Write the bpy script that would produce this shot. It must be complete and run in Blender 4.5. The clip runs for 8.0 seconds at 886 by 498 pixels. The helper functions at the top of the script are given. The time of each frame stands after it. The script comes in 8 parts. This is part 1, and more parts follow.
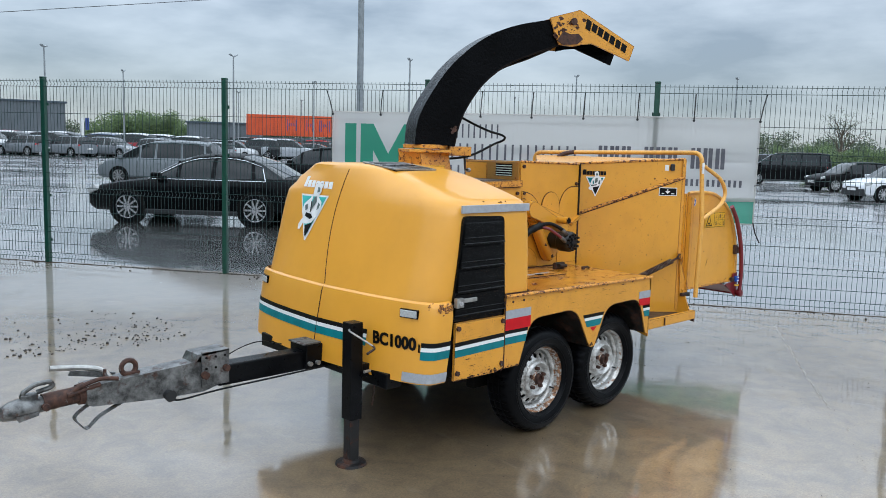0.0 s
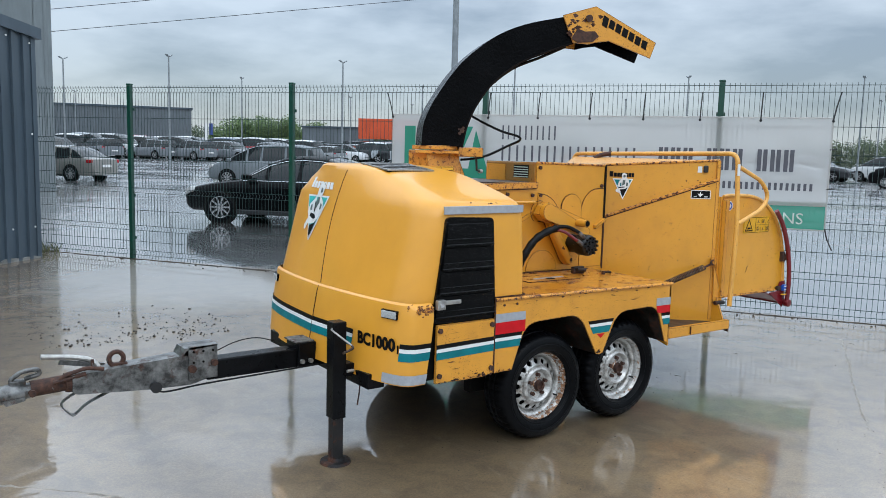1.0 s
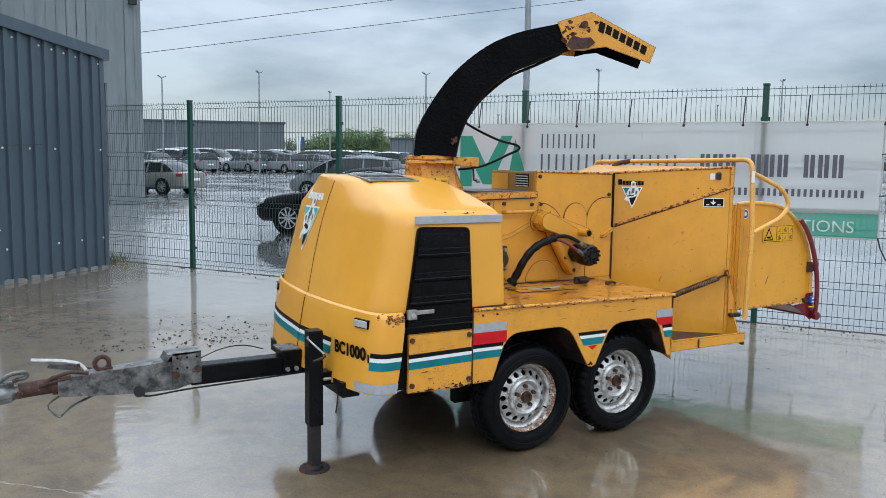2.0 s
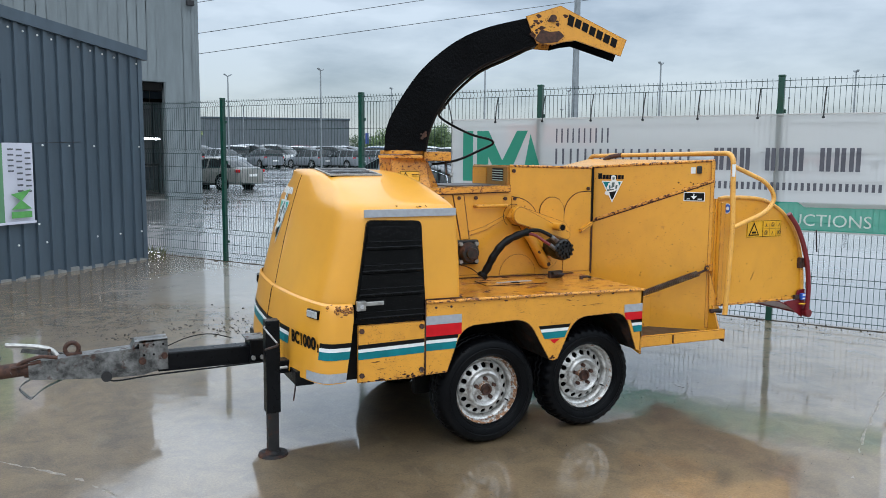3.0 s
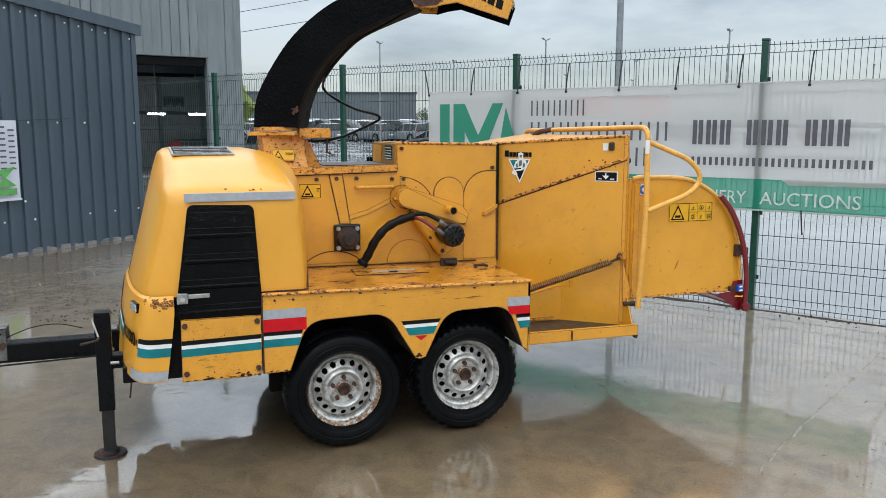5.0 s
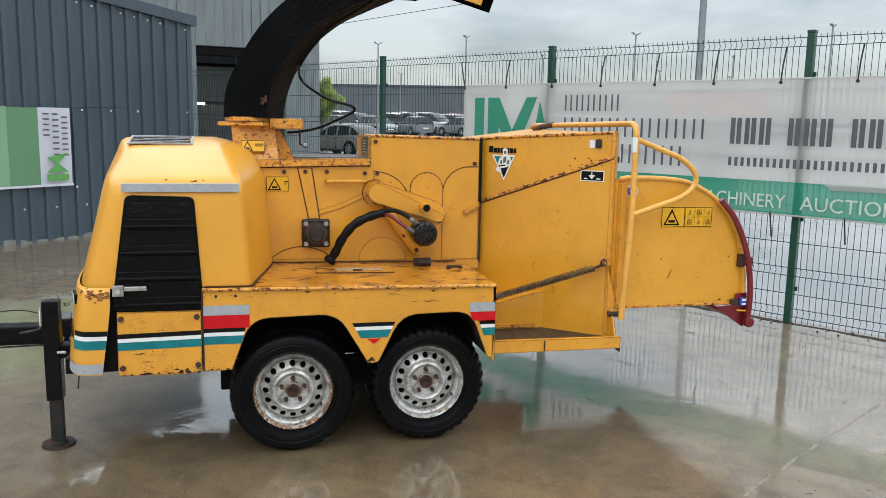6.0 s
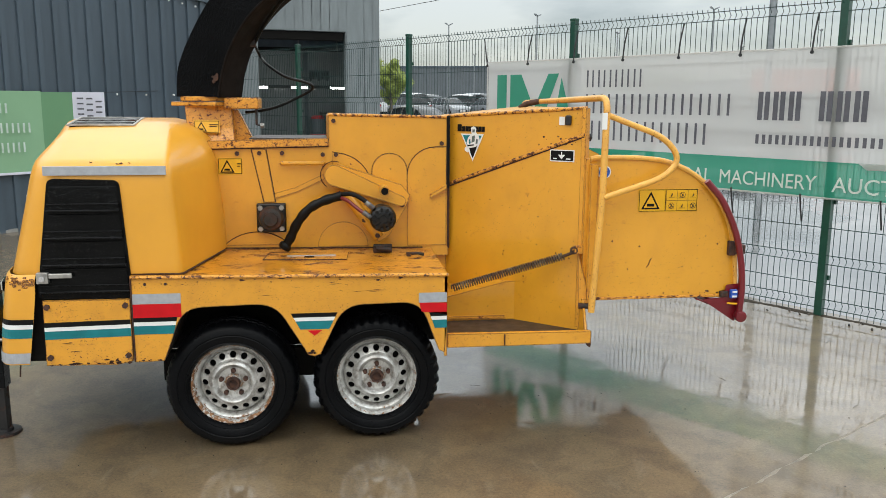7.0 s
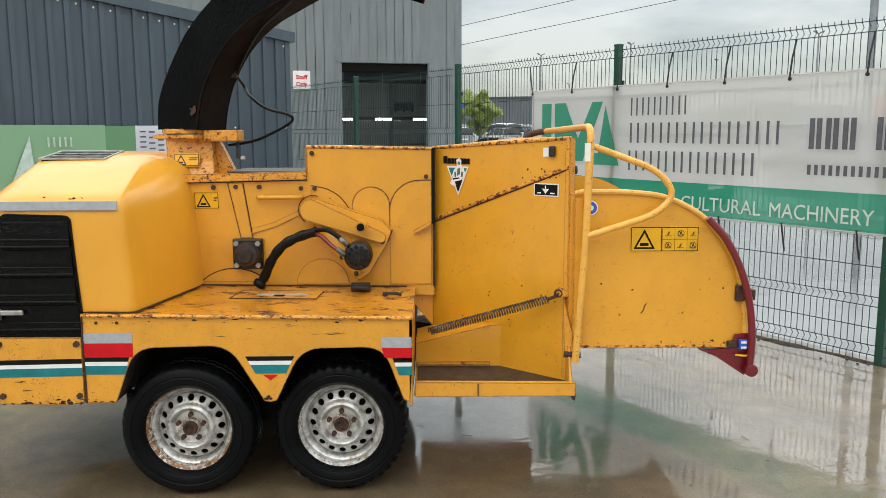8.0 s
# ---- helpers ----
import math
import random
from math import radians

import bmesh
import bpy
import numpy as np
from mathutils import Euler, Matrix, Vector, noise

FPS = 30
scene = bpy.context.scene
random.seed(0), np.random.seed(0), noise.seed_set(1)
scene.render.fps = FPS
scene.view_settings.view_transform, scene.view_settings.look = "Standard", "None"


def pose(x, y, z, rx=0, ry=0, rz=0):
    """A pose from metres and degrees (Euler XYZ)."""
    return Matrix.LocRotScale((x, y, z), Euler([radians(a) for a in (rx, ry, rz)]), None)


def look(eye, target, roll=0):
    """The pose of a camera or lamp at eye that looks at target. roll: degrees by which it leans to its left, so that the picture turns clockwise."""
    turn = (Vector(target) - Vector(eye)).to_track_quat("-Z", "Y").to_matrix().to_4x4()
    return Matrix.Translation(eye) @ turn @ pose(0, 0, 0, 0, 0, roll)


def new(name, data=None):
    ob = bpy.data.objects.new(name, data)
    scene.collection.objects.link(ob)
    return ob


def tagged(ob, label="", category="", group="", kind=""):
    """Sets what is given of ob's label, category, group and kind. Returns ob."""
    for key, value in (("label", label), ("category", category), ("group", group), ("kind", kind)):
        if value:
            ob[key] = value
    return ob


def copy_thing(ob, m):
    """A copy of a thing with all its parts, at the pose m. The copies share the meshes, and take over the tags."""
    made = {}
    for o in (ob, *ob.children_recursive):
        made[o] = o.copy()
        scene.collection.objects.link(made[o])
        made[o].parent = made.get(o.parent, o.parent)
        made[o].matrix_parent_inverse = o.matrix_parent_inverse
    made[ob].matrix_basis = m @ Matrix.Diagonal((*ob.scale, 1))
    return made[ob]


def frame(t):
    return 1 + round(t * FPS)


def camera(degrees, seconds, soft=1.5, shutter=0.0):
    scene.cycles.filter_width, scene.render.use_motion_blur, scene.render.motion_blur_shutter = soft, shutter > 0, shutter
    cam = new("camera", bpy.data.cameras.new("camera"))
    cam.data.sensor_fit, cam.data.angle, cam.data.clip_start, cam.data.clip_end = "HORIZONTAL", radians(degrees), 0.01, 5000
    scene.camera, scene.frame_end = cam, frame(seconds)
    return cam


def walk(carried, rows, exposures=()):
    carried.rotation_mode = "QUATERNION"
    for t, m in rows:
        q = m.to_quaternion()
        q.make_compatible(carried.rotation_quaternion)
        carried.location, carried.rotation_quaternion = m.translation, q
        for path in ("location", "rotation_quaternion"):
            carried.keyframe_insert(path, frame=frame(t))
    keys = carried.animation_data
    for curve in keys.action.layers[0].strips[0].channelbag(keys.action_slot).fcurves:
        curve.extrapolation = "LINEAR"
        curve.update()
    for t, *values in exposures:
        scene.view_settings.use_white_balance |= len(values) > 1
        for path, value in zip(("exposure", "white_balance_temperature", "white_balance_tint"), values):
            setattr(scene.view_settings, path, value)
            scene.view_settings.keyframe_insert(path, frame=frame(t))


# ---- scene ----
cam = camera(57.5, 8.0, 0.5)
PATH = [
    (0, (-3.652, -2.856, 1.636), (-2.275, -1.426, 1.394), 1.6),
    (0.5, (-3.366, -3.104, 1.649), (-2.114, -1.565, 1.395), 1.6),
    (1, (-3.129, -3.244, 1.638), (-1.963, -1.637, 1.397), 1.5),
    (1.5, (-2.876, -3.397, 1.654), (-1.784, -1.735, 1.437), 0.8),
    (1.7, (-2.769, -3.456, 1.651), (-1.721, -1.766, 1.436), 0.7),
    (2.8, (-2.243, -3.863, 1.646), (-1.398, -2.066, 1.411), 0.7),
    (3, (-2.123, -3.9, 1.648), (-1.29, -2.096, 1.415), 0.5),
    (3.5, (-1.84, -3.961, 1.661), (-1.033, -2.145, 1.435), 0.4),
    (4, (-1.47, -4.094, 1.67), (-0.702, -2.263, 1.433), 0.3),
    (4.5, (-1.177, -4.044, 1.646), (-0.456, -2.198, 1.374), 0.4),
    (5, (-0.878, -3.931, 1.672), (-0.217, -2.067, 1.373), 0.1),
    (5.2, (-0.761, -3.895, 1.67), (-0.129, -2.023, 1.36), 0.0),
    (6.3, (0.051, -3.873, 1.669), (0.443, -1.938, 1.353), 1.3),
    (6.5, (0.181, -3.808, 1.664), (0.545, -1.868, 1.341), 1.2),
    (7, (0.505, -3.715, 1.651), (0.766, -1.765, 1.291), 0.3),
    (7.5, (0.876, -3.633, 1.67), (1.001, -1.67, 1.309), -0.7),
    (8, (1.122, -3.474, 1.653), (1.145, -1.495, 1.365), -0.2),
]
walk(cam, [(t, look(eye, target, roll)) for t, eye, target, roll in PATH],
     [(0.0, -0.57, 6100, 10), (3.0, -0.52, 6180, 10), (4.5, -0.48, 6430, 10), (6.5, -0.40, 6880, 10), (8.0, -0.36, 7250, 10)])

# ---- world and light ----
world = bpy.data.worlds.new("overcast")
scene.world = world
world.use_nodes = True
wn, wl = world.node_tree.nodes, world.node_tree.links
wn.clear()
w_out = wn.new("ShaderNodeOutputWorld")
w_add = wn.new("ShaderNodeAddShader")
w_bg = wn.new("ShaderNodeBackground")
w_cl = wn.new("ShaderNodeBackground")
w_sky = wn.new("ShaderNodeTexSky")
w_sky.sky_type = "NISHITA"
w_sky.sun_disc = False
w_sky.sun_elevation = radians(48)
w_sky.sun_rotation = radians(200)
w_bg.inputs["Strength"].default_value = 0.05
wl.new(w_sky.outputs[0], w_bg.inputs["Color"])
# cloud deck: brighter towards the zenith, with soft grey billows
w_tc = wn.new("ShaderNodeTexCoord")
w_sep = wn.new("ShaderNodeSeparateXYZ")
wl.new(w_tc.outputs["Generated"], w_sep.inputs[0])
w_map = wn.new("ShaderNodeMapping")
w_map.inputs["Scale"].default_value = (1.6, 1.6, 5.5)
w_map.inputs["Location"].default_value = (0.4, 1.7, 0.2)
wl.new(w_tc.outputs["Generated"], w_map.inputs[0])
w_noi = wn.new("ShaderNodeTexNoise")
w_noi.inputs["Scale"].default_value = 2.1
w_noi.inputs["Detail"].default_value = 7.0
w_noi.inputs["Roughness"].default_value = 0.52
wl.new(w_map.outputs[0], w_noi.inputs["Vector"])
w_ramp = wn.new("ShaderNodeValToRGB")
w_ramp.color_ramp.elements[0].position = 0.38
w_ramp.color_ramp.elements[0].color = (0.41, 0.475, 0.535, 1)
w_ramp.color_ramp.elements[1].position = 0.60
w_ramp.color_ramp.elements[1].color = (0.86, 0.935, 0.985, 1)
wl.new(w_noi.outputs["Fac"], w_ramp.inputs[0])
w_zen = wn.new("ShaderNodeMapRange")
w_zen.inputs["From Min"].default_value = 0.20
w_zen.inputs["From Max"].default_value = 0.64
w_zen.inputs["To Min"].default_value = 0.95
w_zen.inputs["To Max"].default_value = 3.95
wl.new(w_sep.outputs["Z"], w_zen.inputs["Value"])
wl.new(w_ramp.outputs[0], w_cl.inputs["Color"])
w_low = wn.new("ShaderNodeMapRange")
w_low.inputs["From Min"].default_value = 0.0
w_low.inputs["From Max"].default_value = 0.17
w_low.inputs["To Min"].default_value = 0.66
w_low.inputs["To Max"].default_value = 1.0
wl.new(w_sep.outputs["Z"], w_low.inputs["Value"])
w_mul = wn.new("ShaderNodeMath")
w_mul.operation = "MULTIPLY"
wl.new(w_zen.outputs[0], w_mul.inputs[0])
wl.new(w_low.outputs[0], w_mul.inputs[1])
wl.new(w_mul.outputs[0], w_cl.inputs["Strength"])
wl.new(w_bg.outputs[0], w_add.inputs[0])
wl.new(w_cl.outputs[0], w_add.inputs[1])
wl.new(w_add.outputs[0], w_out.inputs["Surface"])

sun_data = bpy.data.lights.new("sun", "SUN")
sun_data.energy = 0.6
sun_data.angle = radians(40)
sun_data.color = (1.0, 0.96, 0.9)
sun = new("sun", sun_data)
sun.matrix_world = look((-6, -14, 16), (0.5, 0.5, 0.8))

# ---- materials ----


class Mat:
    """A node material: a Principled surface with a few helper nodes."""

    def __init__(self, name, base=(0.5, 0.5, 0.5), rough=0.5, metal=0.0):
        self.m = bpy.data.materials.new(name)
        self.m.use_nodes = True
        self.n, self.l = self.m.node_tree.nodes, self.m.node_tree.links
        self.p = self.n["Principled BSDF"]
        self.p.inputs["Base Color"].default_value = (*base, 1)
        self.p.inputs["Roughness"].default_value = rough
        self.p.inputs["Metallic"].default_value = metal
        self.tc = self.n.new("ShaderNodeTexCoord")

    def set(self, socket, value):
        if hasattr(value, "is_output"):
            self.l.new(value, self.p.inputs[socket])
        else:
            self.p.inputs[socket].default_value = value
        return self

    def coords(self, scale=(1, 1, 1), space="Object", loc=(0, 0, 0)):
        m = self.n.new("ShaderNodeMapping")
        m.inputs["Scale"].default_value = scale
        m.inputs["Location"].default_value = loc
        self.l.new(self.tc.outputs[space], m.inputs[0])
        return m.outputs[0]

    def noise(self, scale, detail=4.0, rough=0.55, vector=None, distortion=0.0):
        t = self.n.new("ShaderNodeTexNoise")
        t.inputs["Scale"].default_value = scale
        t.inputs["Detail"].default_value = detail
        t.inputs["Roughness"].default_value = rough
        t.inputs["Distortion"].default_value = distortion
        self.l.new(vector if vector is not None else self.tc.outputs["Object"], t.inputs["Vector"])
        return t.outputs["Fac"]

    def ramp(self, value, stops, hard=False):
        r = self.n.new("ShaderNodeValToRGB")
        if hard:
            r.color_ramp.interpolation = "CONSTANT"
        e = r.color_ramp.elements
        while len(e) < len(stops):
            e.new(0.5)
        for k, (pos, col) in enumerate(stops):
            e[k].position = pos
            e[k].color = (*col, 1) if not isinstance(col, (int, float)) else (col, col, col, 1)
        self.l.new(value, r.inputs[0])
        return r.outputs[0]

    def mix(self, fac, a, b):
        x = self.n.new("ShaderNodeMix")
        x.data_type = "RGBA"
        for sock, v in ((x.inputs[0], fac), (x.inputs[6], a), (x.inputs[7], b)):
            if hasattr(v, "is_output"):
                self.l.new(v, sock)
            elif isinstance(v, (int, float)):
                sock.default_value = v
            else:
                sock.default_value = (*v, 1)
        return x.outputs[2]

    def math(self, op, a, b=0.0, clamp=False):
        x = self.n.new("ShaderNodeMath")
        x.operation = op
        x.use_clamp = clamp
        for sock, v in ((x.inputs[0], a), (x.inputs[1], b)):
            if hasattr(v, "is_output"):
                self.l.new(v, sock)
            else:
                sock.default_value = v
        return x.outputs[0]

    def bump(self, height, strength=0.3, distance=0.01, coat=False):
        b = self.n.new("ShaderNodeBump")
        b.inputs["Strength"].default_value = strength
        b.inputs["Distance"].default_value = distance
        self.l.new(height, b.inputs["Height"])
        self.l.new(b.outputs[0], self.p.inputs["Normal"])
        if coat:
            self.l.new(b.outputs[0], self.p.inputs["Coat Normal"])
        return self


def paint(name, base, rough=0.38, rust=0.0, coat=0.35, grime=0.25, fine=1.0, spots=0.735, gloss=0.08, grain=(1, 1, 1.3), vary=0.80, wear=0.0, flecks=0.0):
    """Old machine paint: uneven tone, grime in cloudy patches, chips that show rust, worn edges."""
    m = Mat(name, base, rough)
    dark = tuple(c * vary for c in base)
    lite = tuple(min(1, c * (1 + (1 - vary) * 0.3) + 0.005) for c in base)
    tone = m.ramp(m.noise(2.3, 5), [(0.3, dark), (0.55, base), (0.75, lite)])
    dirt = m.ramp(m.noise(9 * fine, 6, 0.65, m.coords((1, 1, 0.6))), [(0.45, 0.0), (0.8, grime)])
    col = m.mix(dirt, tone, (0.26, 0.10, 0.02))
    if rust > 0:
        chip = m.ramp(m.noise(15 * fine, 8, 0.72, m.coords(grain, loc=(3, 1, 2))), [(0.70 - rust, 0.0), (0.712 - rust, 1.0)])
        spot = m.ramp(m.noise(60 * fine, 3, 0.6), [(spots, 0.0), (spots + 0.012, 1.0)])
        both = m.math("MAXIMUM", chip, spot)
        if flecks > 0:
            where = m.ramp(m.noise(4.2, 4, 0.6, m.coords((1, 1, 1), loc=(1, 5, 3))), [(0.40, 0.0), (0.60, 1.0)])
            small = m.ramp(m.noise(130, 3, 0.65), [(0.69 - flecks, 0.0), (0.70 - flecks, 1.0)])
            both = m.math("MAXIMUM", both, m.math("MULTIPLY", where, small))
        if wear > 0:
            bv = m.n.new("ShaderNodeBevel")
            bv.samples = 4
            bv.inputs["Radius"].default_value = 0.010
            gm = m.n.new("ShaderNodeNewGeometry")
            dt = m.n.new("ShaderNodeVectorMath")
            dt.operation = "DOT_PRODUCT"
            m.l.new(bv.outputs[0], dt.inputs[0])
            m.l.new(gm.outputs["Normal"], dt.inputs[1])
            edge = m.ramp(m.math("SUBTRACT", 1.0, dt.outputs["Value"]), [(0.01, 0.0), (0.12, wear)])
            worn = m.ramp(m.math("ADD", m.noise(26, 6, 0.7), edge), [(0.80, 0.0), (0.83, 1.0)])
            both = m.math("MAXIMUM", both, worn)
        rusty = m.ramp(m.noise(45, 4), [(0.3, (0.022, 0.009, 0.006)), (0.7, (0.15, 0.045, 0.014))])
        # a stain of rust colour round the chips
        stain = m.ramp(m.noise(15 * fine, 8, 0.72, m.coords(grain, loc=(3, 1, 2))), [(0.60 - rust, 0.0), (0.72 - rust, 0.55)])
        col = m.mix(stain, col, (0.42, 0.13, 0.015))
        col = m.mix(both, col, rusty)
        m.set("Roughness", m.math("ADD", m.math("MULTIPLY", both, 0.4), rough))
        m.bump(m.math("SUBTRACT", m.noise(120, 3), both), 0.10, 0.002)
    m.set("Base Color", col)
    m.set("Coat Weight", coat)
    m.set("Coat Roughness", gloss)
    return m.m


YELLOW = (0.695, 0.315, 0.0185)
m_hood = paint("yellow_hood_paint", (0.725, 0.330, 0.026), 0.38, 0.0, 0.34, 0.06, gloss=0.02, vary=0.92)
m_yellow = paint("yellow_machine_paint", YELLOW, 0.40, 0.006, 0.45, 0.16, spots=0.705, vary=0.86, wear=0.55, flecks=0.018)
m_rusty = paint("yellow_worn_paint", (0.695, 0.305, 0.021), 0.45, 0.035, 0.3, 0.25, spots=0.70, vary=0.86, wear=0.55, flecks=0.065)
m_flake = paint("yellow_flaking_paint", (0.72, 0.315, 0.026), 0.45, 0.125, 0.3, 0.4, 2.6, spots=0.66, vary=0.85, wear=0.55, flecks=0.09)
m_deck = paint("yellow_deck_paint", (0.73, 0.295, 0.017), 0.28, 0.130, 0.8, 0.75, 0.8, spots=0.67, grain=(0.6, 1.1, 1), vary=0.74, flecks=0.11)
m_edge = paint("yellow_paint_worn_edge", (0.74, 0.32, 0.03), 0.5, 0.175, 0.2, 0.6, 2.8, spots=0.67, flecks=0.08)
m_rail = paint("yellow_rail_paint", (0.76, 0.38, 0.06), 0.45, 0.04, 0.3, 0.3, 2.0, flecks=0.06)
m_darker_yellow = paint("darker_yellow_rusty", (0.30, 0.15, 0.02), 0.5, 0.06, 0.2, 0.7, 1.2, grain=(1, 1, 0.3), flecks=0.08)
m_red = paint("dark_red_paint", (0.155, 0.003, 0.010), 0.34, 0.0, 0.22, 0.06)


def plain(name, base, rough=0.5, metal=0.0, vary=0.18, scale=12.0, bump=0.0, bump_scale=80.0, coat=0.0, spec=0.5):
    m = Mat(name, base, rough, metal)
    m.set("Specular IOR Level", spec)
    m.set("Base Color", m.ramp(m.noise(scale, 5), [(0.3, tuple(c * (1 - vary) for c in base)), (0.7, tuple(min(1, c * (1 + vary)) for c in base))]))
    m.set("Roughness", m.ramp(m.noise(scale * 2.3, 4), [(0.3, max(0.02, rough - 0.08)), (0.7, min(1, rough + 0.08))]))
    if bump:
        m.bump(m.noise(bump_scale, 4), bump, 0.004)
    if coat:
        m.set("Coat Weight", coat)
    return m.m




def make_grille():
    """Black plastic louvres beaded with rain."""
    m = Mat("black_grille", (0.0012, 0.0012, 0.0014), 0.22)
    drops = m.ramp(m.noise(150, 3, 0.6, m.coords((1, 1, 1.6))), [(0.60, 0.0), (0.64, 1.0)])
    m.set("Base Color", m.ramp(m.noise(30, 5), [(0.3, (0.0008, 0.0008, 0.0009)), (0.7, (0.0017, 0.0017, 0.0019))]))
    m.set("Specular IOR Level", m.ramp(drops, [(0.0, 0.10), (1.0, 0.9)]))
    m.set("Roughness", m.ramp(drops, [(0.0, 0.24), (1.0, 0.06)]))
    m.bump(m.math("ADD", m.math("MULTIPLY", m.noise(70, 4), 0.4), drops), 0.55, 0.004)
    return m.m


m_grille = make_grille()
m_rubber = plain("tyre_rubber", (0.0022, 0.0024, 0.0030), 0.34, 0, 0.4, 9, 0.35, 150, 0.0, 0.09)
m_hose = plain("black_hose", (0.004, 0.004, 0.004), 0.36, 0, 0.2, 40, 0.5, 120, 0.0, 0.16)
# Near-black that also stands in for shade in bays, wheel wells and holes.
m_dark = plain("dark_parts_and_shade", (0.005, 0.0045, 0.004), 0.7, 0, 0.4, 8, 0, 80, 0, 0.1)
m_beam = plain("black_beam_paint", (0.003, 0.0033, 0.004), 0.33, 0, 0.4, 14, 0.2, 90, 0.03, 0.12)
m_tape = plain("silver_reflective_tape", (0.35, 0.365, 0.39), 0.42, 0.15, 0.1, 40, 0.25, 220)
m_white = plain("white_sticker", (0.72, 0.72, 0.70), 0.45, 0, 0.06, 18)
m_sred = plain("red_sticker", (0.52, 0.007, 0.012), 0.4, 0, 0.12, 14, 0, 80, 0, 0.2)
m_teal = plain("teal_sticker", (0.005, 0.155, 0.175), 0.38, 0, 0.14, 14, 0, 80, 0, 0.25)
m_sbrown = plain("faded_black_print", (0.055, 0.030, 0.006), 0.45, 0, 0.2, 30)
m_steal = plain("pale_teal_sticker", (0.05, 0.42, 0.38), 0.4, 0, 0.12, 14)
m_sgrey = plain("grey_sticker", (0.10, 0.13, 0.12), 0.45, 0, 0.2, 30)
m_sblack = plain("black_sticker", (0.006, 0.006, 0.006), 0.4, 0, 0.1, 14, 0, 80, 0, 0.12)
m_syellow = plain("yellow_sticker", (0.74, 0.38, 0.008), 0.4, 0, 0.08, 14)
m_blue = plain("blue_sticker", (0.02, 0.09, 0.42), 0.4, 0, 0.08, 14)
m_chrome = plain("chrome", (0.75, 0.75, 0.76), 0.14, 1.0, 0.05, 20)
m_lens = plain("clear_lamp_lens", (0.42, 0.43, 0.42), 0.12, 0, 0.2, 160, 0.6, 320, 0.6)
m_steel = plain("worn_steel", (0.36, 0.35, 0.33), 0.42, 0.75, 0.35, 25, 0.2, 120)


def rusted(name, rust_amount=0.5, base=(0.42, 0.42, 0.41), metal=0.7, rough=0.42):
    """Galvanised or bare steel, with rust in blotches."""
    m = Mat(name, base, rough, metal)
    mask = m.ramp(m.noise(13, 8, 0.68), [(0.66 - rust_amount * 0.35, 0.0), (0.76 - rust_amount * 0.35, 1.0)])
    rust = m.ramp(m.noise(48, 5), [(0.3, (0.020, 0.009, 0.007)), (0.7, (0.085, 0.034, 0.018))])
    grey = m.ramp(m.noise(17, 7, 0.65), [(0.36, tuple(c * 0.26 for c in base)), (0.5, tuple(c * 0.80 for c in base)), (0.66, tuple(min(1, c * 1.4) for c in base))])
    m.set("Base Color", m.mix(mask, grey, rust))
    m.set("Metallic", m.math("MULTIPLY", m.math("SUBTRACT", 1.0, mask), metal))
    m.set("Roughness", m.math("ADD", m.math("MULTIPLY", mask, 0.35), rough))
    m.bump(m.noise(110, 4), 0.25, 0.003)
    return m.m


m_galv = rusted("galvanised_steel", 0.32, (0.17, 0.17, 0.165), 0.5, 0.36)
m_gap = rusted("rusty_gap", 0.9, (0.02, 0.015, 0.01), 0.0, 0.7)
m_oily = rusted("oily_black_iron", 0.22, (0.009, 0.008, 0.0075), 0.3, 0.3)
m_rust = rusted("rusted_steel", 1.1)
m_foot = rusted("rust_black_paint", 0.50, (0.006, 0.005, 0.005), 0.0, 0.6)
m_iron = rusted("dark_rusty_iron", 0.55, (0.028, 0.025, 0.022), 0.4, 0.5)


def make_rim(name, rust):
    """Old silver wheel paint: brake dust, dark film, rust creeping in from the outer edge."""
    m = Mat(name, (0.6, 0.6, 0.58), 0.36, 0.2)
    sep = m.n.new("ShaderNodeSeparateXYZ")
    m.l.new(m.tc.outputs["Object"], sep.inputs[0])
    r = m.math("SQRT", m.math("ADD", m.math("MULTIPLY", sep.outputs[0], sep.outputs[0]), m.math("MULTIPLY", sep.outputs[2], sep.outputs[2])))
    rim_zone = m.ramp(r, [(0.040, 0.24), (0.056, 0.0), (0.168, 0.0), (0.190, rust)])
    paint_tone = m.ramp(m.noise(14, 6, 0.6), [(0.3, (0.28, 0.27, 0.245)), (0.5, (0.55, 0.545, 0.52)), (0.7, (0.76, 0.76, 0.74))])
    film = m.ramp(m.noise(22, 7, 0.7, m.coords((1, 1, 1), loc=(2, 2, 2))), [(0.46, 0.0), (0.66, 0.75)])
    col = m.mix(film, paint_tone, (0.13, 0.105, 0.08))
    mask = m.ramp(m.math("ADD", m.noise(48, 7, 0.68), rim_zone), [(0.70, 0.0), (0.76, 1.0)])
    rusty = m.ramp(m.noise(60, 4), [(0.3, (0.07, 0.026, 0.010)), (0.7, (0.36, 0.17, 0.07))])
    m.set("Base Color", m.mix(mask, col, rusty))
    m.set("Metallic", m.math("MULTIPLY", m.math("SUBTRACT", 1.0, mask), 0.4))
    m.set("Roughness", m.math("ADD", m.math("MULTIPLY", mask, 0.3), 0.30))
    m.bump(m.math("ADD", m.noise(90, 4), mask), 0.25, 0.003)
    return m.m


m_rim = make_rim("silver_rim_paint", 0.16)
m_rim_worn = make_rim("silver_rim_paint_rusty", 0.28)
m_spring = rusted("spring_steel", 0.6, (0.11, 0.088, 0.066), 0.2, 0.42)


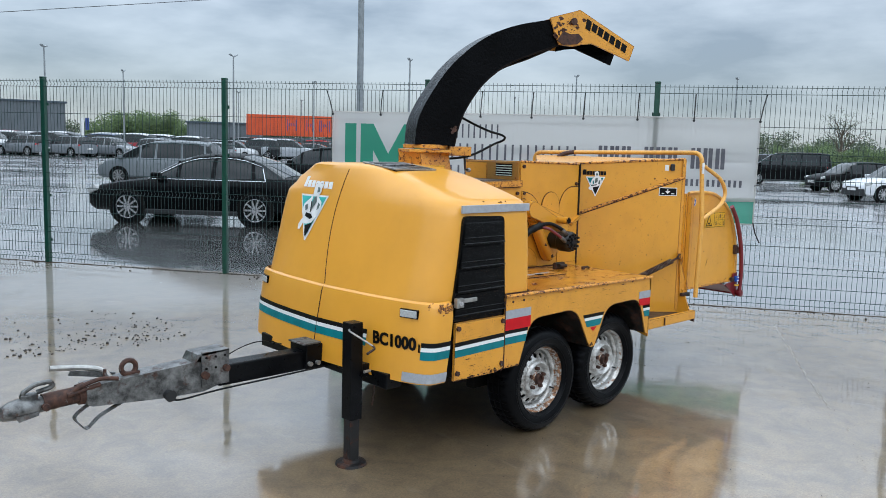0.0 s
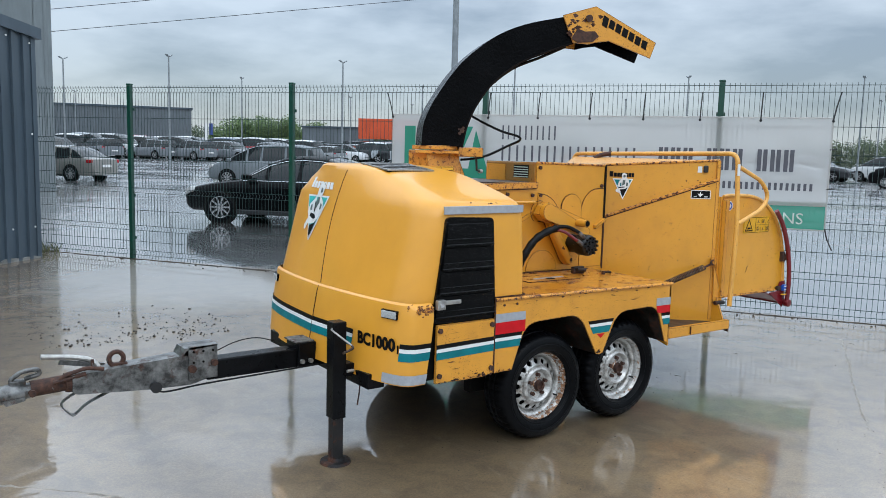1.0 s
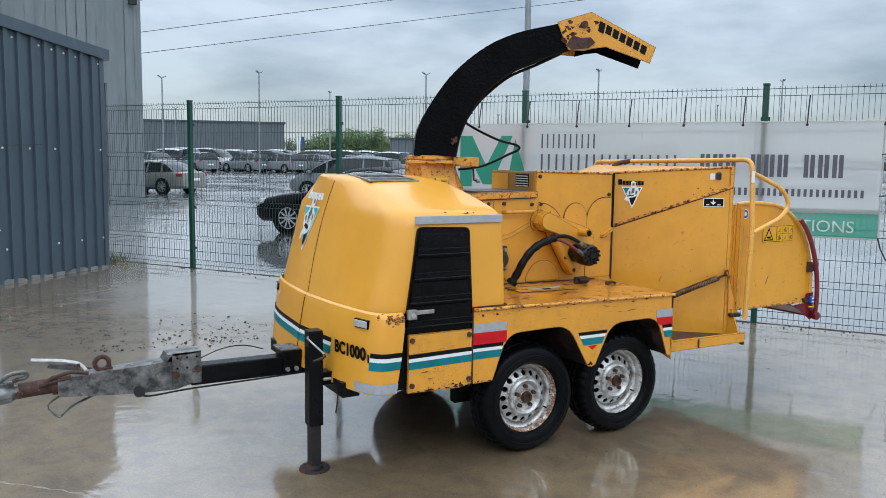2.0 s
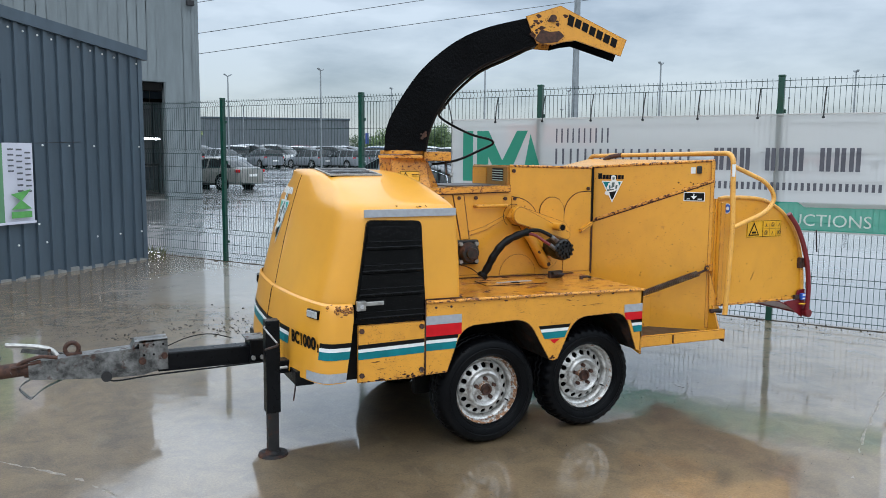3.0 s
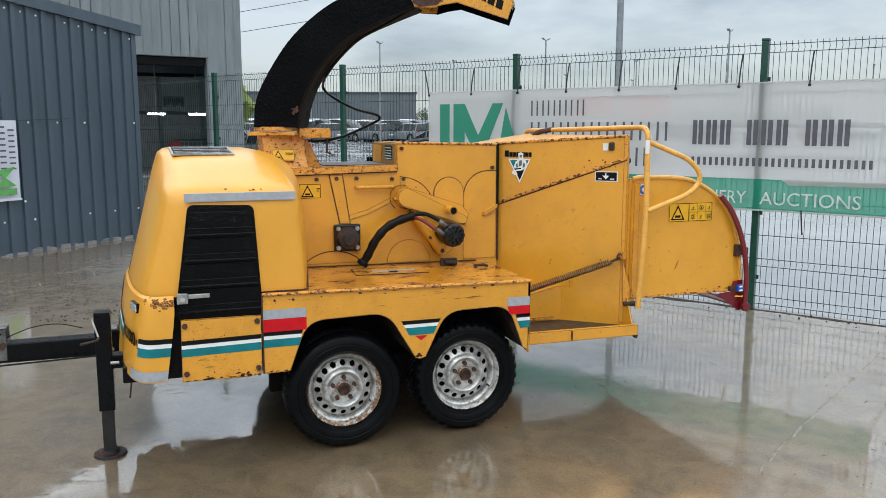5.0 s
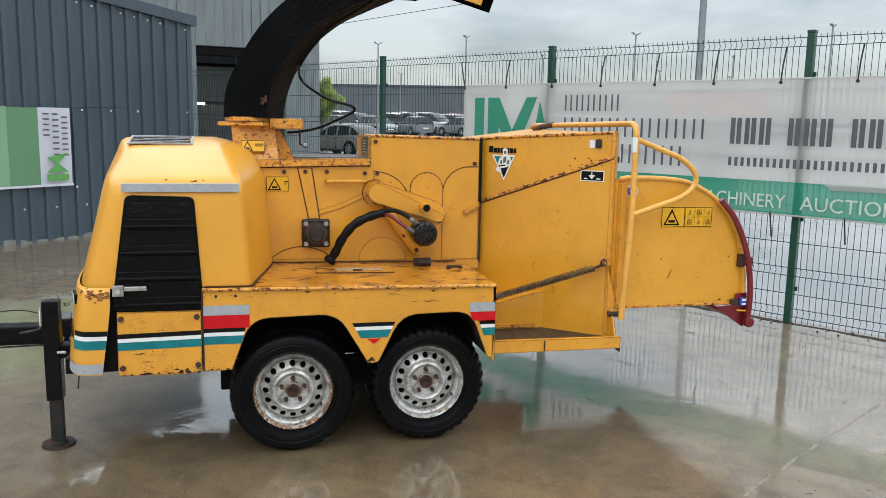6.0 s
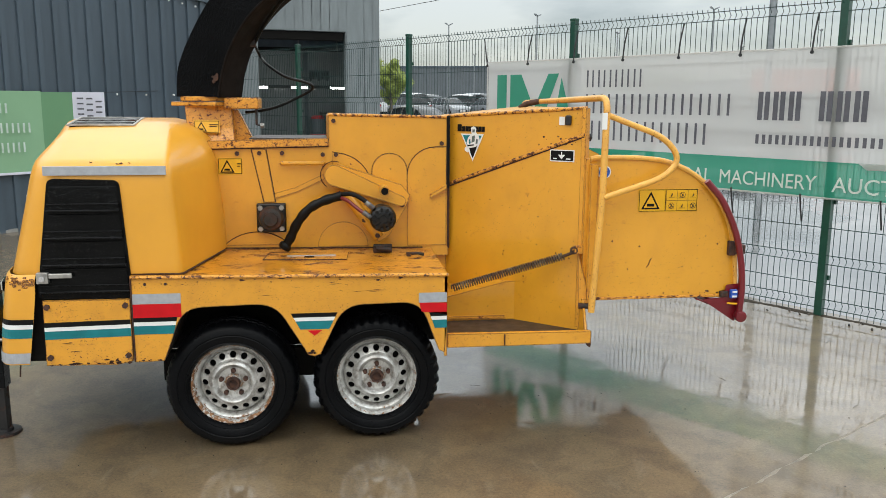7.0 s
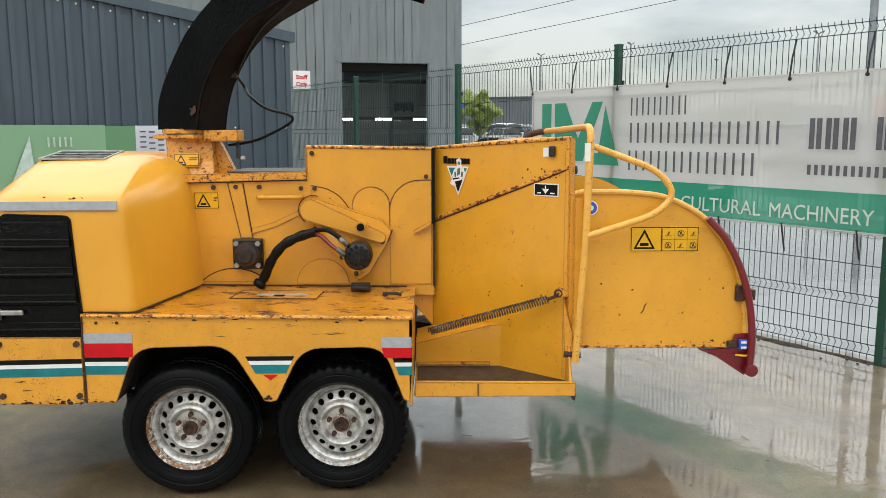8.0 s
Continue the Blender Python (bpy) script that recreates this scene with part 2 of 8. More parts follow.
def make_chute():
    """Black bedliner coating: a hard wet stipple with small glints."""
    m = Mat("black_rubber_coating", (0.003, 0.0032, 0.0036), 0.16)
    h = m.math("ADD", m.noise(62, 4, 0.6), m.math("MULTIPLY", m.noise(24, 3), 0.5))
    m.set("Base Color", m.ramp(m.noise(5, 4), [(0.3, (0.0012, 0.0013, 0.0016)), (0.7, (0.0032, 0.0035, 0.0042))]))
    m.set("Roughness", m.ramp(m.noise(9, 4), [(0.35, 0.10), (0.65, 0.26)]))
    m.bump(h, 0.9, 0.0065)
    m.set("Specular IOR Level", 0.055)
    return m.m


m_chute = make_chute()
m_under = plain("dark_chute_plate", (0.010, 0.0078, 0.0072), 0.6, 0.0, 0.4, 9, 0.3, 60, 0.0, 0.05)
m_inner = plain("brown_worn_steel", (0.042, 0.029, 0.022), 0.5, 0.2, 0.35, 7, 0.2, 60)


def make_concrete():
    """Wet yard concrete: brown silt under a film of water, with shallow spots where the aggregate breaks through."""
    m = Mat("wet_concrete", (0.25, 0.21, 0.17), 0.5)
    v = m.coords((1, 1, 1))
    big = m.noise(0.35, 6, 0.55, v)
    mid = m.noise(1.6, 6, 0.6, v, 0.4)
    tone = m.ramp(big, [(0.32, (0.125, 0.088, 0.050)), (0.52, (0.178, 0.124, 0.068)), (0.7, (0.228, 0.156, 0.080))])
    silt = m.ramp(mid, [(0.42, 0.0), (0.75, 0.3)])
    tone = m.mix(silt, tone, (0.225, 0.168, 0.104))
    # dark blotches, trodden silt and paler scuffs
    blot = m.ramp(m.noise(4.5, 8, 0.68, v, 0.5), [(0.42, 0.0), (0.64, 0.58)])
    tone = m.mix(blot, tone, (0.066, 0.047, 0.030))
    scuff = m.ramp(m.noise(9, 8, 0.72, m.coords((1.0, 0.4, 1), loc=(2, 8, 0)), 0.6), [(0.56, 0.0), (0.70, 0.45)])
    tone = m.mix(scuff, tone, (0.235, 0.190, 0.138))
    grit = m.ramp(m.noise(75, 7, 0.82, v), [(0.34, 0.62), (0.5, 1.0), (0.66, 1.35)])
    g = m.n.new("ShaderNodeMix")
    g.data_type = "RGBA"
    g.blend_type = "MULTIPLY"
    g.inputs[0].default_value = 1.0
    m.l.new(tone, g.inputs[6])
    m.l.new(grit, g.inputs[7])
    dry = g.outputs[2]
    film = m.ramp(m.noise(0.8, 5, 0.6, m.coords((1, 1, 1), loc=(4.1, 2.2, 0)), 0.6), [(0.36, 1.0), (0.60, 0.0)])
    # small bare spots elsewhere
    spots = m.ramp(m.noise(2.6, 9, 0.74, m.coords((1, 1, 1), loc=(6, 1, 0)), 0.5), [(0.66, 0.0), (0.70, 0.8)])
    # brightness of the sky-lit puddle, put into a paler base towards the fence
    gr = m.n.new("ShaderNodeTexGradient")
    gr.gradient_type = "SPHERICAL"
    m.l.new(m.coords((0.36, 0.34, 0.05), loc=(-0.35 * 0.36, -6.5 * 0.34, 0.0)), gr.inputs[0])
    puddle_bright = m.ramp(m.math("ADD", gr.outputs["Fac"], m.math("MULTIPLY", m.noise(1.4, 7, 0.66, v, 0.5), 0.6)), [(0.44, 0.0), (0.85, 0.55)])
    m.set("Base Color", m.mix(puddle_bright, dry, (0.34, 0.315, 0.28)))
    m.set("Roughness", 0.5)
    m.set("Coat Weight", m.math("SUBTRACT", 1.0, m.math("MULTIPLY", spots, 0.55)))
    m.set("Coat IOR", 2.30)
    wet = m.ramp(film, [(0.0, 0.016), (0.45, 0.004), (1.0, 0.001)])
    m.set("Coat Roughness", m.mix(spots, wet, (0.09, 0.09, 0.09)))
    wash = m.ramp(m.noise(0.55, 4, 0.6, m.coords((1, 1, 1), loc=(9, 4, 0))), [(0.42, 0.03), (0.66, 0.26)])
    ripple = m.math("ADD", m.math("MULTIPLY", m.noise(3.2, 4, 0.5, v, 0.3), 0.55), m.math("MULTIPLY", m.noise(13, 4, 0.5, m.coords((0.8, 1.3, 1)), 0.5), wash))
    # pocks of wind and drips on the thinner water
    pocks = m.ramp(m.noise(1.9, 9, 0.74, m.coords((1, 1, 1), loc=(3, 6, 0)), 0.6), [(0.49, 0.0), (0.60, 0.085)])
    ripple = m.math("ADD", ripple, m.math("MULTIPLY", m.noise(24, 1, 0.4, m.coords((0.75, 1.4, 1)), 0.4), pocks))
    b = m.n.new("ShaderNodeBump")
    b.inputs["Strength"].default_value = 0.16
    b.inputs["Distance"].default_value = 0.02
    m.l.new(ripple, b.inputs["Height"])
    m.l.new(b.outputs[0], m.p.inputs["Coat Normal"])
    return m.m


def make_asphalt():
    """Wet car park asphalt, pale with standing rain, and a long puddle between the saloon and the fence."""
    m = Mat("wet_asphalt", (0.06, 0.06, 0.06), 0.4)
    v = m.coords((1, 1, 1))
    big = m.noise(0.12, 6, 0.6, v)
    tone = m.ramp(big, [(0.35, (0.13, 0.13, 0.131)), (0.65, (0.24, 0.235, 0.23))])
    gr = m.n.new("ShaderNodeTexGradient")
    gr.gradient_type = "SPHERICAL"
    m.l.new(m.coords((0.19, 0.15, 0.05), loc=(-4.3 * 0.19, -9.6 * 0.15, 0.0)), gr.inputs[0])
    pool = m.ramp(m.math("ADD", gr.outputs["Fac"], m.math("MULTIPLY", m.noise(0.9, 6, 0.65, v), 0.45)), [(0.46, 0.0), (0.56, 1.0)])
    # base darkened inside the puddle too, for the black saloon's reflection
    m.set("Base Color", m.mix(pool, tone, (0.035, 0.034, 0.032)))
    m.set("Coat Weight", 1.0)
    m.set("Coat IOR", 2.6)
    wet = m.ramp(m.noise(0.22, 6, 0.65, m.coords((1, 1, 1), loc=(7, 3, 0)), 0.5), [(0.40, 0.04), (0.60, 0.22)])
    m.set("Coat Roughness", m.mix(pool, wet, (0.006, 0.006, 0.006)))
    calm = m.math("SUBTRACT", 1.0, m.math("MULTIPLY", pool, 0.55))
    b = m.n.new("ShaderNodeBump")
    b.inputs["Strength"].default_value = 0.14
    b.inputs["Distance"].default_value = 0.02
    m.l.new(m.math("MULTIPLY", m.noise(5, 4, 0.6, m.coords((0.7, 1.3, 1))), calm), b.inputs["Height"])
    m.l.new(b.outputs[0], m.p.inputs["Coat Normal"])
    return m.m


m_ridge = plain("pale_cement_smear", (0.200, 0.165, 0.125), 0.42, 0, 0.45, 22, 0.9, 60, 0.25)
m_dirt = plain("dark_silt", (0.040, 0.031, 0.022), 0.9, 0, 0.6, 14, 1.0, 45, 0.0, 0.12)
m_concrete = make_concrete()
m_asphalt = make_asphalt()
m_post = plain("green_post_paint", (0.004, 0.050, 0.031), 0.35, 0, 0.15, 20, 0, 80, 0.3)
m_wire = plain("green_wire_coating", (0.012, 0.036, 0.034), 0.4, 0, 0.2, 30)
m_zip = plain("black_tie", (0.012, 0.012, 0.013), 0.5)


def make_cladding(name, base, rough):
    m = Mat(name, base, rough)
    streak = m.noise(3.0, 5, 0.6, m.coords((1.4, 1.4, 0.25)))
    m.set("Base Color", m.ramp(streak, [(0.3, tuple(c * 0.85 for c in base)), (0.7, tuple(c * 1.12 for c in base))]))
    m.bump(m.noise(14, 3), 0.04, 0.004)
    m.set("Coat Weight", 0.15)
    return m.m


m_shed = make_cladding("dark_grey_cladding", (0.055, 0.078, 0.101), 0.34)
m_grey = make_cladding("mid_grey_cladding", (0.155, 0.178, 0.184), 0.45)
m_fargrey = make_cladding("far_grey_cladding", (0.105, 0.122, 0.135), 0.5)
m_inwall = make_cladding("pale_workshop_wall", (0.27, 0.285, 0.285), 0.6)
m_plinth = plain("weathered_concrete", (0.20, 0.20, 0.19), 0.7, 0, 0.3, 4, 0.3, 40)


def make_cloth(name, base, through_light=0.35, open_weave=0.17):
    """Printed mesh banner: light comes through it a little."""
    m = Mat(name, base, 0.62)
    m.set("Base Color", m.ramp(m.noise(1.5, 5), [(0.3, tuple(c * 0.93 for c in base)), (0.7, base)]))
    m.bump(m.noise(5, 3, 0.5, m.coords((1, 1, 0.5))), 0.10, 0.02)
    tr = m.n.new("ShaderNodeBsdfTranslucent")
    tr.inputs["Color"].default_value = (*base, 1)
    mx = m.n.new("ShaderNodeMixShader")
    mx.inputs[0].default_value = through_light
    m.l.new(m.p.outputs[0], mx.inputs[1])
    m.l.new(tr.outputs[0], mx.inputs[2])
    holes = m.n.new("ShaderNodeBsdfTransparent")
    weave = m.n.new("ShaderNodeMixShader")
    weave.inputs[0].default_value = open_weave
    m.l.new(mx.outputs[0], weave.inputs[1])
    m.l.new(holes.outputs[0], weave.inputs[2])
    m.l.new(weave.outputs[0], m.n["Material Output"].inputs["Surface"])
    return m.m


m_banner = make_cloth("white_banner_cloth", (0.67, 0.655, 0.63), 0.66, 0.15)
m_bgreen = make_cloth("green_banner_print", (0.022, 0.32, 0.205), 0.4)
m_blogo = make_cloth("green_logo_print", (0.045, 0.36, 0.24), 0.4)
m_bgrey = plain("grey_banner_print", (0.085, 0.085, 0.10), 0.6)
m_bpale = plain("pale_banner_print", (0.46, 0.56, 0.50), 0.6)
m_sgreen = make_cloth("pale_green_banner_cloth", (0.23, 0.42, 0.25), 0.1, 0.0)
m_sgreen2 = make_cloth("mid_green_banner_cloth", (0.13, 0.29, 0.15), 0.1, 0.0)
m_lilac = make_cloth("pale_banner_cloth", (0.66, 0.66, 0.74), 0.1, 0.0)
m_lgreen = plain("leaf_green_print", (0.10, 0.33, 0.08), 0.6)


def make_glass(name, tint, rough=0.03):
    m = Mat(name, tint, rough)
    m.set("Specular IOR Level", 0.3)
    m.set("Coat Weight", 0.2)
    m.set("Coat Roughness", 0.02)
    return m.m


m_carglass = make_glass("tinted_car_glass", (0.010, 0.012, 0.013))


def make_carpaint(name, stops=None, base=(0.5, 0.5, 0.5), coat=1.0):
    m = Mat(name, base, 0.4, 0.0)
    m.set("Specular IOR Level", 0.03)
    if stops:
        oi = m.n.new("ShaderNodeObjectInfo")
        m.set("Base Color", m.ramp(oi.outputs["Random"], stops, True))
    m.set("Coat Weight", coat)
    m.set("Coat Roughness", 0.04)
    return m.m


m_carblack = make_carpaint("black_car_paint", base=(0.0022, 0.0023, 0.0028), coat=0.16)
m_carsilver = make_carpaint("grey_car_paint", base=(0.15, 0.168, 0.180), coat=0.6)
m_carlight = make_carpaint("light_silver_car_paint", base=(0.22, 0.215, 0.195))
m_carmix = make_carpaint("mixed_car_paint", [(0.0, (0.55, 0.56, 0.57)), (0.22, (0.30, 0.32, 0.34)), (0.42, (0.14, 0.15, 0.17)), (0.56, (0.62, 0.63, 0.64)),
                                             (0.72, (0.015, 0.016, 0.018)), (0.84, (0.28, 0.012, 0.018)), (0.89, (0.045, 0.07, 0.12)), (0.94, (0.45, 0.46, 0.46))])
m_carwhite = make_carpaint("white_car_paint", base=(0.62, 0.63, 0.65))
m_tail = plain("red_lamp_lens", (0.40, 0.01, 0.015), 0.15, 0, 0.1, 30, 0, 80, 0.6)
m_orange = make_cladding("orange_container_paint", (0.62, 0.085, 0.02), 0.45)
m_dblue = plain("dark_blue_letter_paint", (0.03, 0.06, 0.22), 0.5)


def make_leaves(name, a, b):
    m = Mat(name, a, 0.6)
    oi = m.n.new("ShaderNodeNewGeometry")
    m.set("Base Color", m.ramp(oi.outputs["Random Per Island"], [(0.0, a), (1.0, b)]))
    return m.m


m_leaf = make_leaves("spring_leaves", (0.045, 0.085, 0.02), (0.11, 0.17, 0.04))
m_leafyoung = make_leaves("young_leaves", (0.17, 0.23, 0.045), (0.34, 0.40, 0.09))
m_leafdark = make_leaves("dark_leaves", (0.03, 0.05, 0.02), (0.07, 0.10, 0.035))
m_bark = plain("bark", (0.09, 0.07, 0.05), 0.8, 0, 0.3, 10, 0.5, 40)
m_grass = make_leaves("grass_blades", (0.05, 0.07, 0.02), (0.12, 0.12, 0.04))
m_grit = make_leaves("loose_grit", (0.018, 0.015, 0.013), (0.070, 0.056, 0.044))


def make_tube():
    m = Mat("lit_tube", (1, 1, 1), 0.4)
    m.set("Emission Color", (0.95, 0.98, 1.0, 1))
    m.set("Emission Strength", 14.0)
    return m.m


m_tube = make_tube()

# ---- building helpers ----


def finish(bm, smooth=False, angle=35):
    bmesh.ops.recalc_face_normals(bm, faces=bm.faces)
    if smooth:
        for f in bm.faces:
            f.smooth = True
        for e in bm.edges:
            if len(e.link_faces) == 2 and e.calc_face_angle(0) > radians(angle):
                e.smooth = False


def part(name, bm, material, parent=None, label="", smooth=False):
    """Links a bmesh as one mesh object, under a thing or a part."""
    finish(bm, smooth)
    me = bpy.data.meshes.new(name)
    bm.to_mesh(me)
    bm.free()
    me.materials.append(material)
    ob = new(name, me)
    if parent is not None:
        ob.parent = parent
    if label:
        tagged(ob, label)
    return ob


def thing(name, label, category, group="", kind="", at=(0, 0, 0)):
    ob = new(name)
    ob.empty_display_size = 0.2
    ob.location = at
    return tagged(ob, label, category, group, kind)


def box(x0, x1, y0, y1, z0, z1, bevel=0.0, bm=None, seg=2):
    own = bm is None
    b = bmesh.new()
    vs = [b.verts.new((x, y, z)) for x in (x0, x1) for y in (y0, y1) for z in (z0, z1)]
    for f in ((0, 1, 3, 2), (4, 6, 7, 5), (0, 4, 5, 1), (2, 3, 7, 6), (0, 2, 6, 4), (1, 5, 7, 3)):
        b.faces.new([vs[i] for i in f])
    if bevel:
        bmesh.ops.bevel(b, geom=b.edges[:], offset=bevel, segments=seg, affect="EDGES", profile=0.5)
    return b if own else join(bm, b)


def join(bm, other):
    me = bpy.data.meshes.new("tmp")
    other.to_mesh(me)
    other.free()
    bm.from_mesh(me)
    bpy.data.meshes.remove(me)
    return bm


def moved(bm, m):
    bmesh.ops.transform(bm, matrix=m, verts=bm.verts)
    return bm


def prism(points, axis, a, b, bevel=0.0, seg=2):
    """A flat outline, drawn in the two other axes, drawn out along axis from a to b."""
    bm = bmesh.new()

    def place(p, w):
        return {"x": (w, p[0], p[1]), "y": (p[0], w, p[1]), "z": (p[0], p[1], w)}[axis]
    lo = [bm.verts.new(place(p, a)) for p in points]
    hi = [bm.verts.new(place(p, b)) for p in points]
    bm.faces.new(lo)
    bm.faces.new(hi[::-1])
    for i in range(len(points)):
        j = (i + 1) % len(points)
        bm.faces.new((lo[i], hi[i], hi[j], lo[j]))
    if bevel:
        bmesh.ops.bevel(bm, geom=[e for e in bm.edges if e.calc_face_angle(0) > 0.5], offset=bevel, segments=seg, affect="EDGES", profile=0.5)
    return bm


def tube(points, radius, sides=10, bm=None, closed=False):
    """A round bar along a line of points."""
    bm = bm or bmesh.new()
    pts = [Vector(p) for p in points]
    rings, last = [], None
    for i, p in enumerate(pts):
        t = (pts[min(i + 1, len(pts) - 1)] - pts[max(i - 1, 0)]).normalized()
        if last is None:
            side = t.orthogonal().normalized()
        else:
            side = (last - t * last.dot(t)).normalized()
        last = side
        up = t.cross(side)
        r = radius[i] if isinstance(radius, (list, tuple)) else radius
        rings.append([bm.verts.new(p + (side * math.cos(k * math.tau / sides) + up * math.sin(k * math.tau / sides)) * r) for k in range(sides)])
    for a, b in zip(rings, rings[1:]):
        for k in range(sides):
            bm.faces.new((a[k], a[(k + 1) % sides], b[(k + 1) % sides], b[k]))
    bm.faces.new(rings[0][::-1])
    bm.faces.new(rings[-1])
    return bm


def curve_points(points, steps=6):
    """Catmull-Rom through the points."""
    p = [Vector(q) for q in points]
    p = [p[0] * 2 - p[1]] + p + [p[-1] * 2 - p[-2]]
    out = []
    for i in range(1, len(p) - 2):
        for k in range(steps):
            t = k / steps
            out.append(0.5 * (2 * p[i] + (p[i + 1] - p[i - 1]) * t + (2 * p[i - 1] - 5 * p[i] + 4 * p[i + 1] - p[i + 2]) * t * t
                              + (3 * p[i] - p[i - 1] - 3 * p[i + 1] + p[i + 2]) * t ** 3))
    return out + [p[-2]]


def filleted(points, radius, steps=6):
    """A line with its inner corners rounded; radius: one, or one a point."""
    p = [Vector(q) for q in points]
    out = [p[0]]
    for i in range(1, len(p) - 1):
        r = radius[i] if isinstance(radius, (list, tuple)) else radius
        a, b = (p[i - 1] - p[i]), (p[i + 1] - p[i])
        la, lb = min(r, a.length * 0.49), min(r, b.length * 0.49)
        s, e = p[i] + a.normalized() * la, p[i] + b.normalized() * lb
        for k in range(steps + 1):
            t = k / steps
            out.append(s * (1 - t) ** 2 + p[i] * 2 * t * (1 - t) + e * t * t)
    return out + [p[-1]]


def cyl(p0, p1, r0, r1=None, sides=20, bevel=0.0):
    bm = tube([p0, p1], [r0, r0 if r1 is None else r1], sides)
    if bevel:
        ends = [e for e in bm.edges if any(len(f.verts) > 4 for f in e.link_faces)]
        bmesh.ops.bevel(bm, geom=ends, offset=bevel, segments=2, affect="EDGES", profile=0.5)
    return bm


def lathe(profile, sides=48, bm=None, skip=None):
    """Spins (radius, y) pairs round the y axis."""
    bm = bm or bmesh.new()
    rings = [[bm.verts.new((r * math.cos(k * math.tau / sides), y, r * math.sin(k * math.tau / sides))) for k in range(sides)] for r, y in profile]
    for i, (a, b) in enumerate(zip(rings, rings[1:])):
        for k in range(sides):
            if skip and skip(i, k):
                continue
            bm.faces.new((a[k], a[(k + 1) % sides], b[(k + 1) % sides], b[k]))
    return bm


def loft(rings, closed=True, caps=(True, True)):
    bm = bmesh.new()
    vr = [[bm.verts.new(p) for p in ring] for ring in rings]
    n = len(vr[0])
    for a, b in zip(vr, vr[1:]):
        for k in range(n if closed else n - 1):
            bm.faces.new((a[k], a[(k + 1) % n], b[(k + 1) % n], b[k]))
    if caps[0] and closed:
        bm.faces.new(vr[0][::-1])
    if caps[1] and closed:
        bm.faces.new(vr[-1])
    return bm


def lettering(name, text, material, parent, m, size, depth=0.0015, label="", bold=0.0, width=None):
    """Words in the built-in font, as a mesh at the pose m. width: fit the words to it."""
    cu = bpy.data.curves.new(name, "FONT")
    cu.body, cu.size, cu.extrude, cu.offset, cu.resolution_u = text, size, depth, bold, 3
    ob = bpy.data.objects.new(name, cu)
    me = bpy.data.meshes.new_from_object(ob)
    bpy.data.objects.remove(ob)
    xs = [v.co.x for v in me.vertices]
    k = width / (max(xs) - min(xs)) if width else 1.0
    me.transform(m @ Matrix.Diagonal((k, 1, 1, 1)) @ Matrix.Translation((-min(xs), 0, 0)))
    me.materials.clear()
    me.materials.append(material)
    ob = new(name, me)
    ob.parent = parent
    if label:
        tagged(ob, label)
    return ob


# ---- setting: ground, yard, fence ----
FENCE_FROM, FENCE_STEP = Vector((-0.005, 8.59, 0)), Vector((1.432, -2.178, 0))
fence_way = FENCE_STEP.normalized()
fence_out = Vector((-fence_way.y, fence_way.x, 0))
if fence_out.y < 0:
    fence_out = -fence_out

ground = part("ground", box(-2500, 2500, -2500, 2500, -0.5, -0.012), m_asphalt)
tagged(ground, "wet dark asphalt of the car park, with puddles", "ground", kind="structure")


def yard():
    """The concrete yard on the near side of the fence."""
    a = FENCE_FROM - fence_way * 40 + fence_out * 0.12
    b = FENCE_FROM + fence_way * 45 + fence_out * 0.12
    pts = [(a.x, a.y), (b.x, b.y), (b.x - 40, b.y - 40), (a.x - 40, a.y - 40)]
    return prism(pts, "z", -0.3, 0.0)


pavement = part("pavement", yard(), m_concrete)
tagged(pavement, "wet brown concrete yard mirroring the sky", "pavement", kind="structure")


def fence_panel(length, height=2.40):
    """One welded mesh panel: upright wires with pressed V folds, and cross wires."""
    bm = bmesh.new()
    folds = [0.10, 0.45, 0.98, 1.66, 2.36]
    prof = [(0.02, 0.0)]
    for z in folds:
        prof += [(z - 0.035, 0.0), (z, 0.030), (z + 0.035, 0.0)]
    prof += [(height + 0.02, 0.0)]
    n = round(length / 0.05)
    r = 0.0021
    for i in range(1, n):
        x = i * length / n
        rings = []
        for z, y in prof:
            rings.append([bm.verts.new((x + dx, y + dy, z)) for dx, dy in ((-r, -r), (r, -r), (r, r), (-r, r))])
        for a, b in zip(rings, rings[1:]):
            for k in range(4):
                bm.faces.new((a[k], a[(k + 1) % 4], b[(k + 1) % 4], b[k]))
    zs = []
    for z in folds:
        zs += [(z - 0.035, 0.006), (z + 0.035, 0.006)]
    zs += [(0.26, 0.006), (0.70, 0.006), (1.20, 0.006), (1.42, 0.006), (1.98, 0.006)]
    for z, y in zs:
        box(0.0, length, y - 0.003, y + 0.003, z - 0.003, z + 0.003, bm=bm)
    return bm


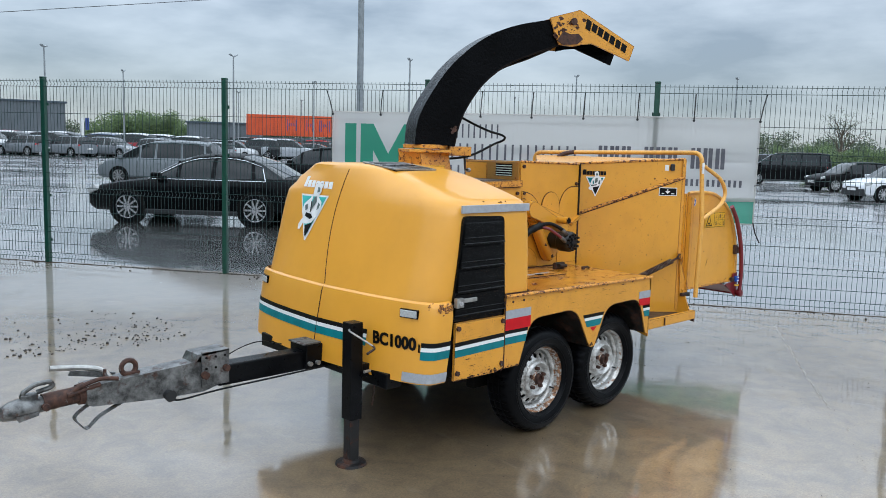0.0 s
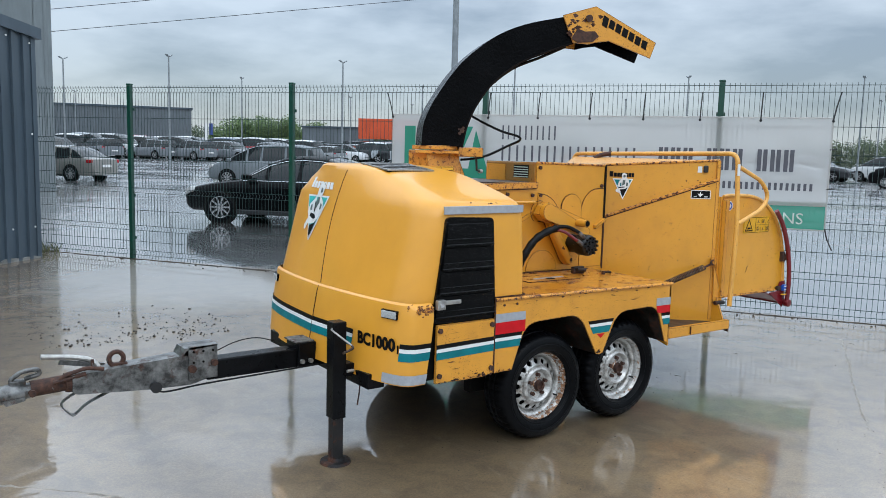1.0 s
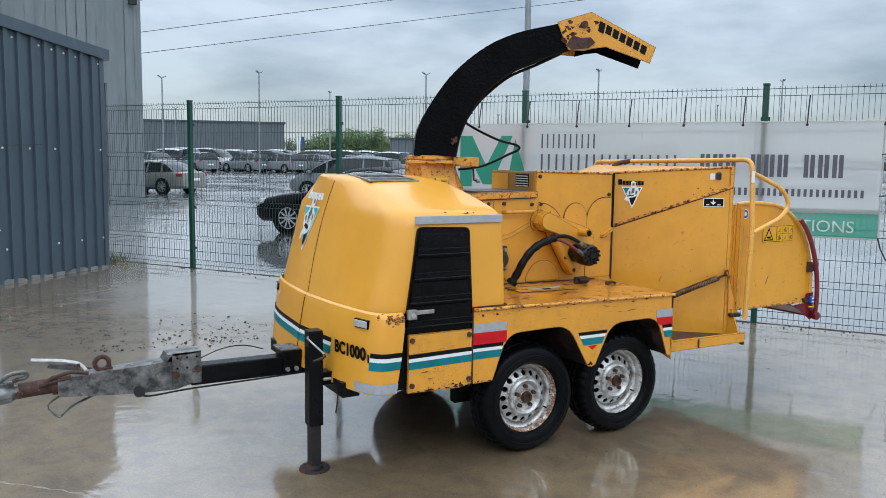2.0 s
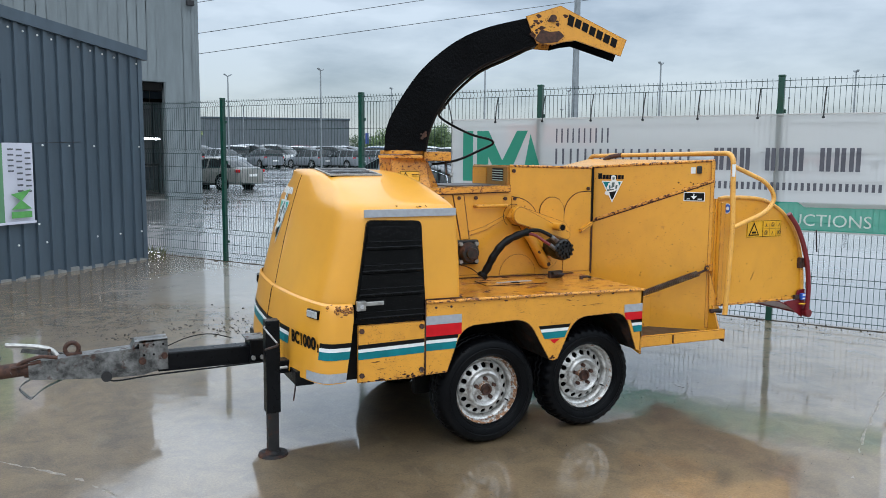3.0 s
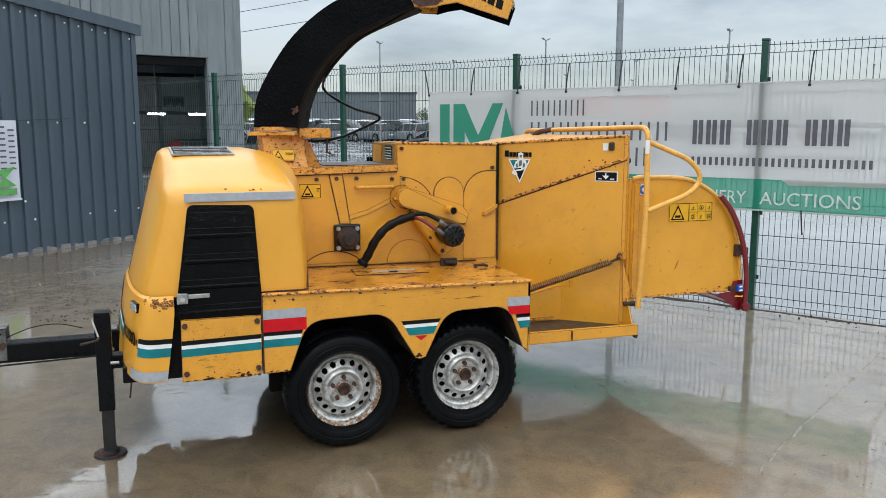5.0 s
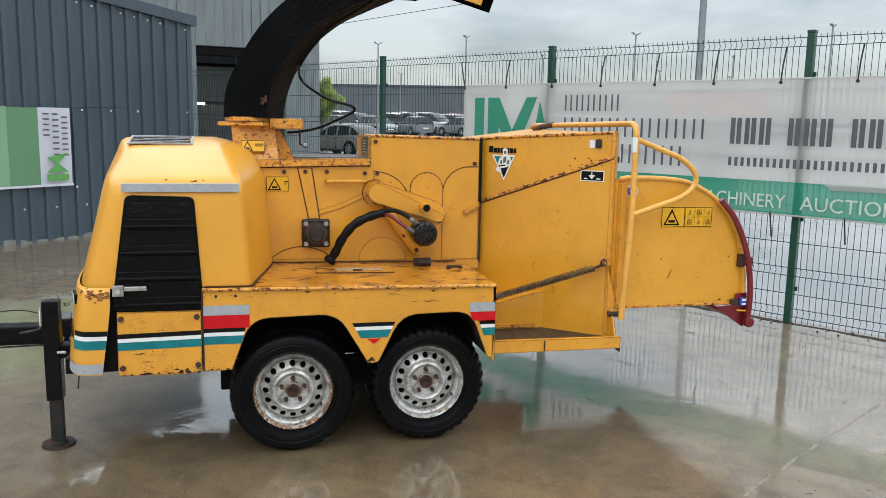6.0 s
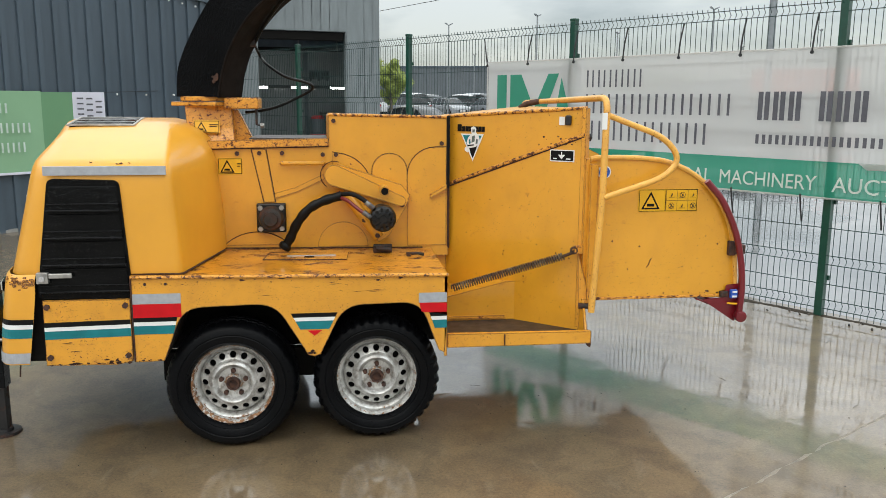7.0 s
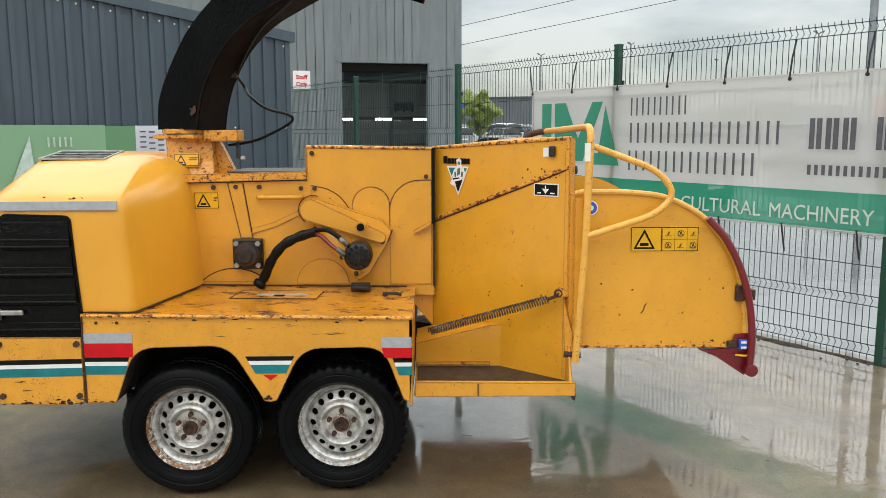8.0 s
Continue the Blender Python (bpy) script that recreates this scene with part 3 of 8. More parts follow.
fence = thing("mesh_fence", "green welded wire mesh fence with square green posts", "fence", kind="structure")
fence_ang = math.atan2(fence_way.y, fence_way.x)
panel_mesh = post_mesh = cap_mesh = clip_mesh = None
step_len = FENCE_STEP.length
for i in range(-1, 10):
    at = FENCE_FROM + FENCE_STEP * i
    m = Matrix.Translation(at) @ Matrix.Rotation(fence_ang, 4, "Z")
    if post_mesh is None:
        post = part("post", box(-0.03, 0.03, -0.03, 0.03, -0.1, 2.43, 0.004), m_post, fence)
        cap = part("post_cap", box(-0.033, 0.033, -0.033, 0.033, 2.43, 2.455, 0.006), m_post, post)
        panel = part("wire_panel", moved(fence_panel(step_len - 0.06), Matrix.Translation((0.03, -0.036, 0))), m_wire, fence)
        clip = part("clip", box(-0.045, 0.045, 0.025, 0.045, -0.02, 0.02, 0.004), m_post, post)
        clip.location = (0, 0, 0.3)
        post_mesh, panel_mesh, cap_mesh, clip_mesh = post.data, panel.data, cap.data, clip.data
    else:
        post = new("post", post_mesh)
        post.parent = fence
        c = new("post_cap", cap_mesh)
        c.parent = post
        clip = new("clip", clip_mesh)
        clip.parent = post
        clip.location = (0, 0, 0.3)
        panel = new("wire_panel", panel_mesh)
        panel.parent = fence
    for z in (0.9, 1.5, 2.1):
        c = new("clip", clip_mesh)
        c.parent = post
        c.location = (0, 0, z)
    post.matrix_basis = m
    panel.matrix_basis = m


def silt_strip():
    """A thin uneven bank of silt washed up under the fence."""
    rng = random.Random(17)
    bm = bmesh.new()
    rows = []
    for i in range(561):
        p = FENCE_FROM + fence_way * (-4 + i * 0.05)
        w0, w1 = 0.03 + 0.05 * abs(noise.noise(Vector((i * 0.11, 2, 0)))) + rng.uniform(0, 0.015), 0.04 + 0.13 * abs(noise.noise(Vector((i * 0.07, 7, 0)))) + rng.uniform(0, 0.02)
        h = 0.003 + 0.012 * abs(noise.noise(Vector((i * 0.19, 4, 0))))
        rows.append([bm.verts.new(p + fence_out * w0 + Vector((0, 0, -0.003))), bm.verts.new(p + Vector((0, 0, h))), bm.verts.new(p - fence_out * w1 * 0.5 + Vector((0, 0, h * rng.uniform(0.2, 0.8)))), bm.verts.new(p - fence_out * w1 + Vector((0, 0, -0.003)))])
    for a, b in zip(rows, rows[1:]):
        for k in range(3):
            bm.faces.new((a[k], b[k], b[k + 1], a[k + 1]))
    return bm


kerb = part("fence_footing", silt_strip(), m_dirt, smooth=True)
tagged(kerb, "low dirty strip of silt and leaves under the fence", "footing", kind="structure")


def fence_pose(s, z, off=0.0):
    """A pose on the fence: s metres along from the first post, x along the fence, z up."""
    p = FENCE_FROM + fence_way * s - fence_out * off
    return Matrix.Translation((p.x, p.y, z)) @ Matrix.Rotation(fence_ang, 4, "Z")

# ---- the machine: a towed wood chipper ----
chipper = thing("wood_chipper", "yellow towed wood chipper with black chute, standing on wet concrete", "wood chipper")
YC = 0.80


def plan_ring(z, xf, bow, ys, xr, chamfer, rf=0.14, rr=0.045):
    """One level of the engine cover: rounded front, straight sides, raked rear corners."""
    p = [(xf, YC, 0), (xf + bow * 0.25, YC - (YC - ys) * 0.55, 0), (xf + bow, ys, 0), (xr, ys, 0), (xr + chamfer[0], ys + chamfer[1], 0), (xr + chamfer[0] + 0.005, YC, 0)]
    q = filleted(p, [0, 0.25, rf, rr, 0.05, 0], 6)
    # the roof falls off less on the far side
    far = (YC - 0.55 * ys) / (YC - ys) if ys > 0.03 else 1.0
    return [(v.x, v.y, z) for v in q[:-1]] + [(v.x, YC + (YC - v.y) * far, z) for v in reversed(q[1:])]


def hood_levels():
    out = []
    for z, xf, bow, ys, xr, ch in (
            (0.872, -1.048, 0.100, 0.020, -0.200, (0.115, 0.61)), (0.90, -1.040, 0.100, 0.018, -0.202, (0.115, 0.61)), (1.05, -1.000, 0.100, 0.015, -0.210, (0.115, 0.60)),
            (1.20, -0.961, 0.098, 0.015, -0.220, (0.11, 0.59)), (1.30, -0.936, 0.096, 0.018, -0.228, (0.11, 0.58)), (1.345, -0.924, 0.096, 0.024, -0.234, (0.11, 0.57)),
            (1.372, -0.917, 0.096, 0.046, -0.242, (0.11, 0.55)), (1.392, -0.911, 0.098, 0.085, -0.25, (0.11, 0.51)), (1.42, -0.904, 0.10, 0.165, -0.262, (0.11, 0.44)),
            (1.455, -0.895, 0.105, 0.275, -0.28, (0.11, 0.34)), (1.490, -0.884, 0.10, 0.39, -0.30, (0.09, 0.24)), (1.516, -0.876, 0.085, 0.485, -0.33, (0.07, 0.16)),
            (1.536, -0.866, 0.055, 0.60, -0.36, (0.05, 0.10)), (1.549, -0.845, 0.035, 0.71, -0.41, (0.03, 0.03))):
        out.append(plan_ring(z, xf, bow, ys, xr, ch, 0.16 if z < 1.45 else 0.07))
    return out


LEVELS = hood_levels()
hood = part("engine_cover", loft(LEVELS), m_hood, chipper, "smooth glossy yellow moulded engine cover", smooth=True)


def hood_front_x(y, z):
    """Where the front of the cover stands at y, z."""
    for a, b in zip(LEVELS, LEVELS[1:]):
        if a[0][2] <= z <= b[0][2]:
            k = (z - a[0][2]) / (b[0][2] - a[0][2])
            xs = []
            for ring in (a, b):
                front = sorted((p[1], p[0]) for p in ring if p[0] < -0.6)
                for (y0, x0), (y1, x1) in zip(front, front[1:]):
                    if y0 <= y <= y1:
                        xs.append(x0 + (x1 - x0) * (y - y0) / max(1e-6, y1 - y0))
                        break
            if len(xs) == 2:
                return xs[0] * (1 - k) + xs[1] * k
    return -0.95


def front_patch(corners, off=0.003, n=6):
    """A thin film on the cover's front inside four (y, z) corners."""
    bm = bmesh.new()
    (a, b, c, d) = [Vector(q) for q in corners]
    grid = []
    for i in range(n + 1):
        row = []
        for j in range(n + 1):
            u, v = i / n, j / n
            q = (a * (1 - u) + b * u) * (1 - v) + (d * (1 - u) + c * u) * v
            row.append(bm.verts.new((hood_front_x(q.x, q.y) - off, q.x, q.y)))
        grid.append(row)
    for i in range(n):
        for j in range(n):
            bm.faces.new((grid[i][j], grid[i + 1][j], grid[i + 1][j + 1], grid[i][j + 1]))
    return bm


# seam down the middle of the cover
def seam_y(z):
    """The two shells meet a little off the middle, in a faint bow."""
    return 0.786 + 0.064 * math.sin(math.pi * min(1.0, max(0.0, (z - 0.86) / 0.72)))


part("seam", tube([(hood_front_x(seam_y(z), z) - 0.0003, seam_y(z), z) for z in [0.885 + 0.0275 * k for k in range(24)]], 0.0028, 6), m_gap, hood)

def front_shape(pts, off):
    """A small flat sticker piece on the cover's front, from (y, z) corners."""
    bm = bmesh.new()
    vs = [bm.verts.new((hood_front_x(y, z) - off, y, z)) for y, z in pts]
    c = bm.verts.new((sum(v.co.x for v in vs) / len(vs) - 0.0006, sum(p[0] for p in pts) / len(pts), sum(p[1] for p in pts) / len(pts)))
    for i in range(len(vs)):
        bm.faces.new((vs[i], vs[(i + 1) % len(vs)], c))
    return bm


# emblem on the front: a teal and white triangle under a plain pale shape, and worn bars for the maker's mark
for k in range(7):
    y = 1.258 - k * 0.0485
    top = 1.462 if k == 0 else 1.440
    pale = part("mark_bar", front_patch(((y, 1.398), (y - 0.040, 1.400), (y - 0.036, top), (y + 0.004, top - 0.002)), 0.003, 3), m_white, hood, "worn pale bar of the maker's mark")
    if k in (3, 4):
        part("mark_wear", front_patch(((y - 0.008, 1.405), (y - 0.026, 1.405), (y - 0.022, top - 0.010), (y - 0.012, top - 0.014)), 0.0042, 2), m_iron, pale)
part("emblem_edge", front_patch(((1.255, 1.356), (0.940, 1.360), (1.092, 1.092), (1.108, 1.092)), 0.003, 8), m_white, hood)
part("emblem_field", front_patch(((1.238, 1.346), (0.960, 1.350), (1.092, 1.124), (1.106, 1.124)), 0.0045, 8), m_steal, hood)
part("emblem_shape", front_shape([(1.092, 1.428), (1.060, 1.434), (1.028, 1.412), (1.026, 1.376), (1.048, 1.352), (1.000, 1.320), (0.992, 1.286), (1.028, 1.232), (1.056, 1.200), (1.120, 1.186), (1.165, 1.186), (1.182, 1.150), (1.206, 1.150), (1.208, 1.182), (1.170, 1.222), (1.198, 1.252), (1.186, 1.300), (1.130, 1.336), (1.106, 1.362), (1.110, 1.398)], 0.006), m_white, hood)
for pts, mat in (([(1.128, 1.176), (1.060, 1.196), (1.040, 1.222), (1.076, 1.150), (1.098, 1.112), (1.112, 1.128)], m_sblack), ([(1.084, 1.344), (1.060, 1.350), (1.050, 1.318), (1.090, 1.270), (1.102, 1.296)], m_sgrey),
                 ([(1.150, 1.232), (1.090, 1.216), (1.060, 1.226), (1.082, 1.246), (1.140, 1.252)], m_sblack), ([(1.070, 1.404), (1.044, 1.400), (1.040, 1.378), (1.066, 1.372)], m_sgrey),
                 ([(1.170, 1.292), (1.144, 1.302), (1.132, 1.270), (1.158, 1.262)], m_sgrey), ([(1.030, 1.316), (1.008, 1.306), (1.014, 1.282), (1.034, 1.272)], m_sgrey), ([(1.110, 1.318), (1.098, 1.322), (1.086, 1.262), (1.100, 1.254)], m_sblack)):
    part("emblem_shade", front_shape(pts, 0.0078), mat, hood)

# lower front band
BAND = ((0.472, -1.122, 0.115, -0.012), (0.50, -1.120, 0.115, -0.014), (0.60, -1.108, 0.11, -0.014), (0.70, -1.094, 0.108, -0.013), (0.80, -1.078, 0.106, -0.011), (0.848, -1.070, 0.105, -0.008), (0.870, -1.064, 0.10, 0.004), (0.880, -1.050, 0.095, 0.020))


def band_line(z, off=0.0):
    for (z0, *a), (z1, *b) in zip(BAND, BAND[1:]):
        if z0 - 1e-6 <= z <= z1 + 1e-6:
            k = (z - z0) / (z1 - z0)
            xf, bow, ys = (p * (1 - k) + q * k for p, q in zip(a, b))
    xe = -0.828 - 0.045 * max(0.0, (0.78 - z) / 0.3)
    p = [(xf - off, YC, 0), (xf - off + bow * 0.3, YC - (YC - ys) * 0.6, 0), (xf - off + bow, ys - off, 0), (xe, ys - off, 0)]
    q = filleted(p, [0, 0.25, 0.15, 0], 8)
    return [(v.x, v.y, z) for v in reversed(q)] + [(v.x, 2 * YC - v.y, z) for v in q[1:]]


band = part("front_band", loft([band_line(z) for z, *_ in BAND], closed=False), m_hood, chipper, "yellow moulded lower front band with teal, white and black stripes", smooth=True)


def stripe(z0, z1, off=0.0025, keep=None, n=2):
    rows = [band_line(z0 + (z1 - z0) * k / n, off) for k in range(n + 1)]
    if keep:
        rows = [[p for p, q in zip(r, rows[0]) if keep(q)] for r in rows]
    return loft(rows, closed=False)


part("band_seam", tube([(min(p[0] for p in band_line(z) if abs(p[1] - 0.80) < 0.25) - 0.0006, 0.784 + 0.03 * (0.88 - z), z) for z in (0.874, 0.850, 0.80, 0.72, 0.64, 0.56, 0.48)], 0.0028, 6), m_gap, band)
right_end = lambda q: q[1] < 0.045
rest = lambda q: q[1] > 0.375
for name, z0, z1, mat in (("black_stripe", 0.640, 0.664, m_sblack), ("white_stripe", 0.620, 0.640, m_white), ("teal_stripe", 0.578, 0.620, m_teal)):
    part(name, stripe(z0 + 0.018, z1 + 0.018, keep=right_end), mat, band)
    part(name, stripe(z0 + 0.036, z1 + 0.036, keep=rest), mat, band)
part("silver_tape", stripe(0.478, 0.527, 0.003, keep=lambda q: q[1] < 0.15), m_tape, band, "silver reflective corner tape")
tx = Vector((-0.966, 0.068, 0)) - Vector((-1.048, 0.355, 0))
txn = tx.normalized()
m_text = Matrix.Translation((-1.056, 0.338, 0.630)) @ Matrix(((txn.x, 0, txn.y, 0), (txn.y, 0, -txn.x, 0), (0, 1, 0, 0), (0, 0, 0, 1)))
lettering("model_lettering", "BC1000", m_sblack, band, m_text @ Matrix.Translation((0.0, 0.012, 0.02)), 0.088, 0.002, bold=0.0036, width=0.282)
lettering("model_lettering", "I", m_sblack, band, m_text @ Matrix.Translation((0.292, 0.002, 0.02)), 0.062, 0.002, bold=0.001)
# bind the lettering to the band's curve
for ob in [o for o in band.children if o.name.startswith("model_lettering")]:
    line = band_line(0.66, 0.004)
    for v in ob.data.vertices:
        near = sorted(((p[1] - v.co.y) ** 2, p) for p in line if p[0] < -0.84)[:2]
        (d0, a), (d1, b) = near
        d0, d1 = d0 ** 0.5, d1 ** 0.5
        v.co.x = (a[0] * d1 + b[0] * d0) / max(1e-6, d0 + d1) - 0.001
    ob.data.update()
# clearance lamps and torn corner
def lamp_on_band(y0, y1):
    line = sorted((p[1], p[0]) for p in band_line(0.82, 0.0) if p[0] < -0.86)
    at = lambda y: next(x0 + (x1 - x0) * (y - a) / max(1e-6, b - a) for (a, x0), (b, x1) in zip(line, line[1:]) if a <= y <= b)
    p0, p1 = Vector((at(y0), y0, 0.795)), Vector((at(y1), y1, 0.795))
    w = (p1 - p0).normalized()
    m = Matrix.Translation(p0) @ Matrix(((w.x, -w.y, 0, 0), (w.y, w.x, 0, 0), (0, 0, 1, 0), (0, 0, 0, 1)))
    ln = (p1 - p0).length
    frame_part = part("marker_lamp", moved(box(0, ln, -0.02, 0.012, 0, 0.046, 0.003), m), m_grille, band, "small clear front marker lamp")
    part("lens", moved(box(0.005, ln - 0.005, -0.01, 0.018, 0.005, 0.041, 0.003), m), m_lens, frame_part)


lamp_on_band(0.075, 0.180)
lamp_on_band(1.425, 1.525)

crack = bmesh.new()
rng = random.Random(5)
for k in range(60):
    x, z = -0.955 + rng.random() * 0.12, 0.853 + rng.gauss(0, 0.014)
    y = -0.010 + (0.04 if x < -0.93 else 0.0)
    s = rng.uniform(0.002, 0.007)
    bmesh.ops.create_icosphere(crack, subdivisions=1, radius=s, matrix=Matrix.Translation((x, y, z)) @ Matrix.Diagonal((1.6, 0.6, 1, 1)))
tagged(part("torn_edge", crack, m_flake, band), "torn and crazed fibre edge", kind="stuff")

# louvred side grille
gr = [(-0.826, 0.770), (-0.414, 0.758), (-0.446, 1.300), (-0.747, 1.309)]


def rounded_outline(pts, r, steps=4):
    out, n = [], len(pts)
    for i in range(n):
        a, b, c = Vector(pts[i - 1]), Vector(pts[i]), Vector(pts[(i + 1) % n])
        s, e = b + (a - b).normalized() * r, b + (c - b).normalized() * r
        for k in range(steps + 1):
            t = k / steps
            q = s * (1 - t) ** 2 + b * 2 * t * (1 - t) + e * t * t
            out.append((q.x, q.y))
    return out


grille = part("side_grille", prism(rounded_outline(gr, 0.03), "y", 0.008, 0.05), m_grille, chipper, "black louvred side grille")
for k in range(4):
    z = 0.795 + k * 0.122
    lo = lambda zz: (-0.826 + (zz - 0.77) * 0.147 + 0.012, -0.414 - (zz - 0.758) * 0.059 - 0.012)
    (xa, xb), (xc, xd) = lo(z), lo(z + 0.116)
    bm = bmesh.new()
    vs = [bm.verts.new(p) for p in ((xa, 0.010, z), (xb, 0.010, z), (xd, 0.010, z + 0.116), (xc, 0.010, z + 0.116),
                                    (xa, -0.004, z + 0.004), (xb, -0.004, z + 0.004), (xd, 0.0055, z + 0.110), (xc, 0.0055, z + 0.110))]
    for f in ((0, 1, 2, 3), (4, 7, 6, 5), (0, 4, 5, 1), (3, 2, 6, 7), (0, 3, 7, 4), (1, 5, 6, 2)):
        bm.faces.new([vs[i] for i in f])
    part("louvre", bm, m_grille, grille)
    part("louvre_lip", tube([(xa, -0.004, z + 0.006), (xb, -0.004, z + 0.006)], 0.0045, 6), m_beam, grille)
    part("louvre_rib", tube([(xa + 0.004, -0.002, z + 0.036), (xb - 0.002, -0.002, z + 0.036)], 0.0026, 6), m_beam, grille)
part("latch", box(-0.815, -0.765, -0.026, 0.0, 0.845, 0.895, 0.004), m_steel, grille, "dull metal door latch")
part("handle", box(-0.765, -0.665, -0.022, -0.010, 0.868, 0.890, 0.004), m_steel, grille)
part("lock", cyl((-0.79, -0.032, 0.868), (-0.79, -0.02, 0.868), 0.012), m_chrome, grille)

# silver tape along the cover's side
part("silver_tape", box(-0.762, -0.243, 0.0085, 0.020, 1.322, 1.362, 0.001), m_tape, hood, "silver reflective tape strip")
# top vent of the cover
vent_u, vent_v = Vector((1.0, 0.05, -0.003)).normalized(), Vector((-0.04, 0.990, 0.112)).normalized()
vent_n = vent_u.cross(vent_v).normalized()
vent_at = Vector((-0.786, 0.500, 1.5265))
vent_pose = Matrix(((vent_u.x, vent_v.x, vent_n.x, vent_at.x), (vent_u.y, vent_v.y, vent_n.y, vent_at.y), (vent_u.z, vent_v.z, vent_n.z, vent_at.z), (0, 0, 0, 1)))
vent = part("top_vent", moved(box(0.0, 0.295, 0.0, 0.27, -0.016, 0.001, 0.002), vent_pose), m_dark, chipper, "silver-framed slotted top vent")
for k in range(4):
    y = 0.030 + k * 0.060
    part("slat", moved(box(0.006, 0.289, y, y + 0.022, 0.001, 0.005, 0.001), vent_pose), m_galv, vent)
for y in (-0.004, 0.262):
    part("vent_frame", moved(box(-0.012, 0.307, y, y + 0.012, -0.004, 0.005, 0.001), vent_pose), m_steel, vent)
for x in (-0.012, 0.295):
    part("vent_frame", moved(box(x, x + 0.012, 0.008, 0.262, -0.004, 0.005, 0.001), vent_pose), m_steel, vent)
# chipped paint above the tape
rng = random.Random(31)
for k in range(9):
    x, z = (-0.405 + rng.uniform(-0.05, 0.05), 1.3685 + rng.uniform(0, 0.006)) if k < 7 else (-0.585 + rng.uniform(-0.02, 0.02), 1.371 + rng.uniform(0, 0.006))
    y = 0.036 + (z - 1.36) * 0.8
    part("paint_chip", moved(box(-0.012 * rng.uniform(0.3, 1.2), 0.004, -0.0008, 0.0008, -0.0018, 0.0018), Matrix.Translation((x, y, z)) @ pose(0, 0, 0, 45, rng.uniform(-50, 50), 0)), m_gap, hood)

# lower side panel beside the wheel box
panel = part("side_panel", prism([(-0.806, 0.462), (-0.50, 0.456), (-0.43, 0.470), (-0.428, 0.762), (-0.802, 0.764)], "y", -0.006, 0.010, 0.003), m_rusty, chipper, "yellow lower side panel with rust chips")
for x, z in ((-0.785, 0.735), (-0.785, 0.500), (-0.448, 0.735), (-0.448, 0.500)):
    part("bolt", cyl((x, -0.018, z), (x, 0, z), 0.014, 0.014, 6), m_rust, panel)
for name, z0, z1, mat in (("black_stripe", 0.646, 0.668, m_sblack), ("white_stripe", 0.628, 0.646, m_white), ("teal_stripe", 0.590, 0.628, m_teal)):
    part(name, prism([(-0.803, z0 - 0.006), (-0.431, z0), (-0.431, z1), (-0.803, z1 - 0.006)], "y", -0.0075, 0.0), mat, panel)
# One near-black block in place of the shaded engine bay.
part("engine_bay_fill", box(-0.90, -0.31, 0.03, 1.57, 0.475, 0.86), m_dark, chipper, "dark block filling the engine bay behind the panels")

# wheel box: side skirt with two arches, flat deck on top
skirt_pts = [(-0.42, 0.868), (-0.42, 0.462), (-0.296, 0.464)]
skirt_pts += [(p.x, p.y) for p in filleted([(-0.29, 0.470, 0), (-0.20, 0.712, 0), (0.215, 0.722, 0), (0.365, 0.468, 0)], 0.09)]
skirt_pts += [(0.392, 0.462)]
skirt_pts += [(p.x, p.y) for p in filleted([(0.420, 0.470, 0), (0.535, 0.705, 0), (0.895, 0.712, 0), (0.985, 0.470, 0)], 0.09)]
skirt_pts += [(1.012, 0.458), (1.024, 0.62), (1.024, 0.846)]
wheel_box = part("wheel_box", prism(skirt_pts, "y", 0.0, 0.012), m_rusty, chipper, "yellow wheel box with two arches and worn deck")
deck = part("deck", prism([(-0.42, 0.866), (1.026, 0.846), (1.026, 0.834), (-0.42, 0.854)], "y", -0.004, 0.70, 0.004), m_deck, chipper, "wet yellow deck plate, scuffed to rust")
lip_pts = filleted([(-0.42, -0.006, 0.862), (1.028, -0.006, 0.842)], 0)
part("deck_edge", tube(lip_pts, 0.009, 8), m_edge, deck)
for pts in (skirt_pts[2:-3],):
    bm = bmesh.new()
    rows = [[bm.verts.new((x, y, z)) for x, z in pts] for y in (0.004, 0.42)]
    for k in range(len(pts) - 1):
        bm.faces.new((rows[0][k], rows[0][k + 1], rows[1][k + 1], rows[1][k]))
    part("arch_liner", bm, m_iron, wheel_box)
part("end_plate", prism([(0.0, 0.44), (0.62, 0.60), (0.62, 0.838), (0.0, 0.838)], "x", 1.012, 1.024), m_rusty, wheel_box)
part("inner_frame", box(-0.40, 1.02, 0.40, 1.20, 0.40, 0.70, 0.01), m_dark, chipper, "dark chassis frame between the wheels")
# Unseen beams added to darken the gap between the tyres and its reflection.
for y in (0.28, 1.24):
    part("gap_filler_beam", box(-0.36, 0.98, y, y + 0.06, 0.27, 0.42, 0.008), m_dark, chipper, "dark beam added between the wheels to close the gap")
part("front_strip", box(-0.42, -0.206, -0.0022, 0.004, 0.736, 0.783), m_tape, wheel_box)
part("red_strip", box(-0.42, -0.206, -0.0022, 0.004, 0.672, 0.735), m_sred, wheel_box)
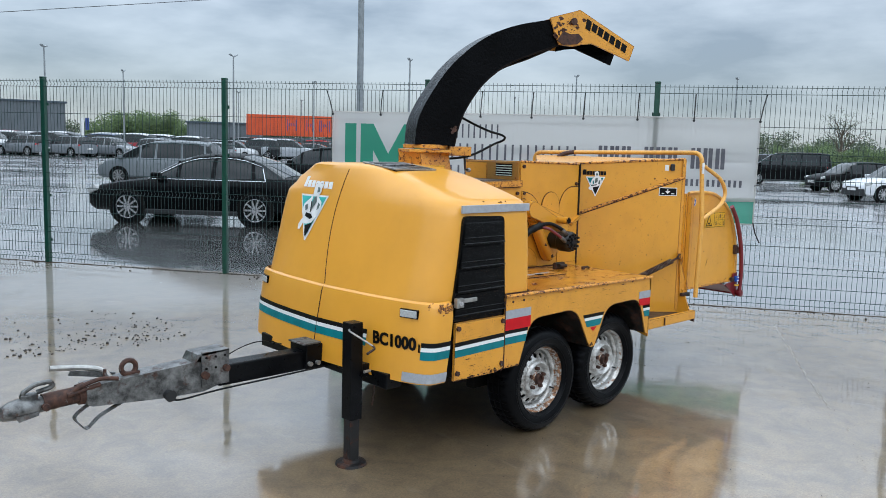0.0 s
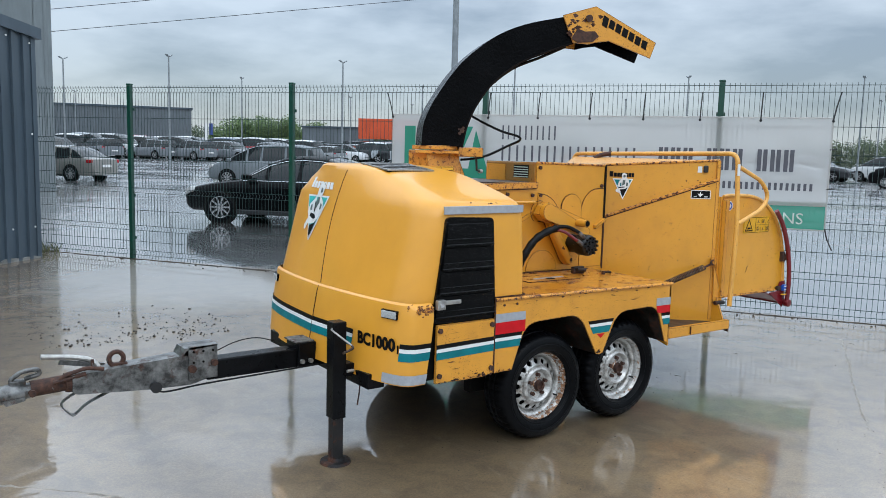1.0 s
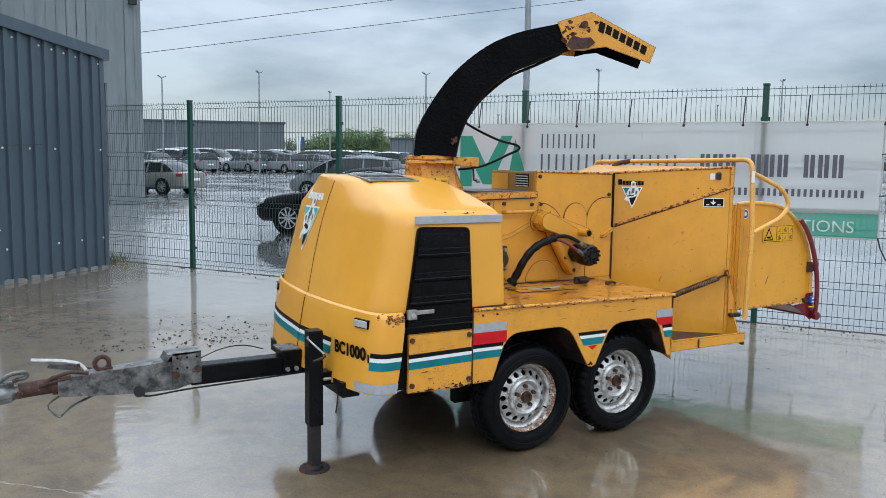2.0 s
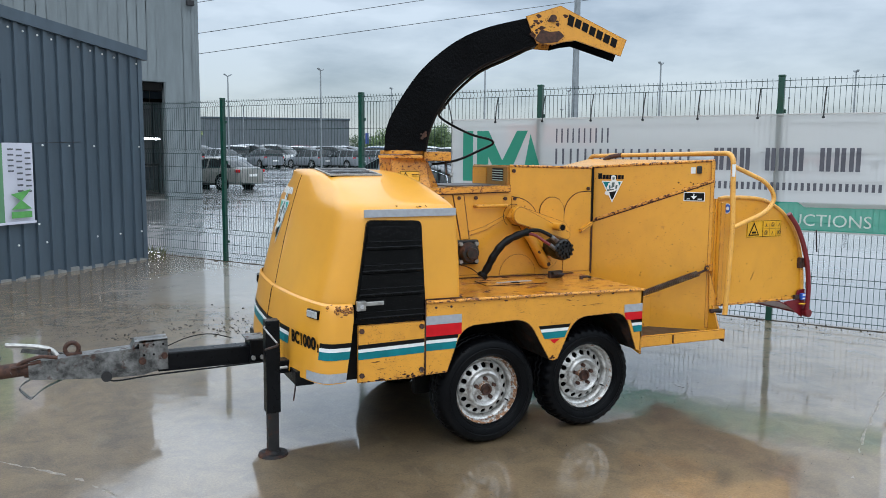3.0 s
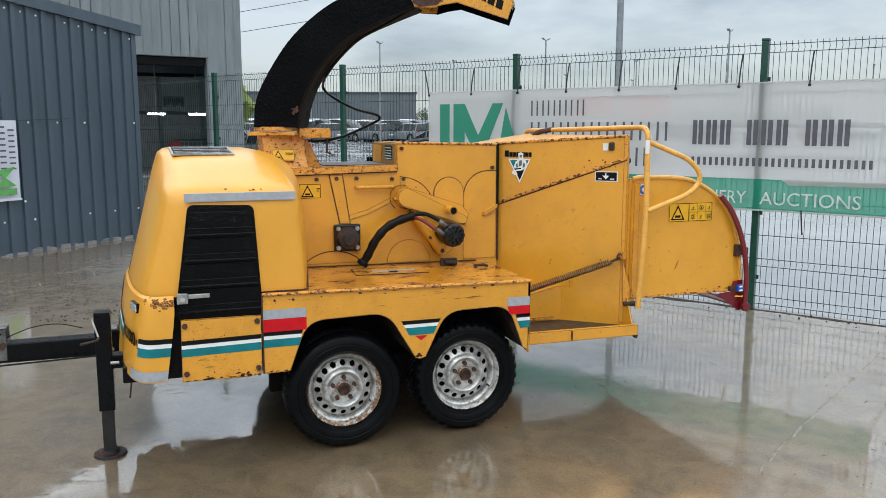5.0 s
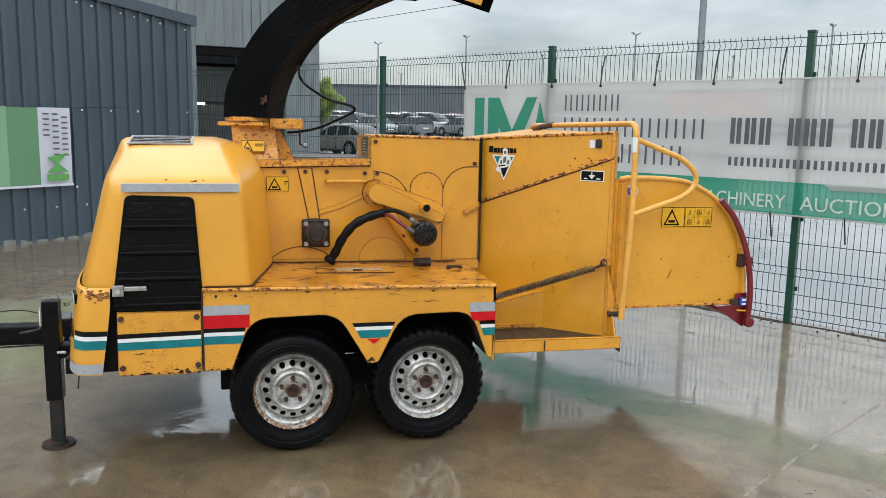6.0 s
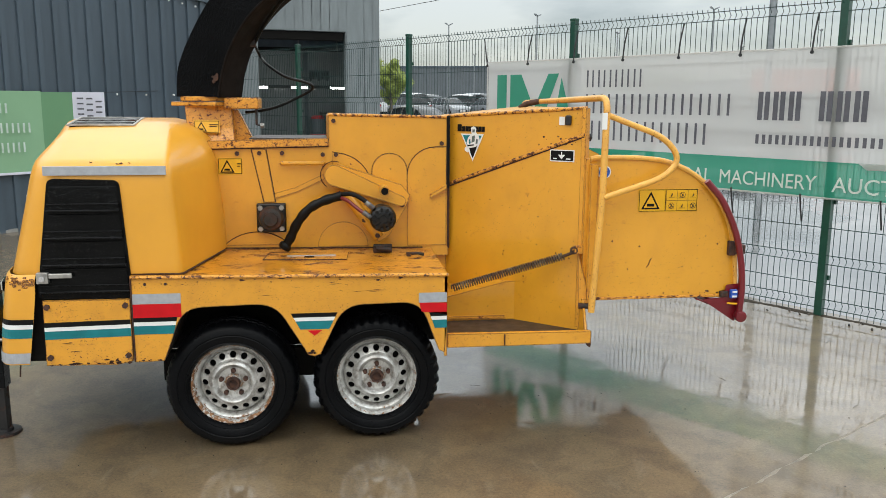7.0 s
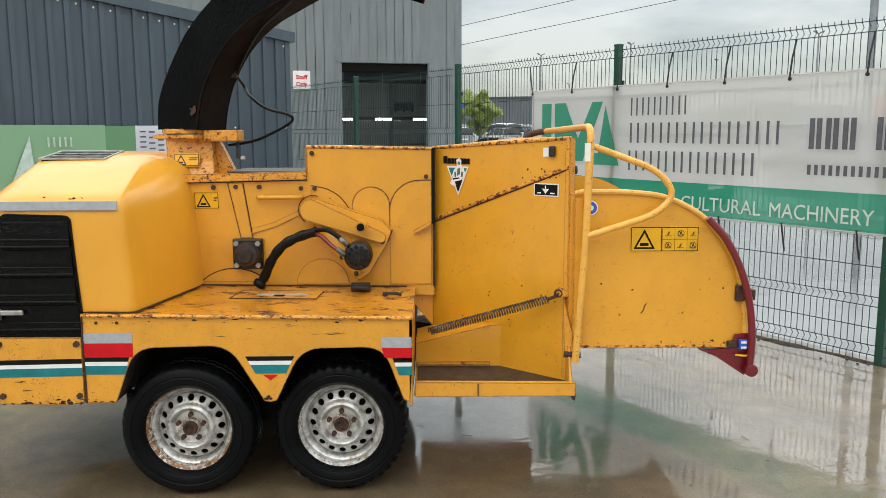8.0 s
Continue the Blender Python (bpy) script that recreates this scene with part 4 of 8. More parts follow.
for name, z0, z1, mat in (("black_stripe", 0.652, 0.672, m_sblack), ("white_stripe", 0.634, 0.652, m_white), ("teal_stripe", 0.594, 0.634, m_teal)):
    part(name, prism([(-0.42, z0), (-0.225 - (0.672 - z0) * 0.25, z0), (-0.225 - (0.672 - z1) * 0.25, z1), (-0.42, z1)], "y", -0.0022, 0.004), mat, wheel_box)
    part(name, prism([(0.293 + (0.66 - z0) * 0.55, z0), (0.497 - (0.66 - z0) * 0.5, z0), (0.497 - (0.66 - z1) * 0.5, z1), (0.293 + (0.66 - z1) * 0.55, z1)], "y", -0.0022, 0.004), mat, wheel_box)
    part(name, prism([(0.945 + (0.65 - z0) * 0.35, z0 - 0.012), (1.022, z0 - 0.012), (1.022, z1 - 0.012), (0.945 + (0.65 - z1) * 0.35, z1 - 0.012)], "y", -0.0022, 0.004), mat, wheel_box)
part("red_strip", prism([(0.90, 0.665), (1.022, 0.648), (1.022, 0.705), (0.89, 0.708)], "y", -0.0022, 0.004), m_sred, wheel_box)
part("silver_strip", box(0.888, 1.022, -0.0022, 0.004, 0.708, 0.756), m_tape, wheel_box)
part("red_arrow", prism([(0.362, 0.588), (0.43, 0.588), (0.395, 0.562)], "y", -0.0022, 0.004), m_sred, wheel_box)
for x in (-0.36, -0.27):
    part("rivet", cyl((x, -0.004, 0.828), (x, 0.004, 0.828), 0.007, 0.007, 8), m_rust, wheel_box)


# scratches along the wheel box and the hopper
rng = random.Random(12)
for k in range(15):
    x, z = rng.uniform(-0.35, 1.0) if k < 3 else rng.uniform(0.45, 1.0), rng.uniform(0.735, 0.835)
    ln, w = rng.uniform(0.008, 0.06), rng.uniform(0.0005, 0.0014)
    tilt = rng.uniform(-0.12, 0.12)
    part("scratch", prism([(x, z), (x + ln * 0.4, z - w + tilt * ln * 0.4), (x + ln, z + tilt * ln), (x + ln * 0.5, z + w + tilt * ln * 0.5)], "y", -0.0012, 0.002), m_gap, wheel_box)
for k in range(6):
    x, z = rng.uniform(-0.80, -0.44), rng.uniform(0.458, 0.60)
    ln = rng.uniform(0.008, 0.04)
    part("scratch", prism([(x, z), (x + ln * 0.5, z - 0.001), (x + ln, z + 0.003 * rng.uniform(-1, 1)), (x + ln * 0.5, z + 0.001)], "y", -0.0090, -0.004), m_gap, panel)


def wheel(at, side, rim_mat, blocky):
    """A tyre on a slotted steel rim. side: -1 faces -y, 1 faces +y."""
    hub = new("wheel")
    hub.parent = chipper
    hub.matrix_basis = Matrix.Translation(at) @ (Matrix.Identity(4) if side < 0 else Matrix.Rotation(math.pi, 4, "Z"))
    R = 0.311
    sides = 192
    bm = bmesh.new()
    prof = [(0.196, -0.012), (0.205, -0.030), (0.212, -0.038), (0.216, -0.036), (0.225, -0.042), (0.248, -0.046), (0.252, -0.043), (0.257, -0.046), (0.280, -0.040), (0.293, -0.030), (0.303, -0.014), (R, 0.004), (R, 0.030), (R - 0.008, 0.034), (R - 0.008, 0.042), (R, 0.046), (R, 0.072),
            (R - 0.008, 0.076), (R - 0.008, 0.084), (R, 0.088), (R, 0.114), (0.303, 0.132), (0.280, 0.158), (0.225, 0.160), (0.196, 0.130)]
    lathe(prof, sides, bm)
    for v in bm.verts:
            r = math.hypot(v.co.x, v.co.z)
            k = int((math.atan2(v.co.z, v.co.x) / math.tau * sides) + 0.5) % 5
            if not blocky:
                if r > 0.298 and k == 0:
                    v.co.x *= (r - 0.005) / r
                    v.co.z *= (r - 0.005) / r
            elif 0.285 < r and k < 2:
                f = (r - (0.008 if r > 0.298 else 0.007)) / r
                v.co.x *= f
                v.co.z *= f
    part("tyre", bm, m_rubber, hub, "wet black tyre" + (" with chunky tread" if blocky else " worn nearly smooth"), smooth=True)
    rim_prof = [(0.199, -0.018), (0.204, -0.010), (0.199, -0.001), (0.190, 0.005), (0.186, 0.014), (0.183, 0.034), (0.173, 0.040), (0.167, 0.052), (0.163, 0.070), (0.156, 0.066), (0.154, 0.050), (0.116, 0.024), (0.111, 0.014), (0.104, 0.005), (0.095, 0.001), (0.087, 0.006), (0.080, 0.022), (0.074, 0.027), (0.045, 0.027), (0.040, 0.018), (0.034, 0.010)]
    rb = lathe(rim_prof, 96, None, lambda i, k: i == 10)
    holes = 16
    for h in range(holes):
        c, half = h * math.tau / holes, math.pi / holes
        rows = [[], [], []]
        for j in range(16):
            a = j * math.tau / 16
            du, dv = math.cos(a), math.sin(a)
            k = 1 / max(abs(du), abs(dv))
            for row, (u, v, sink) in zip(rows, ((du * k, dv * k, 0.0), (du * 0.60, dv * 0.82, 0.0), (du * 0.56, dv * 0.77, 0.009))):
                ang, r = c + u * half, 0.135 - v * 0.019
                y = 0.037 - v * 0.013 + sink
                row.append(rb.verts.new((r * math.cos(ang), y, r * math.sin(ang))))
        for a, b in zip(rows, rows[1:]):
            for j in range(16):
                rb.faces.new((a[j], a[(j + 1) % 16], b[(j + 1) % 16], b[j]))
    bmesh.ops.remove_doubles(rb, verts=rb.verts, dist=0.0004)
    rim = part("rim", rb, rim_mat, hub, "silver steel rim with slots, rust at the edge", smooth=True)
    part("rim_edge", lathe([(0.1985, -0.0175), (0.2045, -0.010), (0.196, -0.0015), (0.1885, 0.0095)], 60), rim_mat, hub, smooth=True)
    # Near-black disc closing the rim's holes, the shade put into its colour.
    part("drum", cyl((0, 0.076, 0), (0, 0.084, 0), 0.18, 0.17, 40), m_dark, hub)
    part("hub_cap", lathe([(0.0, 0.004), (0.020, 0.004), (0.022, -0.010), (0.029, -0.012), (0.032, -0.004), (0.033, 0.012), (0.035, 0.03)], 24), m_rust, hub, "rusty hub cap", smooth=True)
    for k in range(5):
        a = k * math.tau / 5 + 0.3
        x, z = 0.060 * math.cos(a), 0.060 * math.sin(a)
        part("wheel_nut", cyl((x, 0.006, z), (x, 0.030, z), 0.011, 0.0125, 6), m_rust, hub)
    part("valve", cyl((0.14, 0.0, -0.08), (0.14, 0.03, -0.08), 0.005, 0.005, 8), m_zip, hub)
    return hub


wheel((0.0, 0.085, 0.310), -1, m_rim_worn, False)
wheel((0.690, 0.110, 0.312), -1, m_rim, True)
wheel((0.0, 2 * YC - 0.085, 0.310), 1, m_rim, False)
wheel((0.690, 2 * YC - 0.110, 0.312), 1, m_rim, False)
for x in (0.0, 0.69):
    part("axle", cyl((x, 0.16, 0.31), (x, 2 * YC - 0.16, 0.31), 0.035), m_iron, chipper)
part("wheel_box_far", moved(prism(skirt_pts, "y", 0.0, 0.012), Matrix.Translation((0, 1.588, 0))), m_rusty, chipper)
part("deck_far", prism([(-0.42, 0.866), (1.026, 0.846), (1.026, 0.834), (-0.42, 0.854)], "y", 0.90, 1.60), m_deck, chipper)
part("panel_far", box(-0.806, -0.428, 1.592, 1.604, 0.462, 0.764), m_rusty, chipper)

# drum housing
WY = 0.70
housing = part("drum_housing", prism([(-0.165, 0.80), (1.125, 0.80), (1.125, 1.566), (0.474, 1.580), (0.474, 1.440), (-0.165, 1.425)], "y", WY, 1.22, 0.004), m_yellow, chipper, "yellow drum housing with welded plates and bolts")
part("top_flange", prism([(-0.165, 1.398), (0.472, 1.412), (0.472, 1.452), (-0.165, 1.440)], "y", WY - 0.022, WY + 0.02, 0.003), m_flake, housing)
part("top_plate", box(0.05, 0.470, WY + 0.05, 1.16, 1.444, 1.452, 0.003), m_inner, housing)
part("inner_box", prism([(0.458, 1.40), (0.66, 1.40), (0.66, 1.57), (0.458, 1.565)], "y", 1.00, 1.205, 0.005), m_rusty, housing)
part("front_lip", tube([(0.474, WY, 1.578), (1.12, WY, 1.566)], 0.008, 8), m_edge, housing)
# End face in a darker yellow than the rest of the housing.
part("box_edge", box(0.462, 0.478, WY + 0.01, 1.21, 1.45, 1.575, 0.003), m_darker_yellow, housing, "darker yellow end plate stained with rust")


def wall_plate(name, pts, d=0.006, mat=None, lift=0.0, seam=(0, 0)):
    """A plate welded to the wall, with a rusty gap along its edge between two of its points."""
    ob = part(name, prism(pts, "y", WY - d - lift, WY - lift + 0.002, 0.002, 1), mat or m_yellow, housing)
    if seam[1]:
        part("weld_gap", tube([(x, WY - 0.0035, z) for x, z in pts[seam[0]:seam[1]]], 0.0026, 6), m_gap, ob)
    return ob


def arc(cx, cz, r, a0, a1, n=14):
    return [(cx + r * math.cos(radians(a0 + (a1 - a0) * k / n)), cz + r * math.sin(radians(a0 + (a1 - a0) * k / n))) for k in range(n + 1)]


wall_plate("round_plate", [(0.704, 1.02)] + arc(0.799, 1.275, 0.096, 180, 0)[0:] + [(0.895, 1.10), (0.80, 1.02)], 0.008, seam=(0, 17))
wall_plate("curved_plate", [(0.895, 0.86), (0.895, 1.20)] + arc(1.05, 1.25, 0.155, 180, 90, 8) + [(1.112, 1.405), (1.112, 0.86)], 0.005, seam=(1, 12))
wall_plate("curved_plate", [(0.49, 1.380)] + arc(0.50, 1.17, 0.205, 85, 0, 10) + [(0.700, 1.13), (0.56, 1.20), (0.49, 1.26)], 0.005, seam=(0, 11))
wall_plate("round_plate", arc(0.542, 0.862, 0.138, 0, 180), 0.006)
wall_plate("round_plate", arc(0.08, 0.700, 0.25, 45, 135), 0.004, seam=(0, 15))
wall_plate("upright_plate", [(0.066, 1.395), (0.140, 1.395), (0.182, 1.11), (0.124, 1.11)], 0.006)
for x0, x1 in ((0.064, 0.122), (0.142, 0.184)):
    part("weld_gap", tube([(x0, WY - 0.003, 1.395), (x1, WY - 0.003, 1.11)], 0.0028, 6), m_gap, housing)
wall_plate("weld_strip", [(0.18, 1.13), (0.30, 1.165), (0.45, 1.235), (0.44, 1.26), (0.29, 1.19), (0.18, 1.16)], 0.006)
part("grab_handle", tube(filleted([(0.222, WY, 1.322), (0.222, WY - 0.035, 1.322), (0.442, WY - 0.035, 1.322), (0.442, WY, 1.322)], 0.02), 0.011, 10), m_yellow, housing, smooth=True)
for x, z in ((-0.01, 1.372), (0.106, 1.374), (0.225, 1.374), (0.44, 1.366), (0.51, 1.365), (1.085, 1.424), (0.50, 1.545)):
    part("bolt", cyl((x, WY - 0.014, z), (x, WY, z), 0.0125, 0.0125, 6), m_rust, housing)


def sticker(name, parent, m, w, h, mat, parts=(), label=""):
    """A thin sticker at the pose m (x right, y up, z out), with smaller shapes printed on it."""
    ob = part(name, moved(box(0, w, 0, h, 0, 0.0015), m), mat, parent, label)
    for k, (pts, pm) in enumerate(parts):
        bm = bmesh.new()
        bm.faces.new([bm.verts.new((x, y, 0.0022 + 0.0003 * k)) for x, y in pts])
        part("print", moved(bm, m), pm, ob)
    return ob


def facing(p, along):
    """A pose with x along the wall, y up and z out towards the near side."""
    a = Vector((along[0], along[1], 0)).normalized()
    out = Vector((a.y, -a.x, 0))
    return Matrix(((a.x, 0, out.x, p[0]), (a.y, 0, out.y, p[1]), (0, 1, 0, p[2]), (0, 0, 0, 1)))


def rect(x0, x1, y0, y1):
    return [(x0, y0), (x1, y0), (x1, y1), (x0, y1)]


def hazard(w, h, grid=False):
    out = [(rect(0.004, w - 0.004, 0.003, 0.006), m_sblack), (rect(0.004, w - 0.004, h - 0.006, h - 0.003), m_sblack), (rect(0.003, 0.006, 0.003, h - 0.003), m_sblack), (rect(w - 0.006, w - 0.003, 0.003, h - 0.003), m_sblack)]
    c, s = h * 0.55, h * 0.42
    out += [([(c - s, h * 0.12), (c + s, h * 0.12), (c, h * 0.90)], m_sblack), ([(c - s * 0.72, h * 0.19), (c + s * 0.72, h * 0.19), (c, h * 0.74)], m_syellow), (rect(c - s * 0.4, c + s * 0.4, h * 0.24, h * 0.36), m_sblack)]
    if grid:
        x0 = h * 1.25
        out.append((rect(x0 - 0.005, x0 - 0.002, 0.004, h - 0.004), m_sblack))
        n = 3
        cw = (w - x0) / n
        out.append((rect(x0, w - 0.006, h * 0.49, h * 0.505), m_sbrown))
        for i in range(n):
            out.append((rect(x0 + i * cw - 0.0008, x0 + i * cw + 0.0008, 0.006, h - 0.006), m_sbrown))
            for j in range(2):
                cx, cy, q = x0 + (i + 0.5) * cw, h * (0.27 + 0.47 * j), h * 0.13
                if (i + j) % 2 == 0:
                    ring = [(cx + q * math.cos(a), cy + q * math.sin(a)) for a in [k * math.tau / 14 for k in range(14)]]
                    out.append((ring, m_sbrown))
                    out.append(([(cx + (x - cx) * 0.80, cy + (y - cy) * 0.80) for x, y in ring], m_syellow))
                    out.append(([(cx - q * 0.7, cy + q * 0.5), (cx - q * 0.5, cy + q * 0.7), (cx + q * 0.7, cy - q * 0.5), (cx + q * 0.5, cy - q * 0.7)], m_sbrown))
                out.append(([(cx - q * 0.5, cy - q * 0.6), (cx - q * 0.1, cy - q * 0.6), (cx + q * 0.3, cy + q * 0.1), (cx + q * 0.1, cy + q * 0.7), (cx - q * 0.2, cy + q * 0.1)], m_sbrown))
                out.append((rect(cx - q * 1.1, cx + q * 0.9, cy - q * 0.85, cy - q * 0.70), m_sbrown))
    else:
        out += [(rect(h * 1.15, w * 0.94, h * 0.62, h * 0.68), m_sblack), (rect(h * 1.15, w * 0.9, h * 0.48, h * 0.53), m_sblack)]
    return out


sticker("warning_sticker", housing, facing((-0.112, WY - 0.001, 1.261), (1, 0)), 0.128, 0.088, m_syellow, hazard(0.128, 0.088), "yellow warning sticker with black triangle")

sticker("instruction_sticker", housing, facing((0.4615, 0.915, 1.476), (0, -1)), 0.15, 0.084, m_sblack, [(rect(0.004, 0.146, 0.003 + 0.016 * k, 0.009 + 0.016 * k), m_bpale) for k in range(5)], "black sticker with pale lines")

# bearing block
bearing = part("bearing", box(0.083, 0.238, WY - 0.035, WY, 0.950, 1.108, 0.008), m_oily, housing, "rusty square flange bearing")
part("bearing_hub", moved(lathe([(0.0, -0.075), (0.034, -0.075), (0.038, -0.068), (0.038, -0.055), (0.056, -0.052), (0.062, -0.04), (0.068, -0.0)], 32), Matrix.Translation((0.160, WY - 0.03, 1.029))), m_iron, bearing, smooth=True)
for dx in (-0.056, 0.056):
    for dz in (-0.056, 0.056):
        part("bolt", cyl((0.160 + dx, WY - 0.055, 1.029 + dz), (0.160 + dx, WY - 0.03, 1.029 + dz), 0.014, 0.014, 6), m_steel, bearing)

# feed roller arm with hydraulic motor
arm = part("roller_arm", prism([(0.445, 1.245), (0.475, 1.300), (0.52, 1.318), (0.62, 1.285), (0.86, 1.205), (0.905, 1.150), (0.885, 1.09), (0.79, 0.93), (0.735, 0.895), (0.70, 0.925), (0.545, 1.185), (0.49, 1.20)], "y", WY - 0.075, WY - 0.01, 0.008), m_yellow, chipper, "yellow roller arm with hydraulic motor and hoses")
# Dark outline added in place of contact shade, to set the arm off.
arm_edge = [(0.49, 1.195), (0.545, 1.185), (0.62, 1.06), (0.70, 0.925), (0.735, 0.895), (0.79, 0.93), (0.885, 1.09), (0.908, 1.15)]
part("arm_outline", tube([(x, WY - 0.012, z) for x, z in arm_edge], 0.003, 6), m_gap, arm)
part("arm_outline", tube([(0.50 + 0.075 * math.cos(radians(a)), WY - 0.012, 1.255 + 0.075 * math.sin(radians(a))) for a in range(70, 250, 15)], 0.0022, 6), m_gap, arm)
bar = Vector((0.347, -0.140)).normalized()
bar_out = [(0.500 + 0.052 * (bar.x * math.cos(a) - bar.y * math.sin(a)), 1.262 + 0.055 * (bar.y * math.cos(a) + bar.x * math.sin(a))) for a in [radians(90 + 18 * k) for k in range(11)]]
bar_out += [(0.852 + 0.027 * (bar.x * math.cos(a) - bar.y * math.sin(a)), 1.122 + 0.027 * (bar.y * math.cos(a) + bar.x * math.sin(a))) for a in [radians(-90 + 18 * k) for k in range(11)]]
part("arm_bar", prism(bar_out, "y", WY - 0.112, WY - 0.07, 0.012, 3), m_yellow, arm, smooth=True)
part("arm_brace", cyl((0.555, WY - 0.07, 1.17), (0.735, WY - 0.07, 0.92), 0.032, 0.03, 16, 0.006), m_yellow, arm, smooth=True)
part("stub_pipe", cyl((0.76, WY - 0.06, 1.185), (0.76, WY - 0.20, 1.185), 0.025, 0.025, 24), m_yellow, arm, smooth=True)
part("stub_bore", cyl((0.76, WY - 0.198, 1.185), (0.76, WY - 0.2015, 1.185), 0.0195, 0.0195, 24), m_dark, arm)
mp = Matrix.Translation((0.748, WY - 0.19, 1.045))
motor = part("hydraulic_motor", moved(lathe([(0.0, -0.062), (0.052, -0.062), (0.064, -0.054), (0.070, -0.040), (0.070, 0.03), (0.060, 0.04), (0.060, 0.14)], 36), mp), m_oily, arm, "dark oily hydraulic motor", smooth=True)
for r, n, s in ((0.052, 11, 0.009), (0.028, 6, 0.008)):
    for k in range(n):
        a = k * math.tau / n
        x, z = r * math.cos(a), r * math.sin(a)
        part("bolt", moved(cyl((x, -0.074 - 0.004 * (k % 2), z), (x, -0.05, z), s, s * 0.9, 6), mp), m_oily, motor)
part("bolt", moved(cyl((0, -0.072, 0), (0, -0.05, 0), 0.02, 0.02, 8), mp), m_oily, motor)
for x, z in ((0.70, 1.16), (0.86, 1.10), (0.725, 0.935), (0.655, 1.02)):
    part("bolt", cyl((x, WY - 0.10, z), (x, WY - 0.07, z), 0.014, 0.014, 6), m_rust, arm)
hose_pts = curve_points([(0.225, 0.60, 0.875), (0.262, 0.595, 0.93), (0.30, 0.58, 1.01), (0.36, 0.57, 1.085), (0.44, 0.565, 1.13), (0.535, 0.56, 1.158)], 6)
part("hose_sleeve", tube(hose_pts, [0.0245 + 0.002 * math.sin(i * 1.3) + (0.008 if i < 3 else 0) for i in range(len(hose_pts))], 14), m_hose, arm, "thick black hose sleeve", smooth=True)
part("hose", tube(curve_points([(0.53, 0.555, 1.165), (0.59, 0.52, 1.17), (0.645, 0.49, 1.145), (0.685, 0.47, 1.115)], 6), 0.012, 10), m_hose, arm, smooth=True)
part("hose", tube(curve_points([(0.53, 0.55, 1.150), (0.57, 0.51, 1.135), (0.615, 0.48, 1.10), (0.665, 0.465, 1.065)], 6), 0.010, 10), m_red, arm, "thin reddish hose", smooth=True)
part("fitting", cyl((0.66, 0.475, 1.132), (0.70, 0.465, 1.10), 0.014), m_galv, arm)
part("fitting", cyl((0.645, 0.47, 1.082), (0.685, 0.465, 1.052), 0.014), m_galv, arm)

part("deck_gap", tube([(-0.09, WY - 0.006, 0.862), (0.98, WY - 0.006, 0.848)], 0.006, 6), m_gap, deck)
part("cover_gap", tube([(-0.41, 0.016, 0.872), (-0.215, 0.014, 0.871), (-0.19, 0.03, 0.870), (-0.085, 0.63, 0.868)], 0.004, 6), m_gap, hood)
part("panel_gap", tube([(-0.422, -0.002, 0.465), (-0.422, -0.002, 0.870)], 0.004, 6), m_gap, chipper)
part("flange_gap", tube([(-0.16, WY - 0.004, 1.396), (0.472, WY - 0.004, 1.409)], 0.004, 6), m_gap, housing)

# small things bolted to the deck
part("deck_hatch", prism([(0.136, 0.36), (0.155, 0.56), (0.566, 0.53), (0.555, 0.345)], "z", 0.853, 0.860), m_deck, deck)
part("hatch_gap", tube([(0.136, 0.36, 0.8605), (0.155, 0.56, 0.8605), (0.566, 0.53, 0.8575), (0.555, 0.345, 0.8575), (0.136, 0.36, 0.8605)], 0.0028, 5), m_gap, deck)
part("hatch_slot", box(0.25, 0.50, 0.44, 0.452, 0.860, 0.864), m_tape, deck)
part("hatch_label", box(0.34, 0.39, 0.40, 0.43, 0.860, 0.8625), m_dark, deck)
clampb = part("deck_latch", box(0.70, 0.80, 0.545, 0.575, 0.848, 0.895, 0.006), m_iron, deck, "rusty latch bracket")
part("latch_pin", cyl((0.715, 0.53, 0.878), (0.79, 0.53, 0.872), 0.012), m_iron, clampb)
part("deck_bolt", cyl((0.88, 0.45, 0.845), (0.88, 0.45, 0.868), 0.012), m_iron, deck)
part("deck_pin", tube([(0.87, 0.45, 0.862), (0.93, 0.452, 0.862), (0.96, 0.46, 0.853)], 0.008, 8), m_iron, deck)

# discharge neck
neck = part("discharge_neck", loft([[(-0.275, 0.80, 1.40), (-0.03, 0.80, 1.40), (-0.03, 1.10, 1.40), (-0.275, 1.10, 1.40)], [(-0.285, 0.84, 1.50), (-0.04, 0.84, 1.50), (-0.04, 1.07, 1.50), (-0.285, 1.07, 1.50)],
                                    [(-0.295, 0.86, 1.63), (-0.05, 0.86, 1.63), (-0.05, 1.06, 1.63), (-0.295, 1.06, 1.63)]]), m_flake, chipper, "yellow discharge neck with flaking paint")
part("neck_flange", moved(box(-0.145, 0.135, -0.125, 0.125, 0.0, 0.022, 0.004), Matrix.Translation((-0.185, 0.93, 1.620)) @ pose(0, 0, 0, 0, 0, -25)), m_flake, neck)
part("turning_ring", moved(cyl((0, 0, 0), (0, 0, 0.026), 0.142, 0.142, 32, 0.004), Matrix.Translation((-0.185, 0.93, 1.645))), m_flake, neck)
part("gear_box", moved(box(-0.06, 0.125, -0.05, 0.06, 0.0, 0.060, 0.006), Matrix.Translation((-0.02, 0.86, 1.605)) @ pose(0, 0, 0, 0, 0, -5)), m_flake, neck)
part("stay", prism([(-0.04, 1.43), (0.06, 1.43), (-0.02, 1.60), (-0.05, 1.60)], "y", 0.90, 0.96), m_flake, neck)
